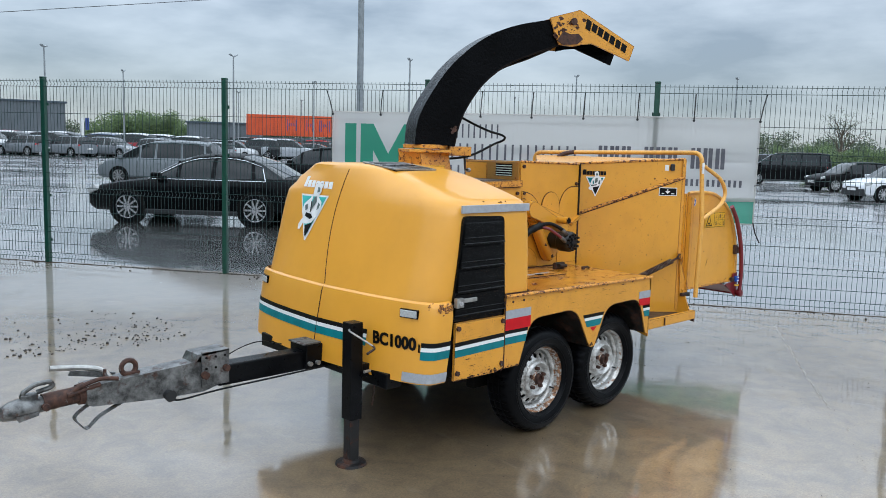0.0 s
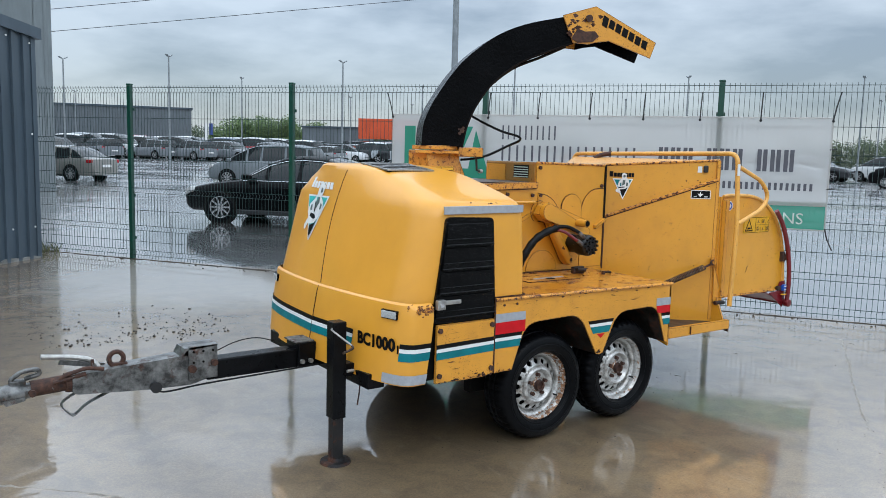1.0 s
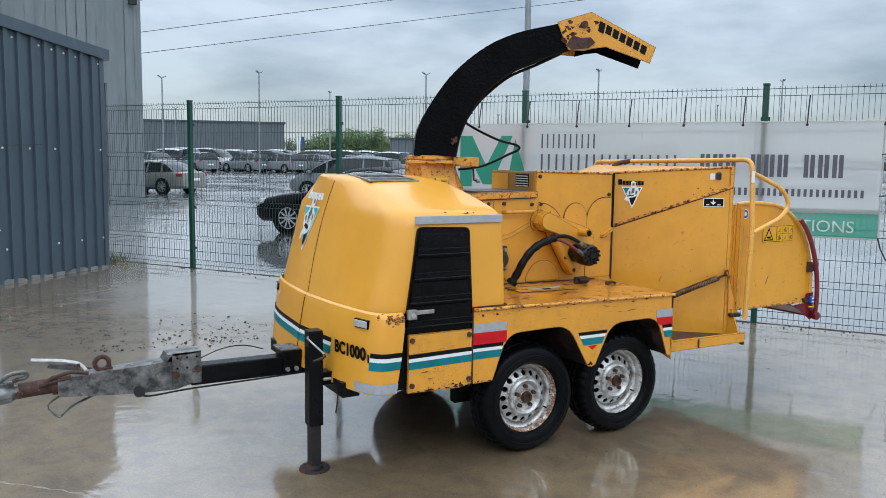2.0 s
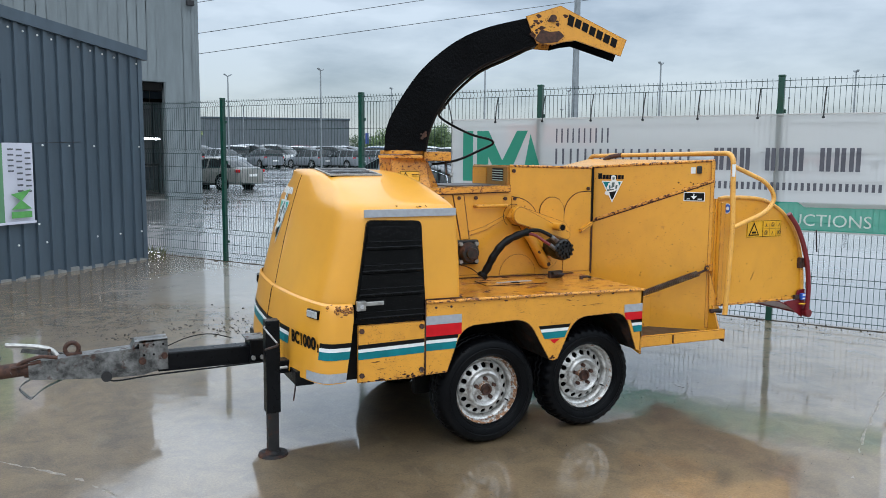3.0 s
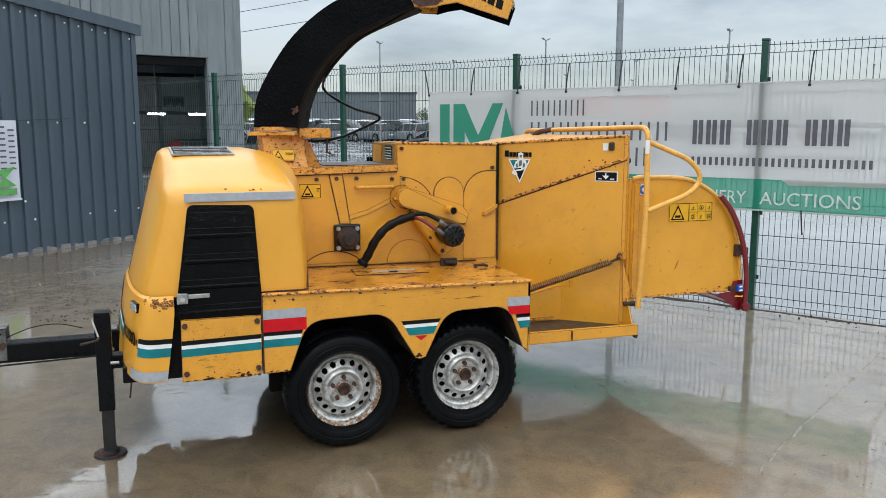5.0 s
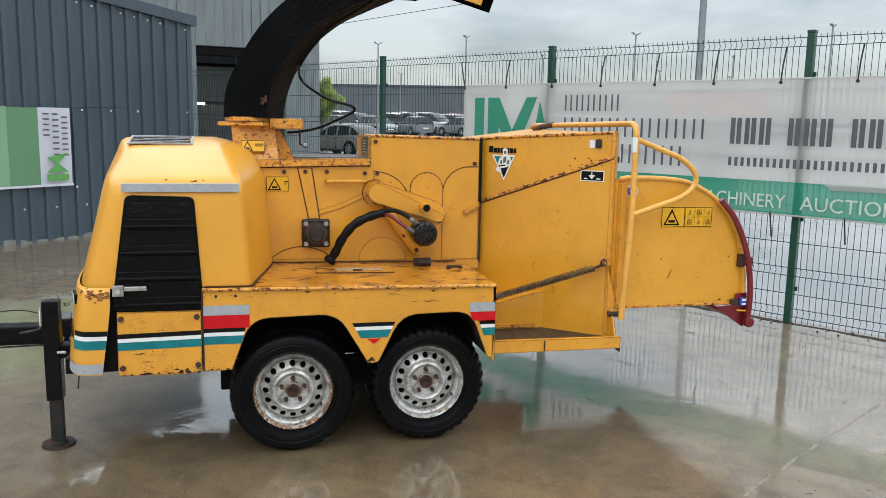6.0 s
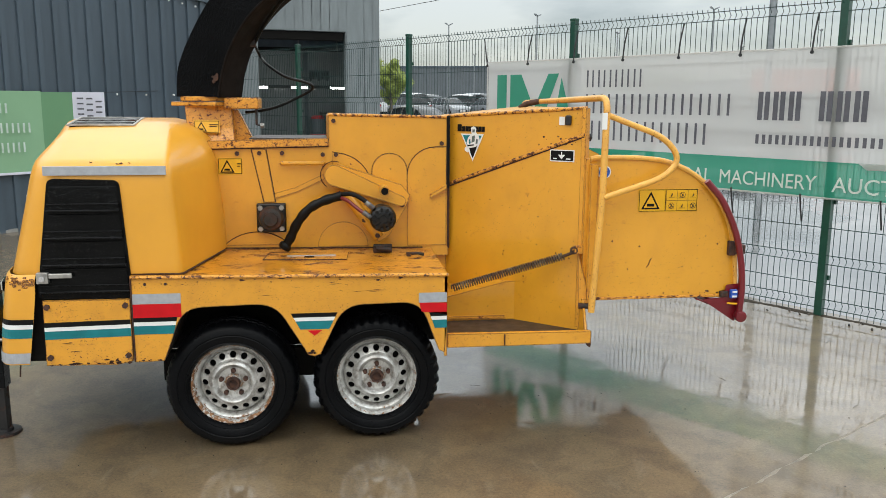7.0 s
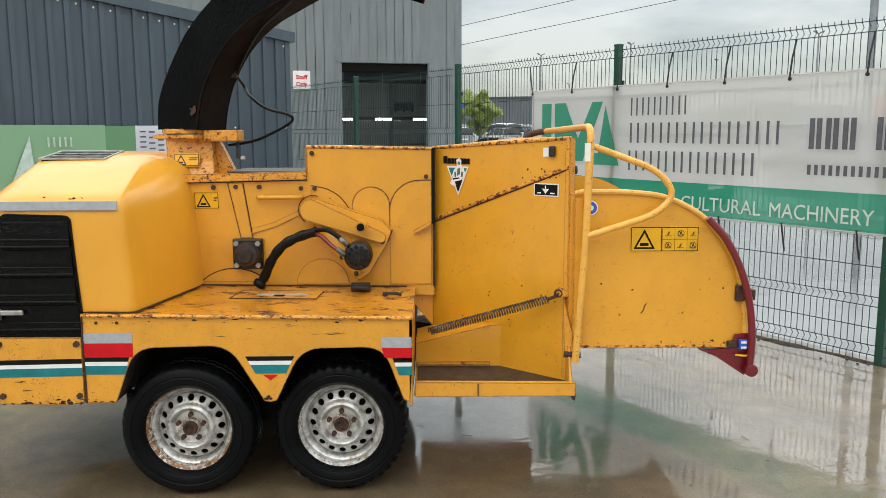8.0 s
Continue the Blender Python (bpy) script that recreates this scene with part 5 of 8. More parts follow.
sticker("warning_sticker", neck, facing((-0.245, 0.812, 1.475), (1, 0)) @ pose(0, 0, 0, -14), 0.135, 0.07, m_syellow, hazard(0.135, 0.07), "scratched yellow warning sticker")
part("crank_handle", tube([(0.085, 0.85, 1.61), (0.085, 0.84, 1.52), (0.11, 0.84, 1.515)], 0.007, 8), m_iron, neck)
part("knob", moved(cyl((0, 0, 0), (0.02, 0, 0), 0.014, 0.014, 10), Matrix.Translation((0.105, 0.84, 1.515))), m_steel, neck)

# chute: a curved square duct with a hinged deflector
CD, CN = Vector((0.903, -0.429, 0)).normalized(), Vector((0.429, 0.903, 0)).normalized()
CP = Vector((0.453, 0.490, 0))
CW = 0.24


def chute_pt(s, z, w):
    p = CP + CD * s + CN * w
    return (p.x, p.y, z)


out_l = curve_points([(-0.872, 1.668, 0), (-0.852, 1.825, 0), (-0.765, 1.995, 0), (-0.628, 2.178, 0), (-0.437, 2.333, 0), (-0.242, 2.421, 0), (0.01, 2.481, 0)], 5)
in_l = curve_points([(-0.619, 1.668, 0), (-0.590, 1.80, 0), (-0.533, 1.93, 0), (-0.425, 2.075, 0), (-0.275, 2.190, 0), (-0.104, 2.265, 0), (0.068, 2.330, 0)], 5)
rings = []
for o, i in zip(out_l, in_l):
    rings.append([chute_pt(o.x, o.y, 0.0), chute_pt(o.x, o.y, CW), chute_pt(i.x, i.y, CW), chute_pt(i.x, i.y, 0.0)])
bm = loft(rings)
bmesh.ops.bevel(bm, geom=[e for e in bm.edges if e.calc_face_angle(0) > 0.8], offset=0.010, segments=2, affect="EDGES", profile=0.5)
chute = part("chute", bm, m_chute, chipper, "curved black rubber-coated discharge chute", smooth=True)
bm = bmesh.new()
rr = [[bm.verts.new(chute_pt(i.x + 0.004, i.y - 0.004, w)) for w in (0.016, CW - 0.016)] for i in in_l]
for a, b in zip(rr, rr[1:]):
    bm.faces.new((a[0], a[1], b[1], b[0]))
part("chute_underside", bm, m_under, chute, "dark brownish underside plate")
part("chute_flange", tube([chute_pt(i.x + 0.003, i.y - 0.004, 0.004) for i in in_l], 0.007, 6), m_under, chute)
for ds, dz, r, n in ((-0.62, 1.765, 0.016, 7), (-0.634, 1.748, 0.011, 6), (-0.612, 1.782, 0.009, 5), (-0.640, 1.772, 0.007, 5)):
    part("rust_spot", moved(cyl((0, -0.003, 0), (0, 0.004, 0), r, r * 0.7, n), Matrix.Translation(chute_pt(ds, dz, -0.003)) @ pose(0, 0, 0, 0, r * 2000, -25)), m_rust, chute)
side_pts = [(-0.005, 2.488), (0.05, 2.505), (0.205, 2.552), (0.612, 2.350), (0.578, 2.252), (0.30, 2.345), (0.225, 2.335), (0.16, 2.318), (0.065, 2.325), (0.03, 2.40)]


def defl_side(w0, w1, pts):
    bm = bmesh.new()
    lo = [bm.verts.new(chute_pt(s, z, w0)) for s, z in pts]
    hi = [bm.verts.new(chute_pt(s, z, w1)) for s, z in pts]
    bm.faces.new(lo)
    bm.faces.new(hi[::-1])
    for i in range(len(pts)):
        j = (i + 1) % len(pts)
        bm.faces.new((lo[i], hi[i], hi[j], lo[j]))
    return bm


defl = part("deflector", defl_side(-0.014, -0.004, side_pts), m_rusty, chipper, "yellow chute deflector with rust-worn hinge")
part("deflector_cheek", defl_side(CW + 0.004, CW + 0.014, side_pts), m_flake, defl)
part("deflector_top", defl_side(-0.012, CW + 0.012, [(0.05, 2.497), (0.205, 2.552), (0.612, 2.350), (0.606, 2.338), (0.205, 2.538), (0.055, 2.485)]), m_flake, defl)
part("deflector_lining", defl_side(CW - 0.010, CW + 0.003, [(s + 0.002, z - 0.004) for s, z in side_pts[2:8]]), m_chute, defl, "black lining of the deflector")
part("deflector_lining", defl_side(-0.003, CW + 0.003, [(0.07, 2.486), (0.205, 2.536), (0.604, 2.336), (0.598, 2.324), (0.205, 2.520), (0.075, 2.474)]), m_chute, defl)
part("deflector_lining", defl_side(-0.0038, 0.003, [(s, z) for s, z in ((0.21, 2.53), (0.60, 2.335), (0.570, 2.258), (0.30, 2.350), (0.225, 2.340))]), m_chute, defl)
part("hinge_plate", defl_side(-0.022, -0.010, [(0.05, 2.35), (0.09, 2.41), (0.14, 2.395), (0.20, 2.40), (0.23, 2.37), (0.19, 2.335), (0.09, 2.325)]), m_rust, defl)
part("hinge_bolt", moved(cyl((0, -0.03, 0), (0, 0, 0), 0.022, 0.022, 12), Matrix.Translation(chute_pt(0.16, 2.475, 0)) @ pose(0, 0, 0, 0, 0, -25)), m_rust, defl)
rng = random.Random(44)
for k in range(46):
    s, z = 0.02 + abs(rng.gauss(0, 0.10)), 2.44 + rng.gauss(0, 0.05)
    if z > 2.47 + 0.32 * min(s, 0.2) or z < 2.335:
        continue
    r = rng.choice((0.004, 0.007, 0.012, 0.018))
    part("rust_patch", defl_side(-0.0152, -0.0135, [(s + r * rng.uniform(0.5, 1.2) * math.cos(a), z + 0.7 * r * rng.uniform(0.5, 1.2) * math.sin(a)) for a in [j * math.tau / 7 for j in range(7)]]), m_gap if k % 3 else m_rust, defl)
for k in range(7):
    s, z = 0.258 + k * 0.044, 2.500 - k * 0.0222
    h = 0.060 if k == 0 else 0.048
    part("mark_bar", defl_side(-0.0165, -0.0135, [(s, z), (s + 0.034, z - 0.0172), (s + 0.034 - 0.012, z - 0.0172 - h), (s - 0.012, z - h)]), m_sblack, defl)
# control hose along the chute
hp = [chute_pt(0.03, 2.305, 0.02), chute_pt(-0.12, 2.235, 0.06), chute_pt(-0.28, 2.165, 0.12), chute_pt(-0.42, 2.05, 0.17), chute_pt(-0.505, 1.95, 0.20)]
part("control_hose", tube(curve_points(hp, 5), 0.009, 8), m_hose, chute, smooth=True)
loop = [chute_pt(-0.505, 1.95, 0.20), (0.100, 0.99, 1.90), (0.145, 0.92, 1.845), (0.249, 0.815, 1.777), (0.365, 0.775, 1.745), (0.392, 0.79, 1.718), (0.345, 0.84, 1.685), (0.205, 0.875, 1.620), (0.105, 0.90, 1.595), (0.02, 0.93, 1.585)]
part("control_hose", tube(curve_points(loop, 7), 0.008, 8), m_hose, chute, "looping black control hose", smooth=True)
part("hose_clip", moved(box(-0.018, 0.018, -0.02, 0.02, -0.018, 0.018, 0.004), Matrix.Translation(chute_pt(-0.515, 1.955, 0.20))), m_iron, chute)

# feed hopper: flared side walls
HA, HB = Vector((1.125, 0.755, 0)), Vector((1.750, 0.220, 0))
hw = (HB - HA).normalized()
hn = Vector((hw.y, -hw.x, 0))
HL = (HB - HA).length


def hop(u, z, out=0.0, mirror=False):
    p = HA + hw * u + hn * out
    return (p.x, 2 * 0.93 - p.y if mirror else p.y, z)


def hop_slab(pts, o0, o1, bevel=0.0, mirror=False):
    bm = bmesh.new()
    lo = [bm.verts.new(hop(u, z, o0, mirror)) for u, z in pts]
    hi = [bm.verts.new(hop(u, z, o1, mirror)) for u, z in pts]
    bm.faces.new(lo)
    bm.faces.new(hi[::-1])
    for i in range(len(pts)):
        j = (i + 1) % len(pts)
        bm.faces.new((lo[i], hi[i], hi[j], lo[j]))
    if bevel:
        bmesh.ops.bevel(bm, geom=bm.edges[:], offset=bevel, segments=2, affect="EDGES", profile=0.5)
    return bm


hopper = part("feed_hopper", hop_slab([(0.0, 1.18), (HL, 1.485), (HL, 1.622), (0.0, 1.570)], -0.02, 0.0), m_yellow, chipper, "tall yellow flared feed hopper")
part("lower_wall", hop_slab([(0.0, 0.42), (HL, 0.42), (HL, 1.490), (0.0, 1.190)], -0.02, 0.014, 0.003), m_yellow, hopper)
part("fold_ridge", hop_slab([(-0.02, 1.178), (HL, 1.483), (HL, 1.500), (-0.02, 1.196)], 0.0, 0.022, 0.004), m_edge, hopper)
part("seam_strip", hop_slab([(-0.012, 1.19), (0.006, 1.19), (0.006, 1.572), (-0.012, 1.572)], -0.01, 0.003), m_dark, hopper)
part("seam_strip", hop_slab([(-0.012, 0.80), (0.004, 0.80), (0.004, 1.19), (-0.012, 1.19)], -0.01, 0.017), m_rust, hopper)
part("lower_box", prism([(1.030, 0.486), (1.478, 0.486), (1.478, 0.700), (1.400, 0.695), (1.030, 0.606)], "y", 0.455, 0.76, 0.004), m_yellow, hopper)
part("box_flange", prism([(1.035, 0.497), (1.40, 0.493), (1.40, 0.512), (1.035, 0.512)], "y", 0.447, 0.46, 0.002), m_flake, hopper)
part("end_seam", box(1.1255, 1.1295, WY - 0.006, 0.765, 1.19, 1.572), m_sblack, hopper)
part("end_seam", box(1.1255, 1.1295, WY - 0.006, 0.765, 0.84, 1.19), m_gap, hopper)
part("fold_gap", tube([hop(-0.01, 1.176, 0.0155), hop(HL, 1.481, 0.0155)], 0.0035, 6), m_gap, hopper)
part("rolled_top", tube([hop(0.0, 1.570), hop(HL, 1.622)], 0.009, 8), m_edge, hopper)
part("end_post", hop_slab([(HL - 0.02, 0.50), (HL + 0.006, 0.50), (HL + 0.006, 1.622), (HL - 0.02, 1.622)], -0.03, 0.018, 0.003), m_rusty, hopper)
part("front_fold", prism([(1.02, 1.128), (1.112, 1.178), (1.112, 1.200), (1.02, 1.148)], "y", WY - 0.035, WY + 0.002, 0.003), m_yellow, hopper)
part("seam_strip", box(1.112, 1.1295, WY - 0.008, WY - 0.001, 1.178, 1.572, 0.001), m_sblack, hopper)
part("seam_strip", box(1.117, 1.1275, WY - 0.007, WY - 0.001, 0.850, 1.178, 0.001), m_gap, hopper)
part("cheek", loft([[(0.95, WY - 0.004, 0.84), (1.118, 0.745, 0.62), (1.118, 0.745, 1.20), (0.95, WY - 0.004, 1.12)], [(0.95, WY + 0.01, 0.84), (1.118, 0.76, 0.62), (1.118, 0.76, 1.20), (0.95, WY + 0.01, 1.12)]]), m_yellow, hopper)
part("far_wall", hop_slab([(0.0, 0.42), (HL, 0.42), (HL, 1.622), (0.0, 1.570)], -0.02, 0.0, 0.0, True), m_yellow, hopper)
part("hopper_floor", prism([(1.02, 0.86), (1.13, 0.80), (1.74, 0.28), (1.74, 1.58), (1.13, 1.06), (1.02, 1.00)], "z", 0.60, 0.62), m_iron, hopper)
part("hopper_roof", loft([[(1.12, 0.76, 1.556), (1.12, 1.10, 1.556), (1.748, 1.635, 1.606), (1.748, 0.225, 1.606)], [(1.12, 0.76, 1.570), (1.12, 1.10, 1.570), (1.748, 1.635, 1.622), (1.748, 0.225, 1.622)]]), m_rusty, hopper)
part("bump_stop", moved(cyl((0, 0, 0), (0.03, 0, 0), 0.02, 0.02, 14), Matrix.Translation((1.755, 0.26, 1.475))), m_zip, hopper)
hs = facing(hop(0, 0, 0.016), hw)
hs0 = facing(hop(0, 0, 0.002), hw)
sticker("control_sticker", hopper, hs @ Matrix.Translation((0.635, 1.352, 0)), 0.135, 0.060, m_white, [(rect(0.005, 0.130, 0.005, 0.055), m_sblack), ([(0.045, 0.035), (0.085, 0.035), (0.065, 0.012)], m_white), (rect(0.02, 0.04, 0.012, 0.018), m_white), (rect(0.09, 0.115, 0.012, 0.018), m_white), (rect(0.062, 0.068, 0.03, 0.05), m_white)], "black and white control sticker")
sticker("small_sticker", hopper, hs0 @ Matrix.Translation((0.675, 1.535, 0)), 0.030, 0.042, m_white)
part("rubber_button", moved(box(0.712, 0.745, 1.535, 1.585, 0, 0.02, 0.008), hs0), m_zip, hopper)
# dark chips and scratches in the paint
rng = random.Random(23)


def chip_shape(size):
    n = rng.randint(5, 7)
    return [(size * rng.uniform(0.4, 1.2) * math.cos(k * math.tau / n), size * rng.uniform(0.4, 1.2) * math.sin(k * math.tau / n)) for k in range(n)]


def paint_chip(m, size, parent):
    bm = bmesh.new()
    bm.faces.new([bm.verts.new((x, y, 0.0012)) for x, y in chip_shape(size)])
    part("paint_chip", moved(bm, m), m_gap, parent)


for k in range(34):
    u, z = rng.uniform(0.08, HL - 0.05), rng.uniform(0.70, 1.20)
    if k >= 22:
        u, z = rng.uniform(HL - 0.16, HL - 0.03), rng.uniform(0.55, 0.95)
    paint_chip(hs @ Matrix.Translation((u, z, 0)), rng.choice((0.0025, 0.003, 0.005)), hopper)
for k in range(14):
    paint_chip(hs @ Matrix.Translation((rng.uniform(HL - 0.26, HL - 0.04), 1.40 + rng.uniform(-0.02, 0.03) + 0.05, 0)), rng.choice((0.003, 0.005, 0.007)), hopper)
# rusted lower edges of the side panel and the wheel box
for k in range(58):
    if k < 30:
        x, y, z, owner = rng.uniform(-0.80, -0.44), -0.0065, 0.463 + abs(rng.gauss(0, 0.006)), panel
        if k > 22:
            x, z = -0.52 + rng.gauss(0, 0.03), 0.480 + rng.gauss(0, 0.006)
    elif k < 38:
        x, y, z, owner = rng.uniform(-0.41, -0.31), -0.0005, 0.468 + abs(rng.gauss(0, 0.006)), wheel_box
    elif k < 46:
        x, y, z, owner = 0.392 + rng.gauss(0, 0.012), -0.0005, 0.475 + abs(rng.gauss(0, 0.015)), wheel_box
    else:
        x, y, z, owner = rng.uniform(-0.38, 1.0), -0.0005, 0.832 + rng.gauss(0, 0.006), wheel_box
    paint_chip(facing((x, y, z), (1, 0)) @ Matrix.Diagonal((rng.uniform(1.2, 2.6), 0.8, 1, 1)), rng.choice((0.003, 0.004, 0.006, 0.008)), owner)
# emblem on the hopper
em = hs0 @ Matrix.Translation((0.068, 0, 0))
for k, w in enumerate((0.026, 0.021, 0.018, 0.030, 0.021, 0.021, 0.016)):
    x0 = sum((0.029, 0.024, 0.021, 0.033, 0.024, 0.024, 0.02)[:k])
    part("mark_bar", moved(box(x0, x0 + w, 1.490, 1.518 + (0.010 if k == 0 else 0), 0, 0.002), em), m_sblack, hopper)
em_shapes = [([(0.006, 0.148), (0.150, 0.148), (0.082, 0.0)], m_white), ([(0.018, 0.140), (0.138, 0.140), (0.082, 0.016)], m_teal),
             ([(0.070, 0.180), (0.088, 0.190), (0.104, 0.178), (0.102, 0.156), (0.120, 0.136), (0.128, 0.108), (0.104, 0.070), (0.078, 0.052), (0.048, 0.048), (0.030, 0.058), (0.034, 0.074), (0.056, 0.078), (0.042, 0.098), (0.054, 0.130), (0.074, 0.146)], m_white),
             ([(0.060, 0.070), (0.100, 0.078), (0.112, 0.090), (0.090, 0.030), (0.082, 0.018)], m_sblack), ([(0.078, 0.136), (0.096, 0.140), (0.094, 0.108), (0.074, 0.098)], m_sgrey), ([(0.104, 0.122), (0.116, 0.118), (0.112, 0.096), (0.100, 0.094)], m_sgrey),
             ([(0.058, 0.116), (0.068, 0.120), (0.070, 0.096), (0.060, 0.092)], m_teal), ([(0.080, 0.172), (0.096, 0.172), (0.094, 0.156), (0.080, 0.156)], m_sgrey), ([(0.050, 0.088), (0.090, 0.092), (0.092, 0.086), (0.052, 0.080)], m_sblack)]
sticker("emblem", hopper, em @ Matrix.Translation((0.016, 1.330, 0)), 0.0005, 0.0005, m_white, em_shapes)

# step tray under the hopper
tray = part("step_tray", prism([(1.03, 0.065), (1.76, 0.085), (1.76, 0.24), (1.12, 0.77), (1.03, 0.77)], "z", 0.462, 0.480), m_rusty, chipper, "yellow step tray with dark worn floor")
part("tray_floor", prism([(1.04, 0.085), (1.74, 0.10), (1.74, 0.24), (1.12, 0.75), (1.04, 0.75)], "z", 0.480, 0.486), m_inner, tray)
part("lip_weld", box(1.318, 1.322, 0.050, 0.064, 0.466, 0.520), m_gap, tray)
part("lip_foot", prism([(1.742, 0.462), (1.768, 0.462), (1.764, 0.432), (1.750, 0.440)], "y", 0.072, 0.10), m_gap, tray)
part("tray_lip", loft([[(1.035, 0.055, 0.462), (1.035, 0.085, 0.462), (1.035, 0.085, 0.530), (1.035, 0.055, 0.530)], [(1.765, 0.070, 0.455), (1.765, 0.100, 0.455), (1.765, 0.100, 0.517), (1.765, 0.070, 0.517)]]), m_rusty, tray)
part("gusset", prism([(0.085, 0.46), (0.22, 0.46), (0.22, 0.66), (0.17, 0.66)], "x", 1.742, 1.756), m_yellow, tray)

# the same tray on the far side
far_tray = part("step_tray", prism([(1.03, 1.09), (1.12, 1.09), (1.76, 1.63), (1.76, 1.835), (1.03, 1.855)], "z", 0.462, 0.480), m_rusty, chipper)
part("tray_lip", loft([[(1.035, 1.835, 0.462), (1.035, 1.865, 0.462), (1.035, 1.865, 0.530), (1.035, 1.835, 0.530)], [(1.765, 1.815, 0.455), (1.765, 1.845, 0.455), (1.765, 1.845, 0.517), (1.765, 1.815, 0.517)]]), m_rusty, far_tray)

# Unseen plate added to stop a sliver of sky mirroring in the yard.
part("sky_gap_blocker", box(1.022, 1.16, 0.772, 1.088, 0.464, 0.598, 0.004), m_dark, chipper, "dark plate added under the feed throat to block the sky")

# spring
sp0, sp1 = Vector((1.10, 0.36, 0.690)), Vector((1.655, 0.225, 0.875))
sw = (sp1 - sp0)
side = sw.cross(Vector((0, 0, 1))).normalized()
upv = side.cross(sw.normalized())
turns = 48
coil = [sp0 + sw * (k / (turns * 10)) + (side * math.cos(k * math.tau / 10) + upv * math.sin(k * math.tau / 10)) * 0.0175 for k in range(turns * 10 + 1)]
spring = part("spring", tube(coil, 0.0040, 5), m_spring, chipper, "rusty tension spring", smooth=True)
part("spring_hook", tube([sp1, (1.69, 0.205, 0.893), (1.70, 0.19, 0.905)], 0.008, 8), m_rust, spring)
part("hook_bracket", tube([(1.698 + 0.016 * math.cos(k * math.tau / 12), 0.19, 0.910 + 0.016 * math.sin(k * math.tau / 12)) for k in range(13)], 0.006, 6), m_rust, spring)
part("hook_plate", box(1.700, 1.745, 0.186, 0.214, 0.890, 0.935, 0.004), m_flake, spring)

# folding feed table side
wing_pts = [(1.765, 0.660), (1.765, 1.372)] + [(p.x, p.y) for p in curve_points([(1.80, 1.380, 0), (2.02, 1.376, 0), (2.20, 1.346, 0), (2.375, 1.245, 0), (2.495, 1.085, 0), (2.552, 0.90, 0), (2.572, 0.72, 0), (2.570, 0.648, 0)], 4)]
wing = part("feed_table_side", prism(wing_pts, "y", 0.182, 0.192), m_yellow, chipper, "yellow rounded feed table side")
rim_line = [(x, 0.180, z) for x, z in wing_pts[1:]]
part("rolled_edge", tube(rim_line, 0.013, 8), m_rail, wing, smooth=True)
part("lower_edge", box(1.765, 2.57, 0.176, 0.196, 0.650, 0.664, 0.003), m_edge, wing)
part("far_side", prism(wing_pts, "y", 1.662, 1.672), m_yellow, wing)
part("table_floor", box(1.76, 2.57, 0.19, 1.67, 0.648, 0.662), m_iron, wing)
part("hinge_strap", box(1.76, 1.80, 0.150, 0.184, 0.66, 1.35, 0.004), m_rusty, wing)
part("corner_gusset", loft([[(1.72, 0.19, 0.90), (1.79, 0.15, 0.62), (1.73, 0.19, 0.62)], [(1.73, 0.21, 0.90), (1.80, 0.17, 0.62), (1.74, 0.21, 0.62)]]), m_rusty, wing)
part("pivot", cyl((1.725, 0.17, 0.625), (1.80, 0.15, 0.625), 0.015, 0.015, 14), m_iron, wing)
sticker("warning_sticker", wing, facing((2.022, 0.181, 1.103), (1, 0)), 0.315, 0.117, m_syellow, hazard(0.315, 0.117, True), "yellow warning sticker with black pictograms")
for k in range(40):
    x, z = rng.uniform(1.83, 2.52), rng.uniform(0.69, 1.05)
    if k >= 20:
        x, z = rng.uniform(1.85, 2.56), 0.672 + abs(rng.gauss(0, 0.010))
    paint_chip(facing((x, 0.1815, z), (1, 0)), rng.choice((0.002, 0.003, 0.004, 0.006)), wing)
part("paint_scratch", moved(tube([(0, 0, 0), (0.012, 0, 0.016), (0.016, 0, 0.034), (0.026, 0, 0.048)], 0.0024, 5), Matrix.Translation((2.082, 0.182, 0.815))), m_gap, wing)
part("round_sticker", moved(cyl((0, 0, 0), (0, 0.003, 0), 0.034, 0.034, 28), Matrix.Translation((1.837, 0.177, 1.307))), m_white, wing)
part("round_sticker", moved(cyl((0, 0, 0), (0, 0.003, 0), 0.028, 0.028, 28), Matrix.Translation((1.837, 0.1755, 1.307))), m_blue, wing, "blue round safety sticker")
part("sticker_shape", moved(cyl((0, 0, 0), (0, 0.003, 0), 0.013, 0.013, 12), Matrix.Translation((1.837, 0.174, 1.307))), m_white, wing)
part("hinge_block", box(2.515, 2.552, 0.156, 0.190, 0.872, 0.948, 0.006), m_rust, wing)
part("socket_box", box(2.485, 2.530, 0.156, 0.182, 0.652, 0.684, 0.006), m_iron, wing)
plug = part("plug", box(2.535, 2.572, 0.140, 0.165, 0.648, 0.694, 0.005), m_blue, wing, "small blue plug")
part("plug_face", box(2.541, 2.566, 0.137, 0.141, 0.654, 0.664, 0.001), m_white, plug)
part("plug_face", box(2.541, 2.566, 0.137, 0.141, 0.678, 0.688, 0.001), m_white, plug)
part("plug_wire", tube(curve_points([(2.575, 0.15, 0.69), (2.592, 0.14, 0.66), (2.575, 0.14, 0.622), (2.52, 0.15, 0.622)], 6), 0.005, 6), m_syellow, wing, "thin yellow wire")

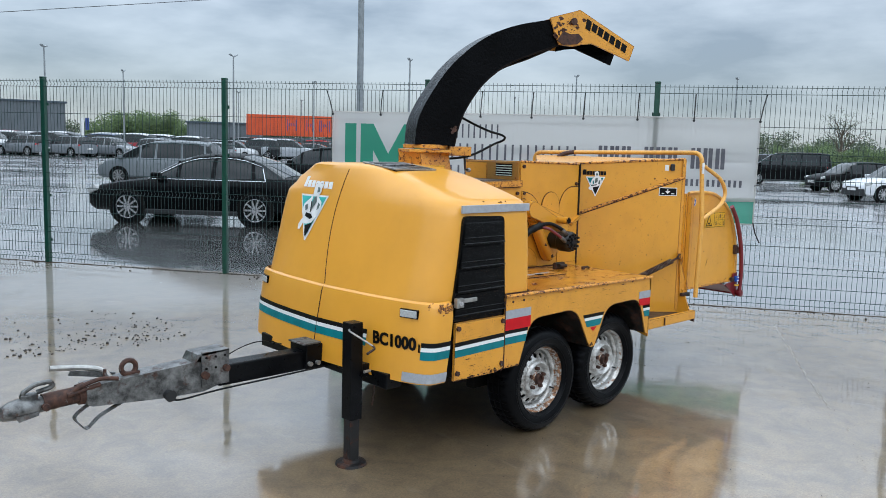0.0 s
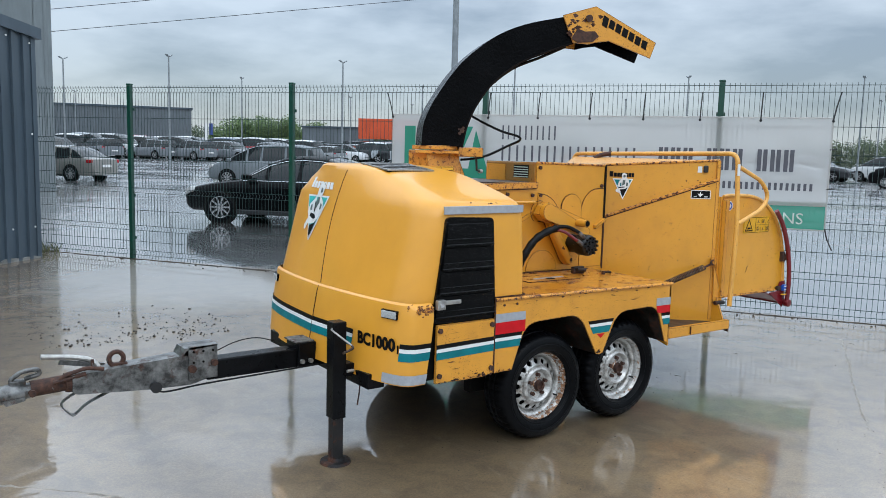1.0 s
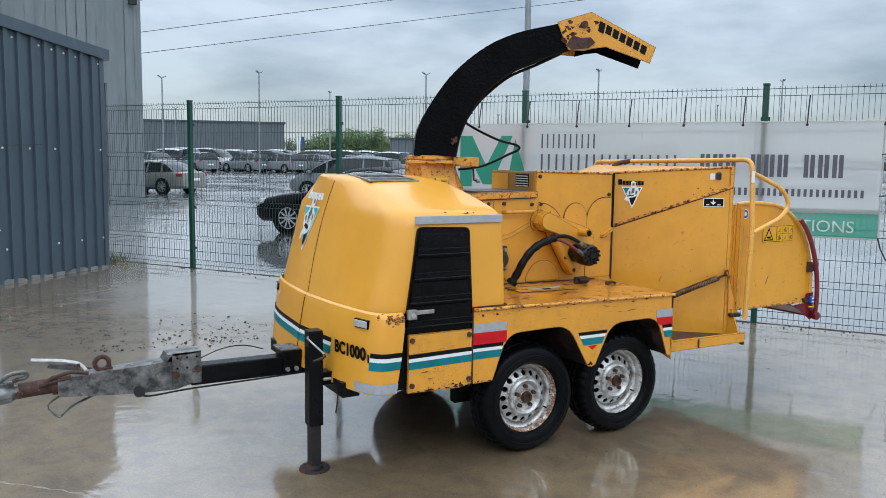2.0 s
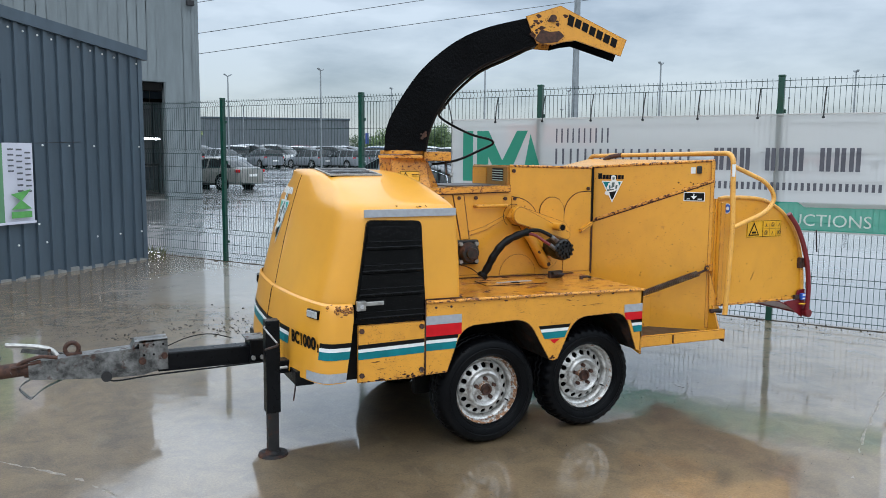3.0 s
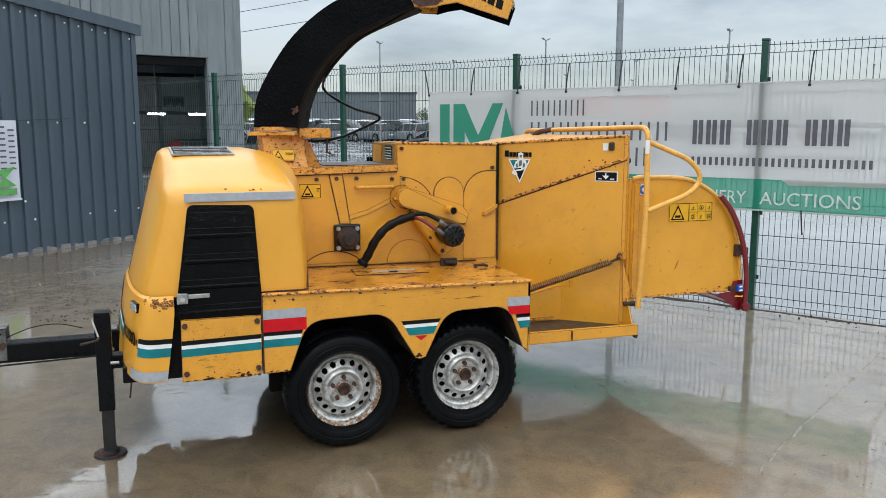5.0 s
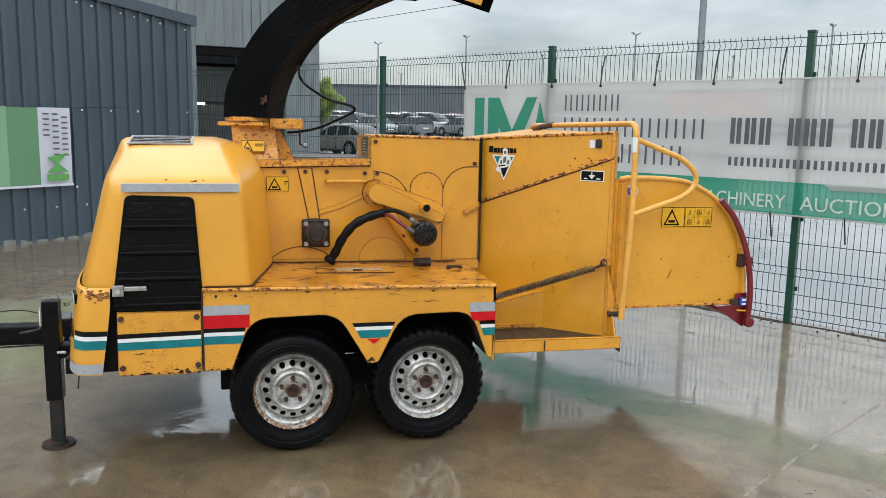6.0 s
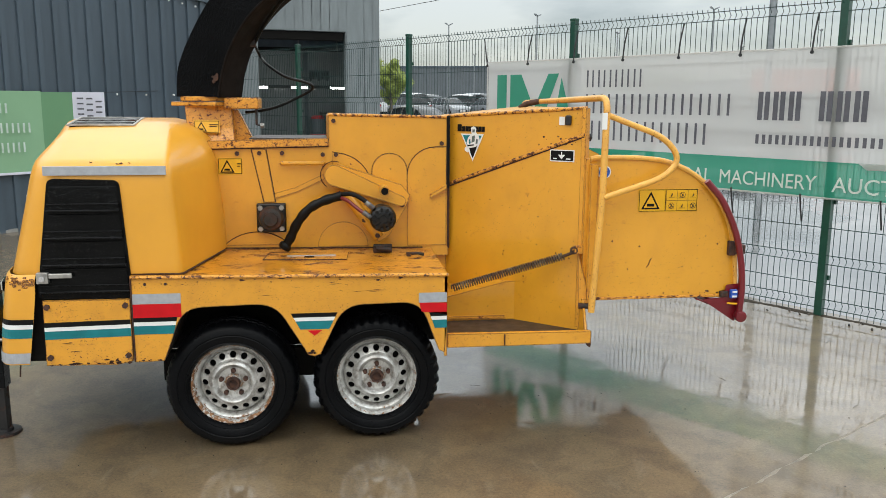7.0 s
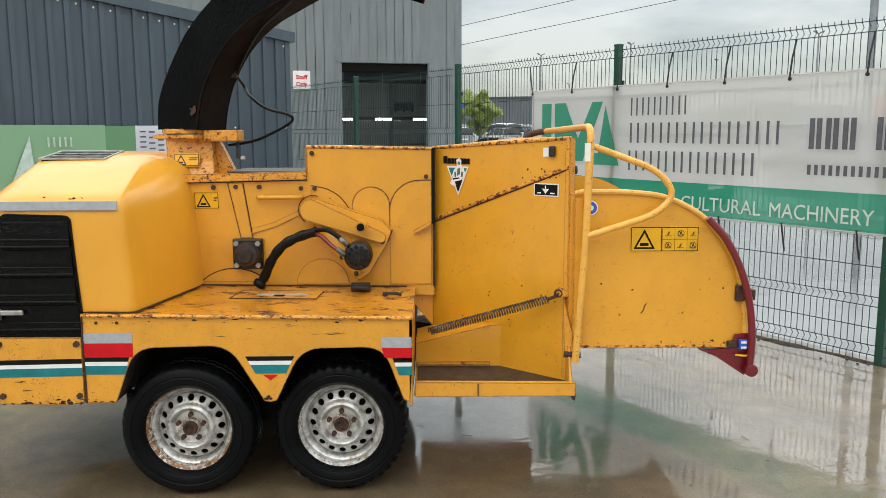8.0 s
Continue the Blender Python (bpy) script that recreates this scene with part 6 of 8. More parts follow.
# red control hoop round the feed table
rl = curve_points([(2.362, 0.140, 1.262), (2.452, 0.138, 1.160), (2.527, 0.136, 1.012), (2.570, 0.135, 0.860), (2.588, 0.135, 0.70), (2.582, 0.138, 0.552)], 5)
hoop = part("control_hoop", tube(rl, 0.0165, 12), m_red, chipper, "dark red control hoop round the feed table", smooth=True)
part("control_hoop_foot", cyl((2.590, 0.118, 0.553), (2.590, 0.158, 0.553), 0.030, 0.030, 18, 0.006), m_red, hoop, smooth=True)
part("control_hoop_cross", tube([(2.592, 0.14, 0.556), (2.592, 1.72, 0.556)], 0.020, 12), m_red, hoop)
part("control_hoop_plate", prism([(2.39, 0.640), (2.50, 0.648), (2.520, 0.715), (2.585, 0.722), (2.60, 0.545), (2.57, 0.520)], "y", 0.166, 0.174, 0.002), m_red, hoop)
part("control_hoop_plate", prism([(2.30, 0.640), (2.57, 0.645), (2.59, 0.550), (2.56, 0.545)], "y", 1.63, 1.642), m_red, hoop)
part("control_hoop_pan", loft([[(2.36, 0.175, 0.640), (2.36, 1.63, 0.640), (2.585, 1.63, 0.546), (2.585, 0.175, 0.546)], [(2.36, 0.175, 0.648), (2.36, 1.63, 0.648), (2.585, 1.63, 0.554), (2.585, 0.175, 0.554)]]), m_red, hoop)
part("control_hoop_far", tube([(x, 1.716, z) for x, y, z in rl], 0.0165, 12), m_red, hoop)
part("hoop_clamp", box(2.54, 2.60, 0.145, 0.180, 0.88, 0.93, 0.006), m_rust, hoop)

part("closing_strip", box(1.742, 1.772, 0.186, 0.250, 0.62, 1.372, 0.003), m_rusty, wing)

# grab rails of the hopper
rail = part("grab_rail", tube(filleted([(1.762, 0.075, 0.615), (1.800, 0.085, 1.19), (1.822, 0.130, 1.672), (1.760, 1.655, 1.645), (1.740, 1.67, 1.20)], 0.07, 8), 0.0168, 12), m_rail, chipper, "bent yellow tube grab rail", smooth=True)
part("rail_loop", tube(filleted([(1.823, 0.130, 1.590), (2.12, 0.120, 1.480), (2.205, 0.115, 1.375), (2.120, 0.105, 1.285), (1.805, 0.080, 1.190)], [0, 0.08, 0.12, 0.08, 0], 8), 0.0148, 12), m_rail, rail, smooth=True)
part("rail_tag", box(1.79, 1.815, 0.098, 0.104, 1.52, 1.60), m_white, rail)
part("rail_stay", tube(filleted([(1.78, 1.25, 1.655), (1.70, 1.30, 1.64), (1.66, 1.32, 1.61)], 0.04), 0.018, 10), m_rust, rail)

# drawbar, coupling and jack
drawbar = part("drawbar", box(-1.72, -0.85, 0.74, 0.84, 0.43, 0.535, 0.008), m_beam, chipper, "black box-section drawbar with galvanised coupling")
part("drawbar_plate", box(-1.215, -1.11, 0.715, 0.875, 0.435, 0.570, 0.005), m_beam, drawbar)
part("plate_cap", box(-1.235, -1.12, 0.715, 0.865, 0.571, 0.580, 0.003), m_galv, drawbar)
for x, z in ((-1.20, 0.47), (-1.15, 0.47)):
    part("bolt", cyl((x, 0.69, z), (x, 0.71, z), 0.013, 0.013, 6), m_steel, drawbar)
part("cross_beam", box(-1.08, -0.98, 0.20, 1.40, 0.42, 0.50, 0.006), m_beam, drawbar)
head = part("coupling_housing", prism([(-1.66, 0.545), (-1.66, 0.455), (-1.80, 0.420), (-2.00, 0.425), (-2.34, 0.452), (-2.36, 0.465), (-2.36, 0.545), (-1.85, 0.575)], "y", 0.745, 0.850, 0.006), m_galv, drawbar, "galvanised overrun coupling, stained and scratched")
part("bracket", box(-1.815, -1.665, 0.736, 0.744, 0.445, 0.618, 0.002), m_galv, head, "drilled galvanised bracket plate")
part("bracket_far", box(-1.815, -1.665, 0.852, 0.860, 0.445, 0.612), m_galv, head)
part("bracket_top", prism([(-1.855, 0.575), (-1.835, 0.612), (-1.665, 0.620), (-1.665, 0.611), (-1.825, 0.602), (-1.846, 0.570)], "y", 0.736, 0.860), m_galv, head)
for x in (-1.79, -1.74, -1.69):
    for z in (0.535, 0.590):
        part("bolt_hole", cyl((x, 0.732, z), (x, 0.738, z), 0.006, 0.006, 10), m_dark, head)
part("pivot_bolt", cyl((-1.80, 0.715, 0.505), (-1.80, 0.740, 0.505), 0.020, 0.020, 8), m_rust, head)
part("pivot_bolt", cyl((-1.685, 0.718, 0.525), (-1.685, 0.740, 0.525), 0.018, 0.018, 8), m_rust, head)
part("cable_boss", cyl((-1.985, 0.71, 0.440), (-1.985, 0.748, 0.440), 0.028, 0.024, 16), m_zip, head)
part("housing_tab", prism([(-1.90, 0.43), (-1.84, 0.43), (-1.86, 0.45), (-1.93, 0.45)], "y", 0.738, 0.75), m_galv, head)
part("shaft", cyl((-2.34, 0.80, 0.506), (-2.53, 0.805, 0.494), 0.038, 0.038, 24), m_rust, head, "rust-brown coupling shaft", smooth=True)
part("shaft_collar", cyl((-2.352, 0.80, 0.505), (-2.385, 0.80, 0.503), 0.050, 0.046, 20), m_rust, head)
part("ball_coupling", loft([[(-2.505 - k[0], 0.805 + k[1] * math.cos(a), 0.488 + k[3] + k[2] * math.sin(a)) for a in [j * math.tau / 14 for j in range(14)]] for k in ((0.0, 0.034, 0.034, 0.004), (0.04, 0.034, 0.036, 0.0), (0.055, 0.048, 0.040, -0.002), (0.11, 0.052, 0.046, -0.004), (0.16, 0.048, 0.040, -0.008), (0.19, 0.036, 0.030, -0.014), (0.20, 0.018, 0.014, -0.018))]), m_galv, head, "scratched steel ball coupling", smooth=True)
part("coupling_pin", cyl((-2.53, 0.745, 0.485), (-2.53, 0.77, 0.485), 0.016, 0.016, 10), m_rust, head)
part("coupling_skirt", prism([(-2.56, 0.455), (-2.64, 0.440), (-2.655, 0.465), (-2.56, 0.47)], "y", 0.755, 0.765), m_galv, head)
part("coupling_handle", tube(filleted([(-2.60, 0.805, 0.525), (-2.615, 0.80, 0.550), (-2.565, 0.79, 0.585), (-2.50, 0.78, 0.592), (-2.49, 0.785, 0.565), (-2.555, 0.795, 0.548)], 0.02), 0.011, 10), m_galv, head, smooth=True)
part("handle_base", box(-2.62, -2.55, 0.785, 0.825, 0.515, 0.545, 0.006), m_galv, head)
part("brake_lever", tube(filleted([(-2.20, 0.83, 0.52), (-2.25, 0.86, 0.585), (-2.33, 0.875, 0.603), (-2.47, 0.89, 0.618)], 0.03), 0.013, 10), m_steel, head, "bare metal brake lever", smooth=True)
part("brake_arm", prism([(-2.40, 0.580), (-2.39, 0.600), (-2.19, 0.560), (-2.19, 0.535)], "y", 0.855, 0.867), m_galv, head)
part("linkage", tube(filleted([(-2.42, 0.765, 0.525), (-2.39, 0.752, 0.552), (-2.30, 0.748, 0.575), (-2.22, 0.748, 0.560)], 0.02), 0.010, 8), m_rust, head)
part("linkage", tube([(-2.44, 0.76, 0.520), (-2.30, 0.75, 0.548)], 0.011, 8), m_rust, head)
part("linkage_pin", cyl((-2.26, 0.80, 0.54), (-2.26, 0.80, 0.60), 0.008, 0.008, 8), m_rust, head)
ringb = [(-2.150 + 0.034 * math.cos(k * math.tau / 20), 0.80, 0.590 + 0.034 * math.sin(k * math.tau / 20)) for k in range(21)]
part("towing_ring", tube(ringb, 0.012, 8), m_rust, head, "rusty ring on the coupling", smooth=True)
part("ring_base", box(-2.18, -2.10, 0.785, 0.815, 0.545, 0.570, 0.004), m_rust, head)
strap = [(-2.33, 0.78, 0.46), (-2.395, 0.78, 0.425), (-2.415, 0.78, 0.400), (-2.36, 0.78, 0.335), (-2.30, 0.78, 0.390), (-2.17, 0.78, 0.445)]
bm = bmesh.new()
sl = filleted(strap, 0.025, 4)
rr = [[bm.verts.new((p.x + dx, p.y + dy, p.z + dz)) for dx, dy, dz in ((0, -0.018, 0), (0, 0.018, 0), (0.005, 0.018, 0.005), (0.005, -0.018, 0.005))] for p in sl]
for a, b in zip(rr, rr[1:]):
    for k in range(4):
        bm.faces.new((a[k], a[(k + 1) % 4], b[(k + 1) % 4], b[k]))
part("safety_strap", bm, m_galv, head)
part("brake_cable", tube(curve_points([(-1.985, 0.72, 0.425), (-1.93, 0.715, 0.412), (-1.75, 0.71, 0.425), (-1.45, 0.70, 0.435), (-1.15, 0.69, 0.445), (-1.02, 0.68, 0.455)], 5), 0.0048, 8), m_hose, drawbar, "black brake cable", smooth=True)
part("light_cable", tube(curve_points([(-1.70, 0.80, 0.545), (-1.55, 0.80, 0.60), (-1.42, 0.82, 0.605), (-1.30, 0.83, 0.57)], 5), 0.003, 6), m_hose, drawbar, smooth=True)
JX, JY = -1.168, 0.372
jack = part("jack_leg", box(JX - 0.038, JX + 0.038, JY - 0.038, JY + 0.038, 0.245, 0.755, 0.004), m_beam, chipper, "black square jack leg on a rusty round foot")
part("inner_tube", box(JX - 0.029, JX + 0.029, JY - 0.029, JY + 0.029, 0.02, 0.25, 0.003), m_foot, jack)
part("jack_foot", cyl((JX, JY, 0.001), (JX, JY, 0.014), 0.082, 0.078, 28), m_foot, jack)
part("foot_collar", cyl((JX, JY, 0.012), (JX, JY, 0.030), 0.045, 0.04, 20), m_foot, jack)
part("jack_bracket", box(JX + 0.03, -1.00, JY - 0.03, JY + 0.05, 0.46, 0.53, 0.005), m_beam, jack)
crank = part("crank_wire", tube(filleted([(-1.200, 0.350, 0.726), (-1.215, 0.345, 0.720), (-1.178, 0.192, 0.664)], 0.008), 0.0052, 8), m_steel, jack)
part("crank_grip", tube(filleted([(-1.178, 0.192, 0.664), (-1.180, 0.176, 0.655), (-1.256, 0.140, 0.648)], 0.012), 0.0062, 8), m_iron, crank)
part("locking_pin", cyl((JX + 0.03, JY - 0.06, 0.50), (JX + 0.07, JY - 0.06, 0.50), 0.008), m_steel, jack)
part("chain", tube(curve_points([(JX + 0.10, JY - 0.03, 0.47), (JX + 0.12, JY - 0.035, 0.40), (JX + 0.11, JY - 0.03, 0.30)], 4), 0.004, 6), m_iron, jack)

# ---- banner on the fence ----


def cloth(w, h, wave, nx=40, ny=8, seed=1.0, x0=0.0, z0=0.0):
    """A hanging sheet with soft waves: x along, z up, facing -y."""
    bm = bmesh.new()
    g = [[bm.verts.new((x0 + w * i / nx, wave * noise.noise(Vector(((x0 + w * i / nx) * 0.9 + seed, (z0 + h * j / ny) * 0.7, seed))), z0 + h * j / ny)) for j in range(ny + 1)] for i in range(nx + 1)]
    for i in range(nx):
        for j in range(ny):
            bm.faces.new((g[i][j], g[i + 1][j], g[i + 1][j + 1], g[i][j + 1]))
    return bm


def bars(words, x0, x1, z0, z1, fill, mat, parent, m, name="print_bar", y=-0.012, split=0.0):
    """One plain bar for each character of a line that is not spelt out; words: their lengths."""
    total = sum(words) + 0.9 * (len(words) - 1)
    step = (x1 - x0) / total
    x = x0
    for n in words:
        for k in range(n):
            for c in (0.5 - split, 0.5 + split) if split else (0.5,):
                part(name, moved(box(x + step * (c - fill / 2), x + step * (c + fill / 2), y - 0.001, y, z0, z1), m), mat, parent)
            x += step
        x += 0.9 * step


BX0, BX1, BZ0, BZ1 = 4.06, 8.90, 0.93, 2.065
bm_pose = fence_pose(0, 0, 0.047)
banner = thing("advertising_banner", "white and green mesh banner tied to the fence", "banner")
part("banner_cloth", moved(cloth(BX1 - BX0, BZ1 - BZ0 - 0.28, 0.010, x0=BX0, z0=BZ0 + 0.28), bm_pose), m_banner, banner, "greyish white mesh cloth", smooth=True)
part("green_strip", moved(cloth(BX1 - BX0, 0.28, 0.010, x0=BX0, z0=BZ0, ny=3), bm_pose), m_bgreen, banner, "green printed lower strip", smooth=True)
part("step_print", moved(prism([(8.04, 1.21), (8.10, 1.165), (8.895, 1.175), (8.895, 1.215)], "y", -0.019, -0.017), bm_pose), m_banner, banner)
hem = [(BX0, -0.012, BZ1), (BX1, -0.012, BZ1), (BX1, -0.012, BZ0), (BX0, -0.012, BZ0), (BX0, -0.012, BZ1)]
for a, b in zip(hem, hem[1:]):
    part("hem", moved(tube([a, b], 0.008, 6), bm_pose), m_banner, banner)
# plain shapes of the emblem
for pts in ([(4.22, 1.33), (4.36, 1.33), (4.36, 1.93), (4.22, 1.93)], [(4.415, 1.33), (4.573, 1.33), (4.573, 1.62), (4.72, 1.36), (4.83, 1.36), (5.09, 1.93), (4.95, 1.93), (4.76, 1.58), (4.573, 1.93), (4.415, 1.93)],
            [(5.125, 1.89), (5.31, 1.33), (4.93, 1.33), (4.96, 1.44), (5.04, 1.44)]):
    part("emblem_shape", moved(prism(pts, "y", -0.019, -0.017), bm_pose), m_blogo, banner)
bars((5,), 5.42, 6.10, 1.79, 1.95, 0.13, m_bgrey, banner, bm_pose, y=-0.018, split=0.24)
bars((9,), 5.41, 7.00, 1.545, 1.725, 0.13, m_bgrey, banner, bm_pose, y=-0.018, split=0.24)
bars((8,), 5.40, 6.79, 1.295, 1.475, 0.13, m_bgrey, banner, bm_pose, y=-0.018, split=0.24)
bars((3, 3, 3), 7.20, 8.58, 1.515, 1.74, 0.32, m_bgrey, banner, bm_pose, y=-0.018, split=0.22)
bars((28,), 7.20, 8.77, 1.325, 1.40, 0.50, m_bgrey, banner, bm_pose, y=-0.018)
for word, x0, x1 in (("CULTURAL", 6.06, 6.84), ("MACHINERY", 6.92, 7.74), ("AUCTIONS", 7.86, 8.69)):
    lettering("strip_lettering", word, m_bpale, banner, bm_pose @ Matrix.Translation((x0, -0.020, 0.985)) @ pose(0, 0, 0, 90), 0.165, 0.0008, width=x1 - x0)
for k, x in enumerate((4.06, 4.66, 5.27, 5.86, 6.45, 7.03, 7.62, 8.22, 8.90)):
    lean = -0.10 if k == 0 else 0.06 if k == 8 else 0.008
    part("tie", moved(tube([(x, -0.02, BZ1 - 0.02), (x + lean * 0.4, -0.005, BZ1 + 0.12), (x + lean, 0.03, BZ1 + 0.26)], 0.007, 6), bm_pose), m_zip, banner, "black bungee tie")
    part("eyelet", moved(cyl((x, -0.024, BZ1 - 0.03), (x, -0.014, BZ1 - 0.03), 0.014, 0.014, 12), bm_pose), m_zip, banner)
    if k not in (1, 3):
        part("tie", moved(tube([(x, -0.02, BZ0 + 0.02), (x + lean * 0.5, 0.0, BZ0 - 0.09), (x + lean * 1.4, 0.02, BZ0 - 0.20)], 0.007, 6), bm_pose), m_zip, banner, "black bungee tie")
for z in (1.35, 1.75):
    part("tie", moved(tube([(BX1 - 0.01, -0.02, z), (BX1 + 0.05, 0.02, z + 0.005)], 0.007, 6), bm_pose), m_zip, banner)

# ---- dark shed ----
SC = Vector((-1.12, 9.25, 0))
SW = Vector((-0.734, -0.679, 0)).normalized()
SN = Vector((-SW.y, SW.x, 0))
if SN.y > 0:
    SN = -SN
# x runs from the corner along the wall, y into the shed
shed_pose = Matrix(((SW.x, -SN.x, 0, SC.x), (SW.y, -SN.y, 0, SC.y), (0, 0, 1, 0), (0, 0, 0, 1)))
SLOPE = 0.105


def clad_wall(length, height, slope, pitch, depth, thick, flat=0.55, holes=()):
    """Ribbed sheet wall, x along, outside towards -y, top rising with x. holes: (x0, x1, top)."""
    bm = bmesh.new()
    xs = []
    n = int(length / pitch)
    for k in range(n + 1):
        x = k * pitch
        rise = (1 - flat) * 0.16
        xs += [(x, 0.0), (x + pitch * flat, 0.0), (x + pitch * (flat + rise), -depth), (x + pitch * (1 - rise), -depth)]
    xs = [(x, y) for x, y in xs if x <= length] + [(length, 0.0)]
    for (xa, ya), (xb, yb) in zip(xs, xs[1:]):
        if xb - xa < 1e-5:
            continue
        z0a = z0b = 0.0
        for h0, h1, top in holes:
            if xa >= h0 - 1e-6 and xb <= h1 + 1e-6:
                z0a = z0b = top
        q = [(xa, ya, z0a), (xb, yb, z0b), (xb, yb, height + slope * xb), (xa, ya, height + slope * xa)]
        bm.faces.new([bm.verts.new(p) for p in q])
    bmesh.ops.remove_doubles(bm, verts=bm.verts, dist=1e-4)
    bmesh.ops.solidify(bm, geom=bm.faces[:], thickness=-thick)
    return bm


shed = thing("metal_shed", "dark grey ribbed metal shed with screws and flashing", "shed", kind="structure")
part("front_wall", moved(clad_wall(9.0, 3.02, SLOPE, 0.217, 0.034, 0.02, 0.80), shed_pose), m_shed, shed)
part("end_wall", moved(box(-0.02, 0.0, 0.0, 6.0, 0.0, 3.03), shed_pose), m_shed, shed)
part("corner_flashing", moved(box(-0.035, 0.05, -0.036, 0.06, 0.0, 3.03, 0.003), shed_pose), m_shed, shed)
part("eave_flashing", moved(loft([[(-0.10, -0.09, 3.01), (-0.10, 0.10, 3.01), (-0.10, 0.10, 3.16), (-0.10, -0.09, 3.16)], [(9.0, -0.09, 3.01 + SLOPE * 9.1), (9.0, 0.10, 3.01 + SLOPE * 9.1), (9.0, 0.10, 3.16 + SLOPE * 9.1), (9.0, -0.09, 3.16 + SLOPE * 9.1)]]), shed_pose), m_shed, shed)
part("roof", moved(loft([[(-0.10, 0.0, 3.13), (-0.10, 6.0, 3.13), (-0.10, 6.0, 3.16), (-0.10, 0.0, 3.16)], [(9.0, 0.0, 3.13 + SLOPE * 9.1), (9.0, 6.0, 3.13 + SLOPE * 9.1), (9.0, 6.0, 3.16 + SLOPE * 9.1), (9.0, 0.0, 3.16 + SLOPE * 9.1)]]), shed_pose), m_shed, shed)
screw = None
for k in range(38):
    for z, keep in ((0.44, k % 2 == 0), (1.72, k % 2 == 0), (2.94, True)):
        if not keep or (k * 7 + int(z * 10)) % 5 == 1:
            continue
        x = 0.217 * (k + 0.32)
        zz = z if z < 2.5 else z + SLOPE * x
        if screw is None:
            bm = bmesh.new()
            bmesh.ops.create_uvsphere(bm, u_segments=8, v_segments=5, radius=0.015)
            screw = part("screw", bm, m_white, shed, "pale screw cap")
            ob = screw
        else:
            ob = new("screw", screw.data)
            ob.parent = shed
        ob.matrix_basis = shed_pose @ Matrix.Translation((x, -0.022, zz))
rng = random.Random(3)
for k in range(24):
    x = 0.38 * k
    h = rng.uniform(0.03, 0.075)
    bm = prism([(x, 0.0), (x + 0.40, 0.0), (x + 0.38, h * 0.6), (x + 0.30, h), (x + 0.12, h * 0.95), (x + 0.02, h * 0.55)], "y", -0.05, 0.02, 0.014, 3)
    part("cement_fillet", moved(bm, shed_pose), m_plinth, shed, "rough cement fillet at the wall's foot")

# banner on the shed
sb = thing("wall_banner", "green and pale cloth banner hung on the dark shed wall", "banner")
sbp = shed_pose @ Matrix.Translation((0, -0.085, 0))


def sheet(x0, x1, z0, z1, seed):
    bm = cloth(x1 - x0, z1 - z0, 0.022, 24, 8, seed, x0, z0)
    return moved(bm, sbp)


part("pale_panel", sheet(2.03, 2.46, 0.735, 1.745, 2.0), m_lilac, sb, "pale lilac end panel", smooth=True)
part("mid_green_panel", sheet(2.46, 2.86, 0.735, 1.740, 2.0), m_sgreen2, sb, "darker green panel", smooth=True)
part("pale_green_panel", sheet(2.86, 5.6, 0.735, 1.750, 2.0), m_sgreen, sb, "pale green main panel", smooth=True)
for x0, x1 in ((2.03, 2.46), (2.46, 2.86), (2.86, 5.6)):
    part("hem", moved(box(x0, x1, -0.030, -0.022, 0.722, 0.752, 0.003), sbp), m_lilac, sb)
part("cord", moved(tube([(2.03, 0, 1.745), (1.2, 0.03, 1.775)], 0.004, 6), sbp), m_zip, sb)
part("eyelet", moved(cyl((1.98, -0.02, 0.70), (1.98, -0.01, 0.70), 0.014), sbp), m_white, sb)
flip = sbp @ Matrix.Translation((0, -0.035, 0))
for k, (n, z0, z1, x) in enumerate(((5, 1.36, 1.70, 0), (9, 1.03, 1.70, 0), (8, 1.10, 1.66, 0))):
    xa = 2.42 - 0.125 * k
    st = (z1 - z0) / n
    for j in range(n):
        part("print_bar", moved(box(xa - 0.085, xa, -0.001, 0.0, z0 + st * (j + 0.33), z0 + st * (j + 0.62)), flip), m_bgrey, sb)
for pts in ([(2.10, 0.80), (2.40, 0.80), (2.40, 0.88), (2.10, 0.88)], [(2.10, 0.91), (2.40, 0.91), (2.26, 1.02), (2.40, 1.10), (2.10, 1.16), (2.24, 1.02)]):
    part("emblem_shape", moved(prism(pts, "y", -0.003, -0.001), flip), m_lgreen, sb)
for n, xa, xb, z0, z1 in ((5, 3.28, 3.62, 1.48, 1.60), (9, 3.02, 3.62, 1.24, 1.36), (8, 3.10, 3.62, 1.00, 1.12)):
    st = (xb - xa) / n
    for j in range(n):
        part("print_bar", moved(box(xa + st * (j + 0.3), xa + st * (j + 0.62), -0.003, -0.001, z0, z1), flip), m_bpale, sb)
part("emblem_shape", moved(prism([(3.75, 1.0), (4.05, 1.0), (3.80, 1.62)], "y", -0.003, -0.001), flip), m_bpale, sb)

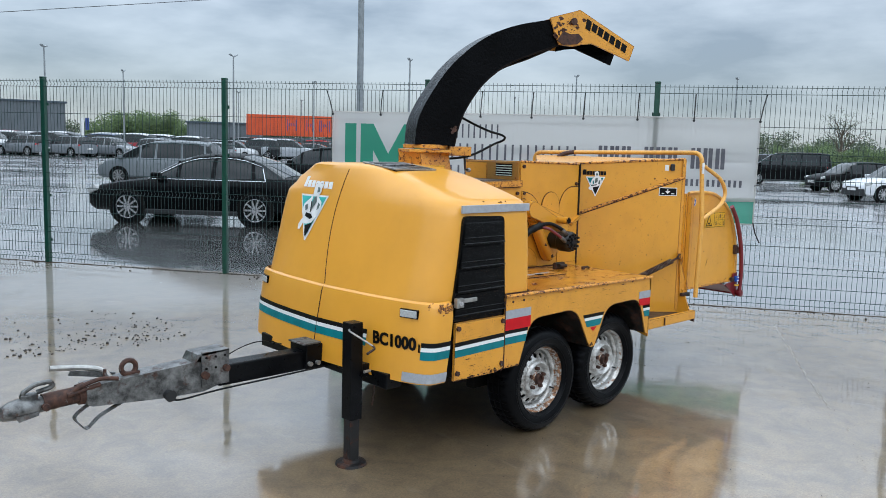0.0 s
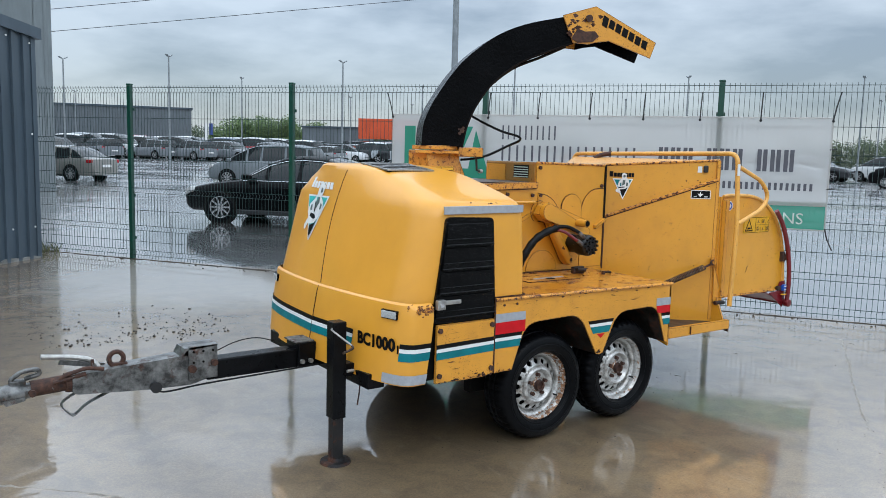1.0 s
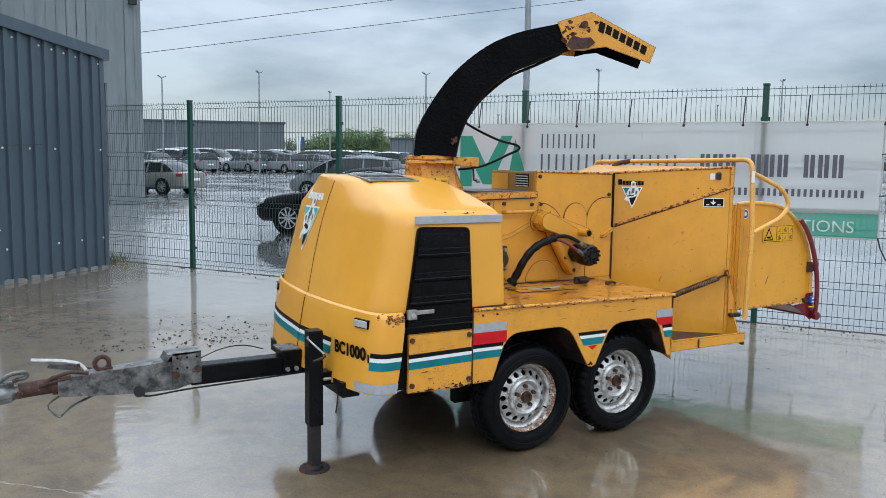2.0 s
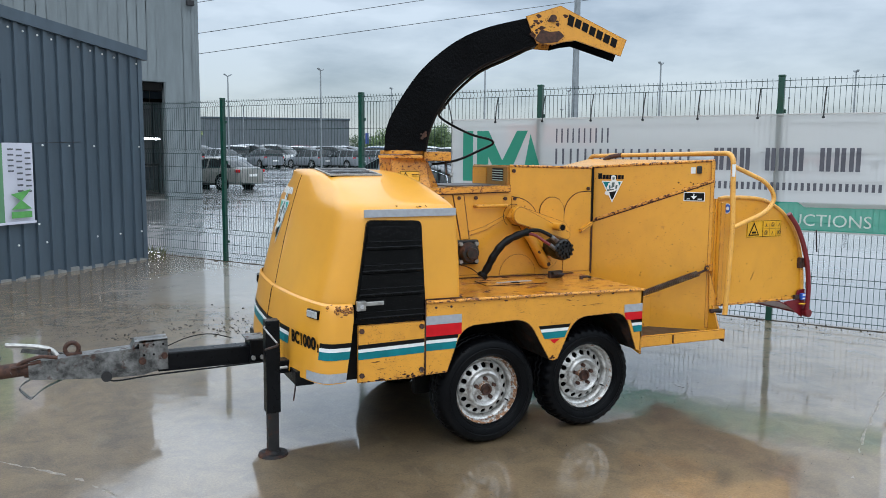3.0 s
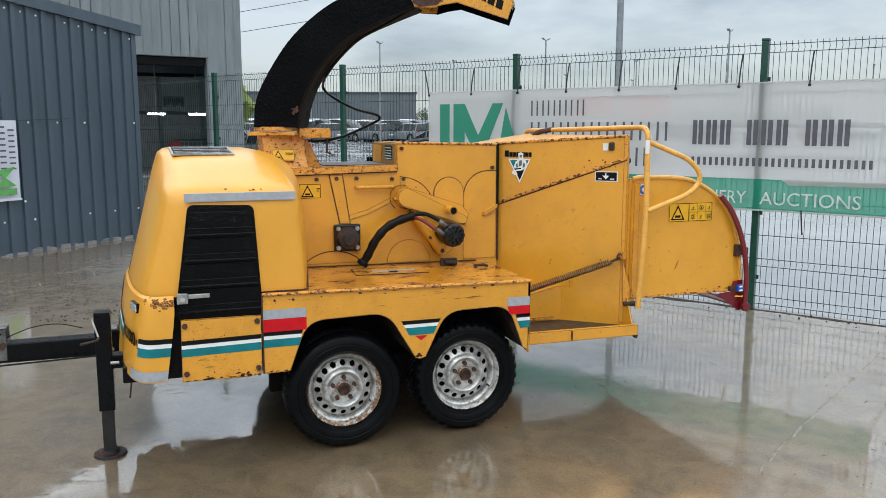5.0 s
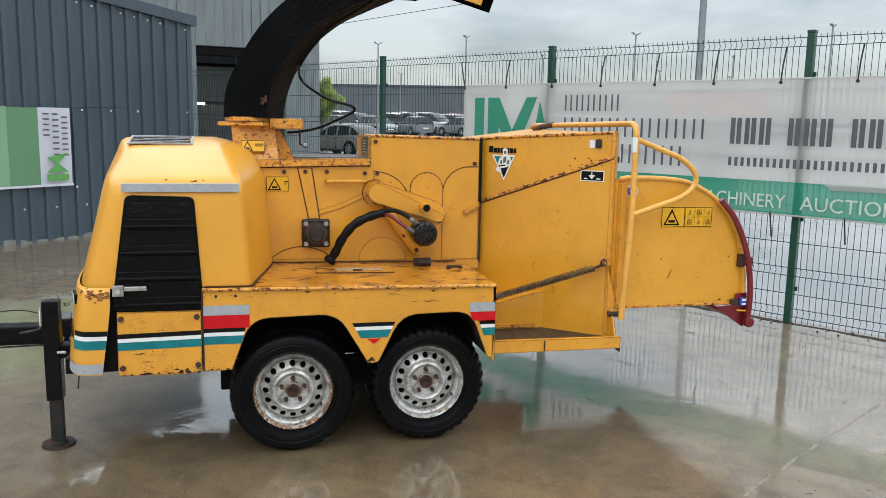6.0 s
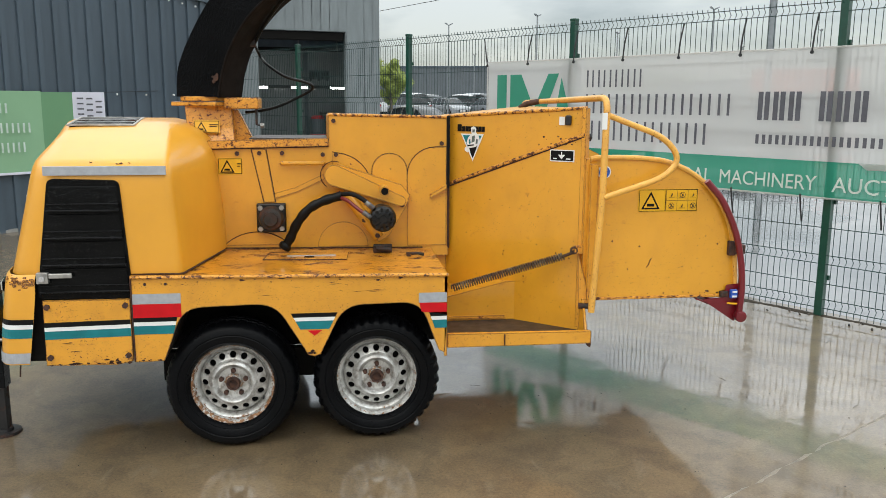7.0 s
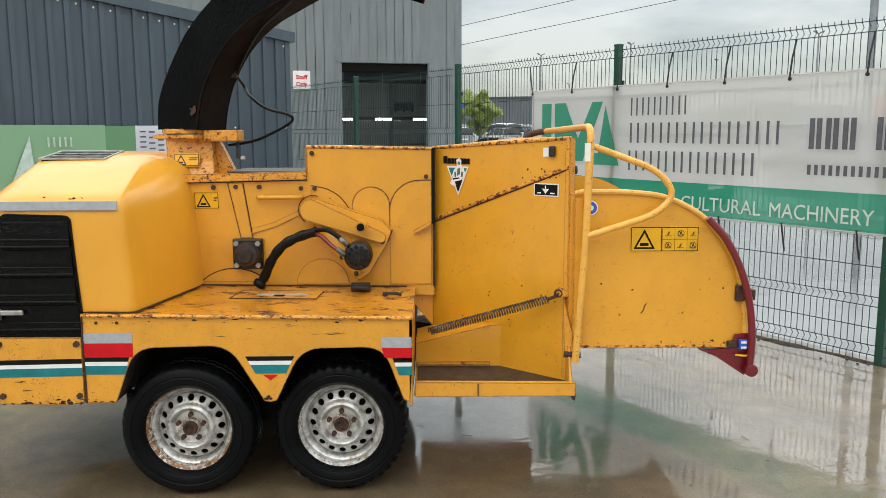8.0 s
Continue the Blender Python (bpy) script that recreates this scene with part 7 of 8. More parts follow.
# ---- grey building with an open doorway ----
GP = Vector((0.982, 25.56, 0))
GW = Vector((0.977, 0.213, 0)).normalized()
g_pose = Matrix(((GW.x, -GW.y, 0, GP.x), (GW.y, GW.x, 0, GP.y), (0, 0, 1, 0), (0, 0, 0, 1)))
hall = thing("grey_building", "grey ribbed metal building with a wide open doorway", "building", kind="structure")
part("front_wall", moved(clad_wall(1.13 + 14.0, 6.95, 0.0, 0.305, -0.045, 0.04, 0.88, ((14.0 - 3.2, 14.0 - 0.0, 4.02),)), g_pose @ Matrix.Translation((-14.0, 0, 0))), m_grey, hall)
part("side_wall", moved(clad_wall(30.0, 6.95, 0.0, 0.305, -0.045, 0.04, 0.88), g_pose @ Matrix.Translation((1.13, 0, 0)) @ pose(0, 0, 0, 0, 0, 90)), m_grey, hall)
part("back_wall", moved(box(-14.0, 1.1, 30.0, 30.1, 0, 6.95), g_pose), m_grey, hall)
part("far_wall", moved(box(-14.0, -13.9, 0.05, 30.0, 0, 6.95), g_pose), m_grey, hall)
part("roof", moved(box(-14.1, 1.2, -0.05, 30.1, 6.95, 7.05), g_pose), m_shed, hall)
part("roof_flashing", moved(box(-14.1, 1.20, -0.08, 0.06, 6.90, 7.12, 0.01), g_pose), m_grey, hall)
part("corner_flashing", moved(box(1.05, 1.18, -0.045, 0.10, 0.0, 6.95, 0.005), g_pose), m_grey, hall)
for x0, x1, z0, z1 in ((-3.26, -3.16, 0, 4.10), (-0.04, 0.06, 0, 4.10), (-3.26, 0.06, 4.0, 4.12)):
    part("door_frame", moved(box(x0, x1, -0.012, 0.30, z0, z1, 0.005), g_pose), m_grey, hall)
# Dark box put in for the shade under the door head.
part("door_head_shade", moved(box(-3.1, -0.1, 0.05, 0.6, 3.72, 3.98, 0.01), g_pose), m_dark, hall)
part("partition", moved(box(-6.0, 1.05, 5.0, 5.1, 0, 6.8), g_pose), m_inwall, hall)
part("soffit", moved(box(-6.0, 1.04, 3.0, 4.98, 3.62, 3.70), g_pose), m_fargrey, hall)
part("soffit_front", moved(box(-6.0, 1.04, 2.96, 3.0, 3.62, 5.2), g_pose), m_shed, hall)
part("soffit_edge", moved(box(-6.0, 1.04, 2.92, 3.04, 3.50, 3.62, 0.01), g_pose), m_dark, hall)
part("brush_rail", moved(box(-5.0, 1.0, 4.90, 4.99, 2.14, 2.26, 0.01), g_pose), m_zip, hall)
part("workshop_floor", moved(box(-13.8, 1.05, 0.0, 30.0, -0.01, 0.01), g_pose), m_plinth, hall)
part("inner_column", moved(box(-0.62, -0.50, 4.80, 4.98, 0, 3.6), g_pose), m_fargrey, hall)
flood = thing("floodlight", "small black floodlight under the roof edge", "floodlight")
part("lamp_body", moved(box(0.72, 0.98, -0.30, -0.14, 6.62, 6.80, 0.02), g_pose), m_zip, flood)
part("bracket", moved(box(0.82, 0.88, -0.16, -0.03, 6.68, 6.74, 0.005), g_pose), m_steel, flood)
for x in (-3.06, -1.58, -0.12):
    tl = thing("tube_light", "lit white workshop tube light", "light", "workshop lights")
    part("tube", moved(cyl((x, 2.30, 2.12), (x + 0.60, 2.30, 2.12), 0.038, 0.038, 10), g_pose), m_tube, tl)
    part("hanger", moved(box(x + 0.28, x + 0.30, 2.29, 2.31, 2.20, 6.95), g_pose), m_steel, tl)
    part("fitting", moved(box(x - 0.04, x + 0.64, 2.26, 2.34, 2.16, 2.20, 0.01), g_pose), m_steel, tl)
rack = thing("tool_rack", "dark tool rack on the workshop's back wall", "rack")
part("rack_board", moved(box(-0.42, 0.42, 4.94, 4.985, 2.50, 2.86, 0.01), g_pose), m_fargrey, rack)
for k in range(7):
    part("tool", moved(box(-0.40 + k * 0.115, -0.33 + k * 0.115, 4.86, 4.94, 2.44 + 0.08 * (k % 3), 2.78, 0.01), g_pose), m_zip, rack)
bench = thing("storage_bench", "grey metal storage bench with compartments", "bench")
part("bench_body", moved(box(-0.05, 1.00, 4.2, 4.8, 0.02, 1.12, 0.02), g_pose), m_steel, bench)
part("bench_top", moved(box(-0.08, 1.02, 4.15, 4.85, 1.12, 1.18, 0.01), g_pose), m_galv, bench)
for k in range(6):
    part("compartment", moved(box(-0.02 + 0.17 * k, 0.12 + 0.17 * k, 4.17, 4.21, 0.15, 1.06, 0.01), g_pose), m_fargrey, bench)
vac = thing("workshop_vacuum", "grey and red barrel workshop vacuum", "vacuum")
part("barrel", moved(cyl((-0.34, 3.75, 0.34), (-0.34, 3.75, 0.94), 0.25, 0.26, 20, 0.02), g_pose), m_fargrey, vac)
part("lid", moved(cyl((-0.34, 3.75, 0.94), (-0.34, 3.75, 1.07), 0.27, 0.22, 20, 0.03), g_pose), m_sred, vac)
part("base", moved(cyl((-0.34, 3.75, 0.012), (-0.34, 3.75, 0.34), 0.33, 0.31, 20, 0.02), g_pose), m_sred, vac)
sign = thing("staff_sign", "white sign with red letters on the grey wall", "sign")
part("board", moved(box(-4.72, -4.14, -0.06, -0.04, 3.10, 3.71, 0.005), g_pose), m_white, sign)
lettering("sign_lettering", "Staff", m_sred, sign, g_pose @ Matrix.Translation((-4.62, -0.063, 3.43)) @ pose(0, 0, 0, 90), 0.20, 0.001, bold=0.006, width=0.40)
lettering("sign_lettering", "Only", m_sred, sign, g_pose @ Matrix.Translation((-4.62, -0.063, 3.20)) @ pose(0, 0, 0, 90), 0.20, 0.001, bold=0.006, width=0.38)

# ---- cars ----
SALOON = dict(body=[(0.500, 0.60, 0.62), (0.487, 0.68, 0.80), (0.45, 0.74, 0.93), (0.34, 0.85, 0.985), (0.22, 0.92, 1.0), (0.0, 0.95, 1.0), (-0.25, 0.98, 1.0), (-0.37, 1.00, 0.985), (-0.455, 0.99, 0.93), (-0.488, 0.92, 0.86), (-0.50, 0.68, 0.80)],
              roof=[(0.215, 0.915), (0.145, 1.12), (0.055, 1.34), (-0.01, 1.42), (-0.10, 1.45), (-0.20, 1.425), (-0.29, 1.30), (-0.395, 1.01)], pillars=(0.07, -0.085, -0.25), top=(0.045, -0.215))
ESTATE = dict(body=[(0.500, 0.62, 0.64), (0.487, 0.72, 0.82), (0.45, 0.82, 0.93), (0.34, 0.95, 0.985), (0.23, 1.00, 1.0), (0.0, 1.02, 1.0), (-0.25, 1.04, 1.0), (-0.40, 1.06, 0.985), (-0.47, 1.06, 0.95), (-0.49, 0.98, 0.90), (-0.50, 0.66, 0.84)],
              roof=[(0.235, 0.99), (0.17, 1.20), (0.08, 1.48), (0.0, 1.60), (-0.12, 1.64), (-0.30, 1.62), (-0.42, 1.56), (-0.485, 1.06)], pillars=(0.09, -0.06, -0.24, -0.40), top=(0.05, -0.425))
MPV = dict(body=[(0.500, 0.60, 0.66), (0.487, 0.72, 0.84), (0.45, 0.86, 0.94), (0.38, 0.97, 0.985), (0.28, 1.05, 1.0), (0.0, 1.07, 1.0), (-0.25, 1.08, 1.0), (-0.40, 1.10, 0.985), (-0.47, 1.10, 0.95), (-0.49, 1.0, 0.92), (-0.50, 0.66, 0.86)],
           roof=[(0.34, 0.99), (0.25, 1.26), (0.13, 1.55), (0.03, 1.68), (-0.12, 1.73), (-0.30, 1.71), (-0.42, 1.62), (-0.485, 1.10)], pillars=(0.13, 0.0, -0.20, -0.39), top=(0.08, -0.425))
VAN = dict(body=[(0.500, 0.70, 0.70), (0.487, 0.85, 0.86), (0.45, 1.02, 0.94), (0.40, 1.12, 0.985), (0.33, 1.18, 1.0), (0.0, 1.20, 1.0), (-0.25, 1.20, 1.0), (-0.42, 1.20, 1.0), (-0.48, 1.20, 0.98), (-0.495, 1.15, 0.96), (-0.50, 0.60, 0.94)],
           roof=[(0.36, 1.15), (0.29, 1.40), (0.20, 1.74), (0.12, 1.88), (-0.10, 1.93), (-0.35, 1.93), (-0.46, 1.88), (-0.495, 1.20)], pillars=(0.19, 0.05, -0.16, -0.36, -0.46), top=(0.14, -0.47))


def car_body(spec, L, W):
    rings = []
    for fx, zt, fw in spec["body"]:
        w, zb = W / 2 * fw, 0.24 if abs(fx) < 0.47 else 0.30
        half = [(0, zb), (w * 0.86, zb), (w * 0.965, zb + 0.07), (w * 0.99, zb + 0.22), (w, zb + (zt - zb) * 0.62), (w * 0.975, zt - 0.10), (w * 0.93, zt - 0.03), (w * 0.84, zt), (0, zt + 0.015)]
        rings.append([(fx * L, y, z) for y, z in half] + [(fx * L, -y, z) for y, z in reversed(half[1:-1])])
    return loft(rings)


def car_roof_z(spec, fx):
    r = spec["roof"]
    for (xa, za), (xb, zb) in zip(r, r[1:]):
        if xb <= fx <= xa:
            return za + (zb - za) * (xa - fx) / (xa - xb)
    return r[0][1]


def car_width(spec, W, z, zbelt, ztop):
    return W / 2 * (0.93 - 0.21 * max(0, (z - zbelt)) / (ztop - zbelt))


def car_glass(spec, L, W, only=None, lift=0.0):
    ztop, zbelt = max(z for _, z in spec["roof"]), spec["roof"][0][1]
    xs = sorted({x for x, _ in spec["roof"]} | {spec["roof"][-1][0] + (spec["roof"][0][0] - spec["roof"][-1][0]) * k / 16 for k in range(17)}, reverse=True)
    rings = []
    for fx in xs:
        if only and not (only[1] - 1e-6 <= fx <= only[0] + 1e-6):
            continue
        zt = car_roof_z(spec, fx) + lift
        zl = zbelt - 0.06 if not only else max(zbelt, zt - 0.09)
        half = [(car_width(spec, W, zl, zbelt, ztop) + lift, zl), (car_width(spec, W, (zl + zt) / 2, zbelt, ztop) + lift, (zl + zt) / 2), (max(0.2, car_width(spec, W, zt, zbelt, ztop) - 0.015) + lift, zt - 0.03), (car_width(spec, W, zt, zbelt, ztop) - 0.09, zt), (0, zt + 0.025)]
        rings.append([(fx * L, y, z) for y, z in half] + [(fx * L, -y, z) for y, z in reversed(half[:-1])])
    return loft(rings)


car_wheel_cache = {}


def car_wheel(parent, x, y, r, spokes):
    key = (r, spokes, y > 0)
    s = 1 if y > 0 else -1
    if key not in car_wheel_cache:
        bm = lathe([(r * 0.68, -0.01), (r * 0.74, 0.012), (r * 0.90, 0.014), (r * 0.985, -0.01), (r, -0.05), (r, -0.18), (r * 0.9, -0.21)], 32)
        t = moved(bm, Matrix.Diagonal((1, s, 1, 1)))
        rim = lathe([(r * 0.70, 0.004), (r * 0.66, 0.0), (r * 0.63, -0.02)], 32)
        for k in range(spokes):
            b = box(r * 0.10, r * 0.66, -0.014, 0.002, -r * 0.055, r * 0.055)
            join(rim, moved(b, Matrix.Rotation(k * math.tau / spokes, 4, "Y")))
        join(rim, cyl((0, -0.02, 0), (0, 0.004, 0), r * 0.16, r * 0.14, 14))
        rim = moved(rim, Matrix.Diagonal((1, s, 1, 1)))
        # dark backing disc, painted as the shade behind the spokes
        back = cyl((0, -0.05 * s, 0), (0, -0.04 * s, 0), r * 0.69, r * 0.69, 24)
        meshes = []
        for nm, b, mt in (("tyre", t, m_rubber), ("rim", rim, m_rimcar), ("brake", back, m_dark)):
            finish(b, nm == "tyre")
            me = bpy.data.meshes.new(nm)
            b.to_mesh(me)
            b.free()
            me.materials.append(mt)
            meshes.append((nm, me))
        car_wheel_cache[key] = meshes
    hub = new("wheel")
    hub.parent = parent
    hub.location = (x, y, r)
    for nm, me in car_wheel_cache[key]:
        o = new(nm, me)
        o.parent = hub
    return hub


m_carsuv = make_carpaint("grey_family_car_paint", [(0.0, (0.16, 0.175, 0.19)), (0.4, (0.24, 0.255, 0.265)), (0.75, (0.10, 0.11, 0.12))])
m_rimcar = plain("silver_alloy_wheel", (0.46, 0.46, 0.47), 0.3, 0.6, 0.1, 20)


def car(spec, label, L, W, paint_mat, at, heading, wheelbase, r=0.32, fine=True, group="", chrome=False, scale=1.0, name="car", category="car", cladding=None):
    ob = thing(name, label, category, group)
    body = part("body", car_body(spec, L, W), paint_mat, ob, smooth=True)
    part("glasshouse", car_glass(spec, L, W), m_carglass, ob, smooth=True)
    part("roof", car_glass(spec, L, W, spec["top"], 0.008), paint_mat, ob, smooth=True)
    ztop, zbelt = max(z for _, z in spec["roof"]), spec["roof"][0][1]
    wx = (wheelbase * 0.52, -wheelbase * 0.48)
    for x in wx:
        for s in (1, -1):
            # dark disc, slightly proud of the body, stands in for the shaded wheel well
            part("wheel_well_shade", moved(cyl((x, s * (W / 2 - 0.12), r), (x, s * (W / 2 + 0.002), r), r * 1.15, r * 1.15, 24), Matrix.Identity(4)), m_dark, ob)
            car_wheel(ob, x, s * (W / 2 + 0.006), r, 10 if fine else 5)
    if fine:
        for s in (1, -1):
            for fx in spec["pillars"]:
                zt = car_roof_z(spec, fx) - 0.02
                lean = 0.05 if fx > -0.2 else -0.12
                yb, yt = car_width(spec, W, zbelt, zbelt, ztop) + 0.004, car_width(spec, W, zt, zbelt, ztop) + 0.002
                w = 0.05
                bm = bmesh.new()
                q = [(fx * L + lean * 0.5 - w, s * yb, zbelt - 0.02), (fx * L + lean * 0.5 + w, s * yb, zbelt - 0.02), (fx * L + w * 0.7, s * yt, zt), (fx * L - w * 0.7, s * yt, zt)]
                lo = [bm.verts.new(p) for p in q]
                hi = [bm.verts.new((p[0], p[1] - s * 0.03, p[2])) for p in q]
                bm.faces.new(lo)
                bm.faces.new(hi[::-1])
                for i in range(4):
                    bm.faces.new((lo[i], hi[i], hi[(i + 1) % 4], lo[(i + 1) % 4]))
                part("pillar", bm, paint_mat, ob)
            part("mirror", moved(box(-0.09, 0.09, -0.09, 0.09, -0.06, 0.06, 0.03), Matrix.Translation((spec["roof"][0][0] * L - 0.28, s * (W / 2 + 0.07), zbelt + 0.08))), paint_mat, ob)
            line = [(fx * L, s * (car_width(spec, W, zbelt, zbelt, ztop) + 0.012), zbelt + 0.005) for fx in (spec["roof"][0][0] - 0.03, 0.0, spec["roof"][-1][0] + 0.08)]
            part("window_trim", tube(line, 0.010, 6), m_chrome if chrome else m_zip, ob)
            if chrome:
                over = [(fx * L, s * (car_width(spec, W, car_roof_z(spec, fx) - 0.07, zbelt, ztop) + 0.010), car_roof_z(spec, fx) - 0.075) for fx in [spec["roof"][0][0] - 0.03 - 0.04 * k for k in range(13)]]
                over.append(line[-1])
                part("window_trim", tube(over, 0.009, 6), m_chrome, ob)
            for fx in (0.145, -0.085, -0.27):
                part("door_gap", box(fx * L - 0.004, fx * L + 0.004, s * (W / 2 - 0.03), s * (W / 2 + 0.0015), 0.34, zbelt - 0.09), m_dark, ob)
            for fx in (-0.04, -0.24):
                part("door_handle", box(fx * L, fx * L + 0.20, s * (W / 2 - 0.03) - 0.012, s * (W / 2 - 0.0) + 0.012, zbelt - 0.155, zbelt - 0.125, 0.008), paint_mat, ob)
            part("sill", box(-wheelbase * 0.40, wheelbase * 0.42, s * (W / 2 - 0.06) - 0.02, s * (W / 2 - 0.04) + 0.03, 0.20, 0.30, 0.02), m_zip, ob)
            zl = spec["body"][2][1]
            part("headlight", moved(box(-0.17, 0.10, -0.16, 0.16, -0.06, 0.07, 0.04), Matrix.Translation((0.455 * L, s * W * 0.37, zl - 0.09)) @ pose(0, 0, 0, 0, 18, -s * 28)), m_lens, ob, "clear headlight")
            zr = spec["body"][-3][1]
            part("tail_light", moved(box(-0.10, 0.16, -0.14, 0.10, -0.07, 0.07, 0.03), Matrix.Translation((-0.465 * L, s * W * 0.41, zr - 0.14)) @ pose(0, 0, 0, 0, 0, s * 25)), m_tail, ob, "red tail light")
        part("grille", box(0.478 * L, 0.505 * L, -W * 0.22, W * 0.22, 0.42, 0.62, 0.02), m_zip, ob)
        for fx, mt in ((0.506, m_white), (-0.506, m_white)):
            part("number_plate", box(fx * L - 0.012, fx * L + 0.012, -0.26, 0.26, 0.46 if fx > 0 else 0.60, 0.57 if fx > 0 else 0.71), mt, ob, "blank number plate")
        if cladding:
            part("bumper_cladding", moved(box(0.42 * L, 0.503 * L, -W * 0.40, W * 0.40, 0.24, 0.56, 0.06), Matrix.Identity(4)), cladding, ob)
    h = math.atan2(heading[1], heading[0])
    ob.matrix_basis = Matrix.Translation((at[0], at[1], -0.012)) @ Matrix.Rotation(h, 4, "Z") @ Matrix.Scale(scale, 4)
    return ob


car(SALOON, "glossy black saloon with chrome window trim, parked in a puddle", 4.72, 1.84, m_carblack, (4.73, 13.10), (-0.662, 0.749), 2.68, 0.335, True, chrome=True)
car(MPV, "grey people carrier with dark glass, parked on wet asphalt", 4.80, 1.86, m_carsilver, (10.75, 28.3), (-0.70, 0.714), 2.80, 0.33)
car(ESTATE, "black estate car with roof rails, parked on wet asphalt", 4.75, 1.86, m_carblack, (14.6, 23.2), (-0.662, 0.749), 2.75, 0.34)
car(SALOON, "light silver saloon seen from behind, on wet asphalt", 4.70, 1.80, m_carlight, (3.95, 34.6), (-0.60, 0.80), 2.70, 0.33)
car(VAN, "black passenger van with roof bars, parked by a hedge", 5.0, 1.95, m_carblack, (52.4, 21.3), (-0.42, 0.907), 3.1, 0.34, name="van", category="van", scale=1.12)
car(ESTATE, "dark crossover car with a chrome grille, on wet asphalt", 4.5, 1.85, m_carblack, (44.2, 14.2), (-0.80, 0.60), 2.65, 0.36)
car(ESTATE, "white small van with black bumper, on wet asphalt", 4.4, 1.75, m_carwhite, (34.6, 8.77), (-0.84, 0.54), 2.65, 0.34, cladding=m_zip)


def at_bearing(bearing, dist, eye=(-3.65, -2.86)):
    return eye[0] + dist * math.cos(radians(bearing)), eye[1] + dist * math.sin(radians(bearing))


far_kinds = []
for spec, L, W in ((ESTATE, 4.6, 1.84), (SALOON, 4.5, 1.8), (MPV, 4.4, 1.8)):
    far_kinds.append(car(spec, "car in a long row on the wet car park", L, W, m_carmix, (0, 400), (1, 0), 2.65, 0.33, False, "cars in the far rows"))
front_kind = car(ESTATE, "grey sport utility car in a row on wet asphalt", 4.6, 1.86, m_carsuv, (0, 420), (1, 0), 2.65, 0.36, True, "grey cars in the front row")
rng = random.Random(11)
used_first = set()
for dist, b0, b1, stepm in ((90, 63.5, 92, 4.4), (99, 56, 92, 3.0), (109, 50, 92, 2.9), (121, 44, 92, 2.9), (136, 40, 92, 3.2), (156, 38, 92, 3.6)):
    b = b0
    while b < b1:
        x, y = at_bearing(b, dist + rng.uniform(-1.0, 1.0), (-1.5, -3.2))
        kind = front_kind if dist < 95 else rng.choice(far_kinds)
        base = 128 if dist > 95 else 112
        h = radians(base + rng.uniform(-6, 6) + (180 if rng.random() < 0.4 else 0))
        m = Matrix.Translation((x, y, 0.0)) @ Matrix.Rotation(h, 4, "Z") @ Matrix.Scale(1.12 if dist < 95 else 1.22 + 0.0022 * (dist - 95), 4)
        if kind not in used_first:
            kind.matrix_basis = m
            used_first.add(kind)
        else:
            copy_thing(kind, m)
        b += math.degrees(stepm / dist) * rng.uniform(0.85, 1.35)
for b, d in ((31, 70), (29, 74), (25.2, 78), (12, 60), (9, 66), (6, 58), (24.5, 80)):
    x, y = at_bearing(b, d)
    copy_thing(rng.choice(far_kinds), Matrix.Translation((x, y, 0)) @ Matrix.Rotation(radians(rng.choice((100, 280))), 4, "Z"))

# ---- distance: buildings, container, lamps, trees, wires ----
bx, by = at_bearing(71.15, 133)
far_hall = thing("far_warehouse", "long low grey warehouse across the car park", "building", kind="structure")
wall_w = Vector((-68, 20, 0)).normalized()
fm = Matrix(((wall_w.x, wall_w.y, 0, bx), (wall_w.y, -wall_w.x, 0, by), (0, 0, 1, 0), (0, 0, 0, 1)))
part("wall", moved(clad_wall(85, 7.0, 0.0, 0.9, 0.05, 0.1, 0.7), fm), m_fargrey, far_hall)
part("gable", moved(box(-0.1, 0.0, 0, 30, 0, 7.0), fm), m_fargrey, far_hall)
part("roof", moved(box(-0.3, 85, -0.3, 30, 7.0, 7.25), fm), m_shed, far_hall)
part("office_window", moved(box(30, 33, -0.08, 0.2, 3.0, 4.4), fm), m_carglass, far_hall)
bmo = cyl((0, 0, 0), (0, 0, 0.2), 1.0, 1.0, 24)
part("oval_sign", moved(bmo, fm @ Matrix.Translation((34, -0.06, 5.8)) @ pose(0, 0, 0, 90) @ Matrix.Diagonal((1.5, 0.65, 1, 1))), m_blue, far_hall, "blue oval sign shape")
part("white_pillar", moved(box(-2.6, -2.1, 0, 1.2, 0, 5.0), fm), m_white, far_hall)
part("blue_pillar", moved(box(-3.3, -2.8, 0, 1.0, 3.2, 5.0), fm), m_dblue, far_hall)
low = thing("far_store", "low grey store building far off", "building", kind="structure")
lx, ly = at_bearing(61.2, 125)
part("wall", moved(box(-5, 5, -4, 4, 0, 4.6), Matrix.Translation((lx, ly, 0)) @ pose(0, 0, 0, 0, 0, -35)), m_fargrey, low)
part("roof", moved(box(-5.2, 5.2, -4.2, 4.2, 4.6, 4.8), Matrix.Translation((lx, ly, 0)) @ pose(0, 0, 0, 0, 0, -35)), m_shed, low)
c0, c1 = Vector((*at_bearing(59.85, 112), 0)), Vector((*at_bearing(53.6, 112), 0))
cw = (c1 - c0).normalized()
cm = Matrix(((cw.x, -cw.y, 0, c0.x), (cw.y, cw.x, 0, c0.y), (0, 0, 1, 0), (0, 0, 0, 1)))
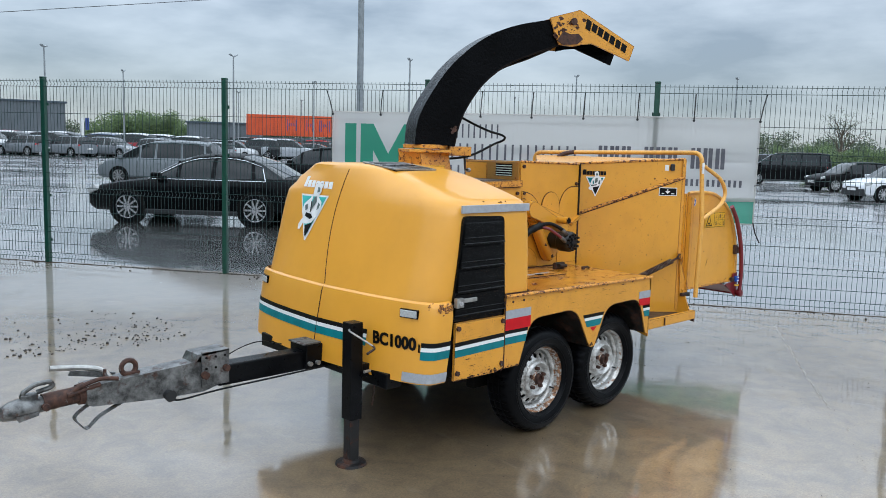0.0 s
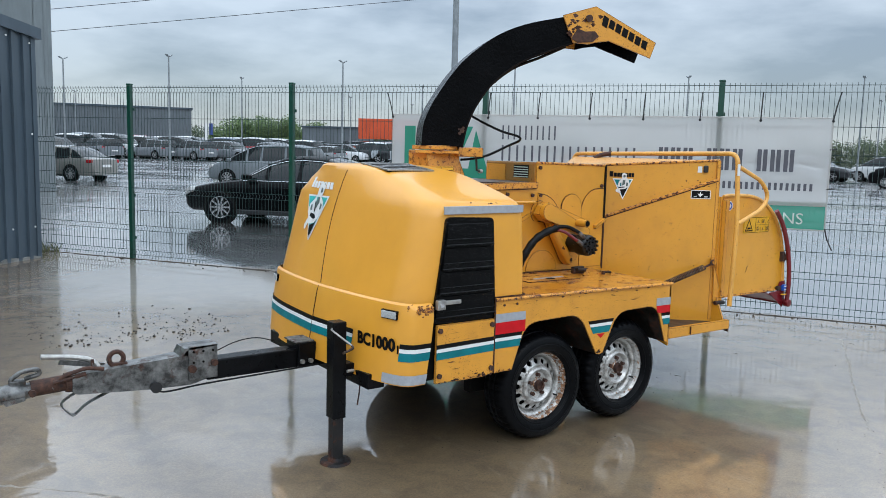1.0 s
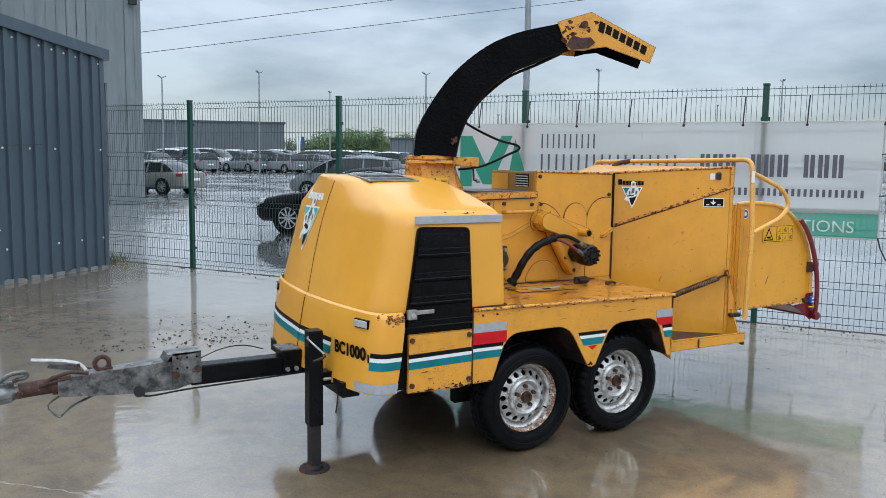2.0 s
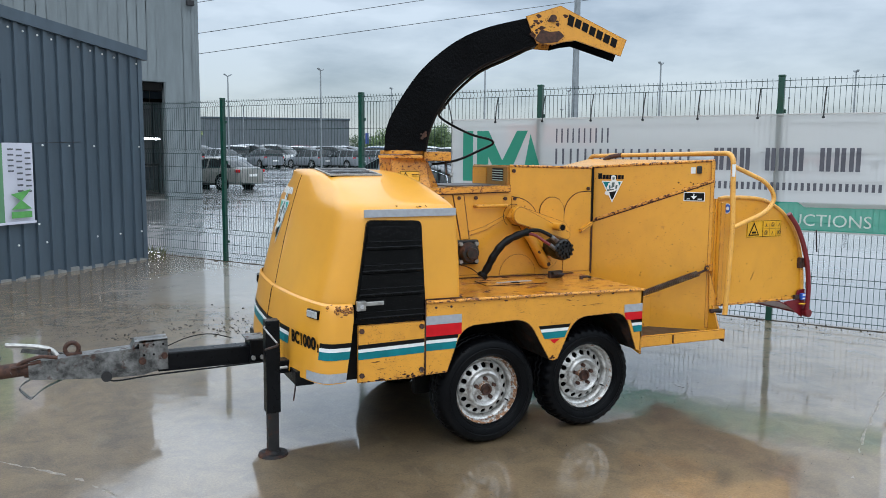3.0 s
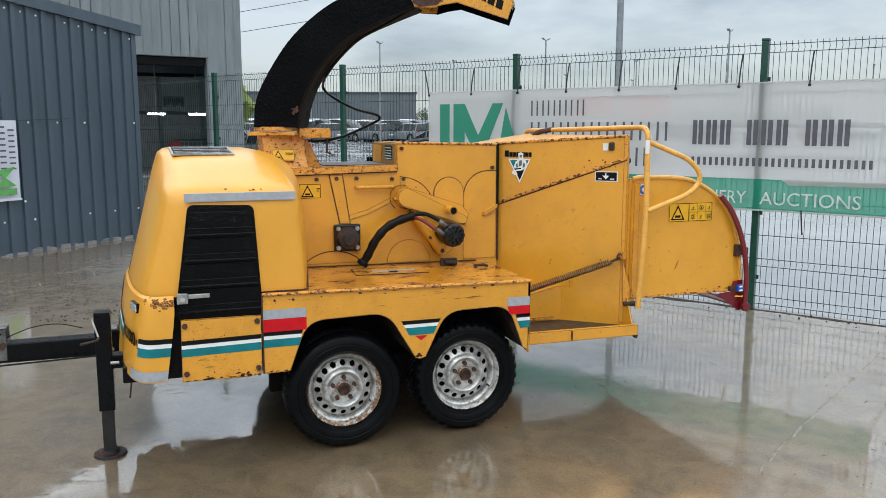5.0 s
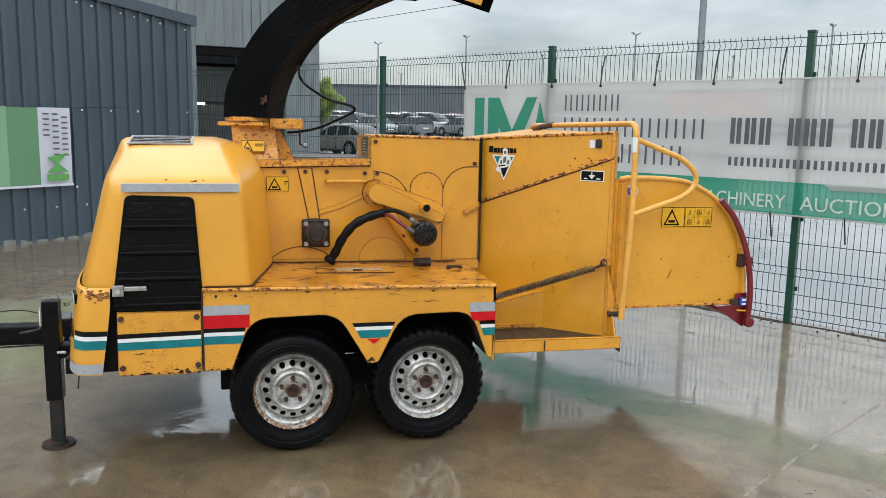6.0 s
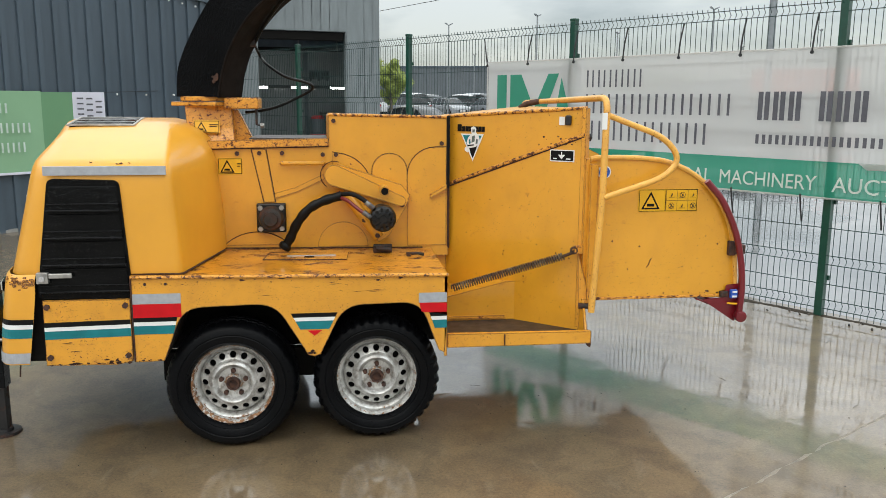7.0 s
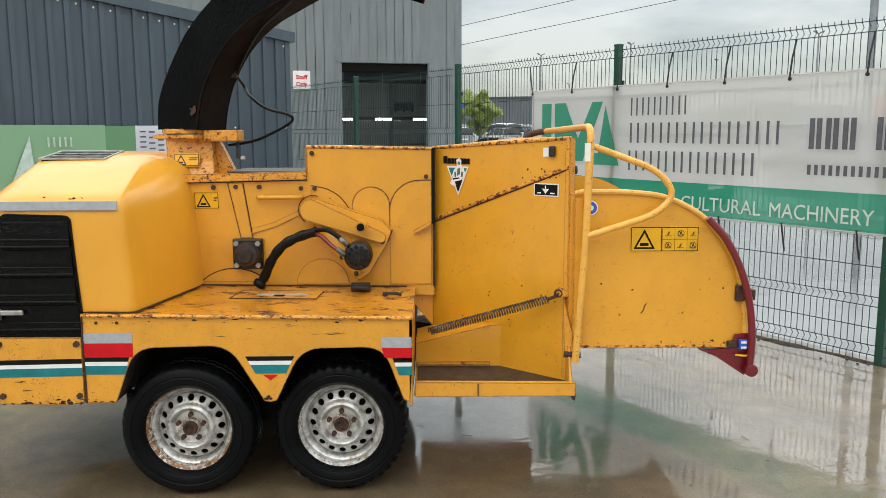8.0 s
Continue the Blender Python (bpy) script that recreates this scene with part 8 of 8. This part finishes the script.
for z, mat, lab in ((0.0, m_fargrey, "grey shipping container under an orange one"), (3.0, m_orange, "orange shipping container with blue letter shapes")):
    cont = thing("shipping_container", lab, "container")
    part("side_wall", moved(clad_wall(12.19, 2.75, 0, 0.28, 0.04, 0.05, 0.5), cm @ Matrix.Translation((0, 0, z))), mat, cont)
    part("container_shell", moved(box(0.02, 12.17, 0.08, 2.44, z + 0.02, z + 2.72), cm), mat, cont)
    for zz in (0.0, 2.62):
        part("rail", moved(box(0, 12.19, -0.06, 0.06, z + zz, z + zz + 0.14), cm), mat, cont)
    for xx in (0.0, 12.05):
        part("corner_post", moved(box(xx, xx + 0.14, -0.06, 0.06, z, z + 2.75), cm), mat, cont)
    if z > 0:
        for x0, w in ((5.2, 1.5), (7.9, 0.9), (9.6, 1.5)):
            part("letter_shape", moved(box(x0, x0 + w * 0.28, -0.08, -0.05, z + 0.7, z + 2.2), cm), m_dblue, cont)
            part("letter_shape", moved(box(x0 + w * 0.72, x0 + w, -0.08, -0.05, z + 0.7, z + 2.2), cm), m_dblue, cont)
            part("letter_shape", moved(box(x0 + w * 0.28, x0 + w * 0.72, -0.08, -0.05, z + 1.3, z + 1.7), cm), m_dblue, cont)

m_pole = plain("grey_galvanised_pole", (0.22, 0.24, 0.25), 0.5, 0.3, 0.15, 6)


def lamp_post(label):
    ob = thing("lamp_post", label, "lamp post", "car park lamp posts")
    part("pole", tube([(0, 0, 0), (0, 0, 4), (0, 0, 8.05)], [0.085, 0.07, 0.05], 10), m_pole, ob)
    for s in (1, -1):
        part("arm", tube([(0, 0, 7.95), (0.16 * s, 0, 8.06)], 0.022, 6), m_pole, ob)
        part("lamp_head", moved(box(-0.13, 0.13, -0.10, 0.10, -0.035, 0.035, 0.015), Matrix.Translation((0.24 * s, 0, 8.12)) @ pose(0, 0, 0, 0, -28 * s, 0)), m_pole, ob)
    return ob


first_lamp = None
for x, y, h, rz in ((10.3, 66.5, 8.3, 20), (15.9, 58.1, 8.1, 40), (26.8, 51.4, 8.3, 10), (35.8, 42.1, 8.1, 30), (51.8, 39.2, 9.0, 60), (59.9, 29.1, 8.6, 15), (27.3, 72.4, 8.0, 50),
                    (48.0, 88.0, 8.2, 25), (70.0, 62.0, 8.2, 45), (85.0, 40.0, 8.2, 10), (62.0, 95.0, 8.2, 30), (20.0, 110.0, 8.2, 5), (44.0, 66.0, 8.0, 70), (75.0, 20.0, 8.3, 35)):
    m = Matrix.Translation((x, y, 0)) @ Matrix.Rotation(radians(rz), 4, "Z")
    if first_lamp is None:
        first_lamp = lamp_post("tall grey car park lamp post with two heads")
        first_lamp.matrix_basis = m
    else:
        copy_thing(first_lamp, m)
mast = thing("steel_pole", "tall grey galvanised steel pole behind the fence", "pole")
part("shaft", tube([(12.62, 18.09, -0.01), (12.62, 18.09, 5), (12.62, 18.09, 11)], [0.115, 0.10, 0.085], 14), m_pole, mast, smooth=True)
part("base_plate", box(12.40, 12.84, 17.87, 18.31, -0.012, 0.02), m_pole, mast)

for k, (p, q) in enumerate((((-20.0, 68.0, 5.45), (122.3, 30.0, 32.3)), ((-20.0, 67.9, 4.3), (122.3, 30.0, 29.2)), ((-20.0, 68.2, 7.45), (122.3, 30.0, 35.9)))):
    wire = part("overhead_wire", tube([p, q], 0.022, 5), m_zip)
    tagged(wire, "thin black overhead wire against the sky", "wire", "overhead wires", "structure")


def clump(bm, centre, radius, n, size, rng, flat=0.8):
    """Many small leaf blades round a point, in uneven bunches."""
    for _ in range(n):
        d = Vector((rng.gauss(0, 1), rng.gauss(0, 1), rng.gauss(0, 1))).normalized() * radius * rng.random() ** 0.45
        c = Vector(centre) + Vector((d.x, d.y, d.z * flat))
        a = Vector((rng.gauss(0, 1), rng.gauss(0, 1), rng.gauss(0, 1))).normalized()
        b = a.orthogonal().normalized()
        s = size * rng.uniform(0.6, 1.4)
        bm.faces.new([bm.verts.new(c + a * s), bm.verts.new(c + b * s * 0.5), bm.verts.new(c - a * s * 0.8), bm.verts.new(c - b * s * 0.5)])


def tree(label, at, height, spread, leaf, seed, leafiness=1.0, size=0.14, density=1.0):
    rng = random.Random(seed)
    ob = thing("tree", label, "tree")
    bm = bmesh.new()
    tube([(0, 0, 0), (0.05, 0.02, height * 0.35), (0.0, 0.1, height * 0.75)], [height * 0.035, height * 0.025, height * 0.008], 7, bm)
    tips = []
    for k in range(12):
        a, z0 = rng.random() * math.tau, height * rng.uniform(0.28, 0.7)
        ln = spread * rng.uniform(0.5, 1.0)
        tip = (math.cos(a) * ln, math.sin(a) * ln, min(height * 0.97, z0 + height * rng.uniform(0.12, 0.38)))
        mid = (tip[0] * 0.45, tip[1] * 0.45, z0 + (tip[2] - z0) * 0.6)
        tube([(0, 0.03, z0), mid, tip], [height * 0.012, height * 0.007, 0.01], 5, bm)
        tips += [tip, mid]
        for _ in range(3):
            e = (tip[0] + rng.gauss(0, spread * 0.2), tip[1] + rng.gauss(0, spread * 0.2), tip[2] + rng.uniform(-0.02, 0.16) * height)
            tube([mid, e], [height * 0.005, 0.008], 4, bm)
            tips.append(e)
    part("trunk", bm, m_bark, ob)
    bm = bmesh.new()
    if leafiness > 0:
        for t in tips:
            clump(bm, t, spread * rng.uniform(0.18, 0.38), int(70 * leafiness * density), size, rng)
        part("crown", bm, leaf, ob)
    ob.matrix_basis = Matrix.Translation((at[0], at[1], -0.012))
    return ob


tree("round young tree in spring leaf by the warehouse", (4.10, 49.1), 4.05, 1.20, m_leafyoung, 4, 7.0, 0.055)


def treeline(name, label, b0, b1, dist, h, mat, seed, eye=(-3.65, -2.86), n=60, size=0.45):
    rng = random.Random(seed)
    bm = bmesh.new()
    for k in range(n):
        b = b0 + (b1 - b0) * (k + rng.random()) / n
        x, y = at_bearing(b, dist + rng.uniform(-5, 5), eye)
        hh = h * rng.uniform(0.72, 1.12) * (0.85 + 0.25 * noise.noise(Vector((b * 0.7, seed, 0))))
        for z in (0.25, 0.5, 0.75, 0.92):
            clump(bm, (x + rng.uniform(-1, 1), y + rng.uniform(-1, 1), hh * z), h * 0.24, 190, size * 0.46, rng)
    ob = part(name, bm, mat)
    return tagged(ob, label, "trees", kind="stuff")


treeline("far_trees", "row of spring green trees beyond the car park", 62.4, 69.6, 150, 6.6, m_leaf, 2)
treeline("far_trees", "dark green trees beyond the containers", 44, 61.5, 165, 5.6, m_leafdark, 5, n=60)
treeline("far_hedge", "tall green hedge behind the parked van", 4, 31, 118, 4.9, m_leafdark, 7, n=110, size=0.30)
treeline("far_hedge", "low pale green hedge behind the parked cars", 6, 24, 100, 3.4, m_leaf, 8, n=60, size=0.24)
treeline("far_trees", "green trees behind the long warehouse", 70, 100, 190, 7.0, m_leafdark, 9, n=60)
tree("bare wide tree above the hedge", at_bearing(20.2, 112), 7.4, 2.6, m_leafdark, 21, 0.5, 0.07)

# ---- loose grit and weeds ----
rng = random.Random(8)
bm = bmesh.new()
for k in range(900):
    if k < 420 and k % 4:
        # washed into a loose drift beside the drawbar
        u = rng.random()
        x, y = -1.95 + 1.5 * u + rng.gauss(0, 0.10), 3.70 - 0.10 * u + abs(rng.gauss(0, 0.55)) * (1.0 if rng.random() < 0.8 else -0.15)
        r = rng.choice((0.003, 0.004, 0.005, 0.007, 0.011)) * rng.uniform(0.7, 1.3)
    elif k < 600:
        x, y = rng.uniform(-0.8, 3.4), rng.uniform(-1.6, 0.6)
        r = rng.choice((0.0015, 0.002, 0.003)) * rng.uniform(0.7, 1.3)
    else:
        s = rng.uniform(-2.0, 12.5)
        p = FENCE_FROM + fence_way * s - fence_out * abs(rng.gauss(0.02, 0.13))
        x, y = p.x, p.y
        r = rng.choice((0.003, 0.005, 0.008, 0.012)) * rng.uniform(0.7, 1.3)
    bmesh.ops.create_icosphere(bm, subdivisions=1, radius=r, matrix=Matrix.Translation((x, y, r * 0.35)) @ pose(0, 0, 0, rng.random() * 360, rng.random() * 360) @ Matrix.Diagonal((1.2, 0.9, 0.7, 1)))
tagged(part("loose_grit", bm, m_grit), "loose grit and small stones on wet concrete", "grit", kind="stuff")
bm = bmesh.new()
for k in range(12):
    x, y, a = rng.uniform(1.2, 4.2), rng.uniform(-1.8, 1.6), rng.random() * math.tau
    ln = rng.uniform(0.02, 0.06)
    tube([(x, y, 0.004), (x + ln * 0.5 * math.cos(a), y + ln * 0.5 * math.sin(a), 0.006), (x + ln * math.cos(a + 0.08), y + ln * math.sin(a + 0.08), 0.004)], 0.0014, 5, bm)
tagged(part("twigs", bm, m_bark), "small dark twigs scattered on wet concrete", "twigs", kind="stuff")
bm = bmesh.new()
for k in range(90):
    x, y = -0.92 + rng.gauss(0, 0.10), 9.75 + rng.gauss(0, 0.14)
    a, h = rng.random() * math.tau, rng.uniform(0.05, 0.15)
    d = Vector((math.cos(a), math.sin(a), 0))
    e = Vector((-d.y, d.x, 0)) * 0.004
    b0 = Vector((x, y, 0))
    bm.faces.new([bm.verts.new(b0 - e), bm.verts.new(b0 + e), bm.verts.new(b0 + d * h * 0.25 + Vector((0, 0, h * 0.7))), bm.verts.new(b0 + d * h * 0.5 + Vector((0, 0, h)))])
tagged(part("weeds", bm, m_grass), "tuft of weeds at the foot of the shed", "weeds", kind="stuff")


# pale cement ridges on the yard
def ridge(name, pts, seed):
    rng = random.Random(seed)
    line = curve_points([(x, y, 0) for x, y in pts], 10)
    bm = bmesh.new()
    rows = []
    for i, p in enumerate(line):
        t = (line[min(i + 1, len(line) - 1)] - line[max(i - 1, 0)]).normalized()
        s = Vector((-t.y, t.x, 0))
        w, h = rng.uniform(0.014, 0.046), rng.uniform(-0.0012, 0.0026)
        p = p + s * rng.uniform(-0.008, 0.008)
        rows.append([bm.verts.new(p - s * w - Vector((0, 0, 0.004))), bm.verts.new(p + Vector((0, 0, h))), bm.verts.new(p + s * w - Vector((0, 0, 0.004)))])
    for a, b in zip(rows, rows[1:]):
        for k in range(2):
            bm.faces.new((a[k], a[k + 1], b[k + 1], b[k]))
    ob = part(name, bm, m_ridge, pavement)
    return ob


ridge("cement_ridge", [(-3.2, 1.45), (-2.85, 1.12), (-2.52, 0.84), (-2.17, 0.46), (-1.995, 0.16), (-1.7, -0.25), (-1.45, -0.8)], 1)
ridge("cement_ridge", [(4.2, 0.52), (3.57, 0.14), (2.9, -0.25), (2.15, -0.71), (1.5, -1.15)], 2)
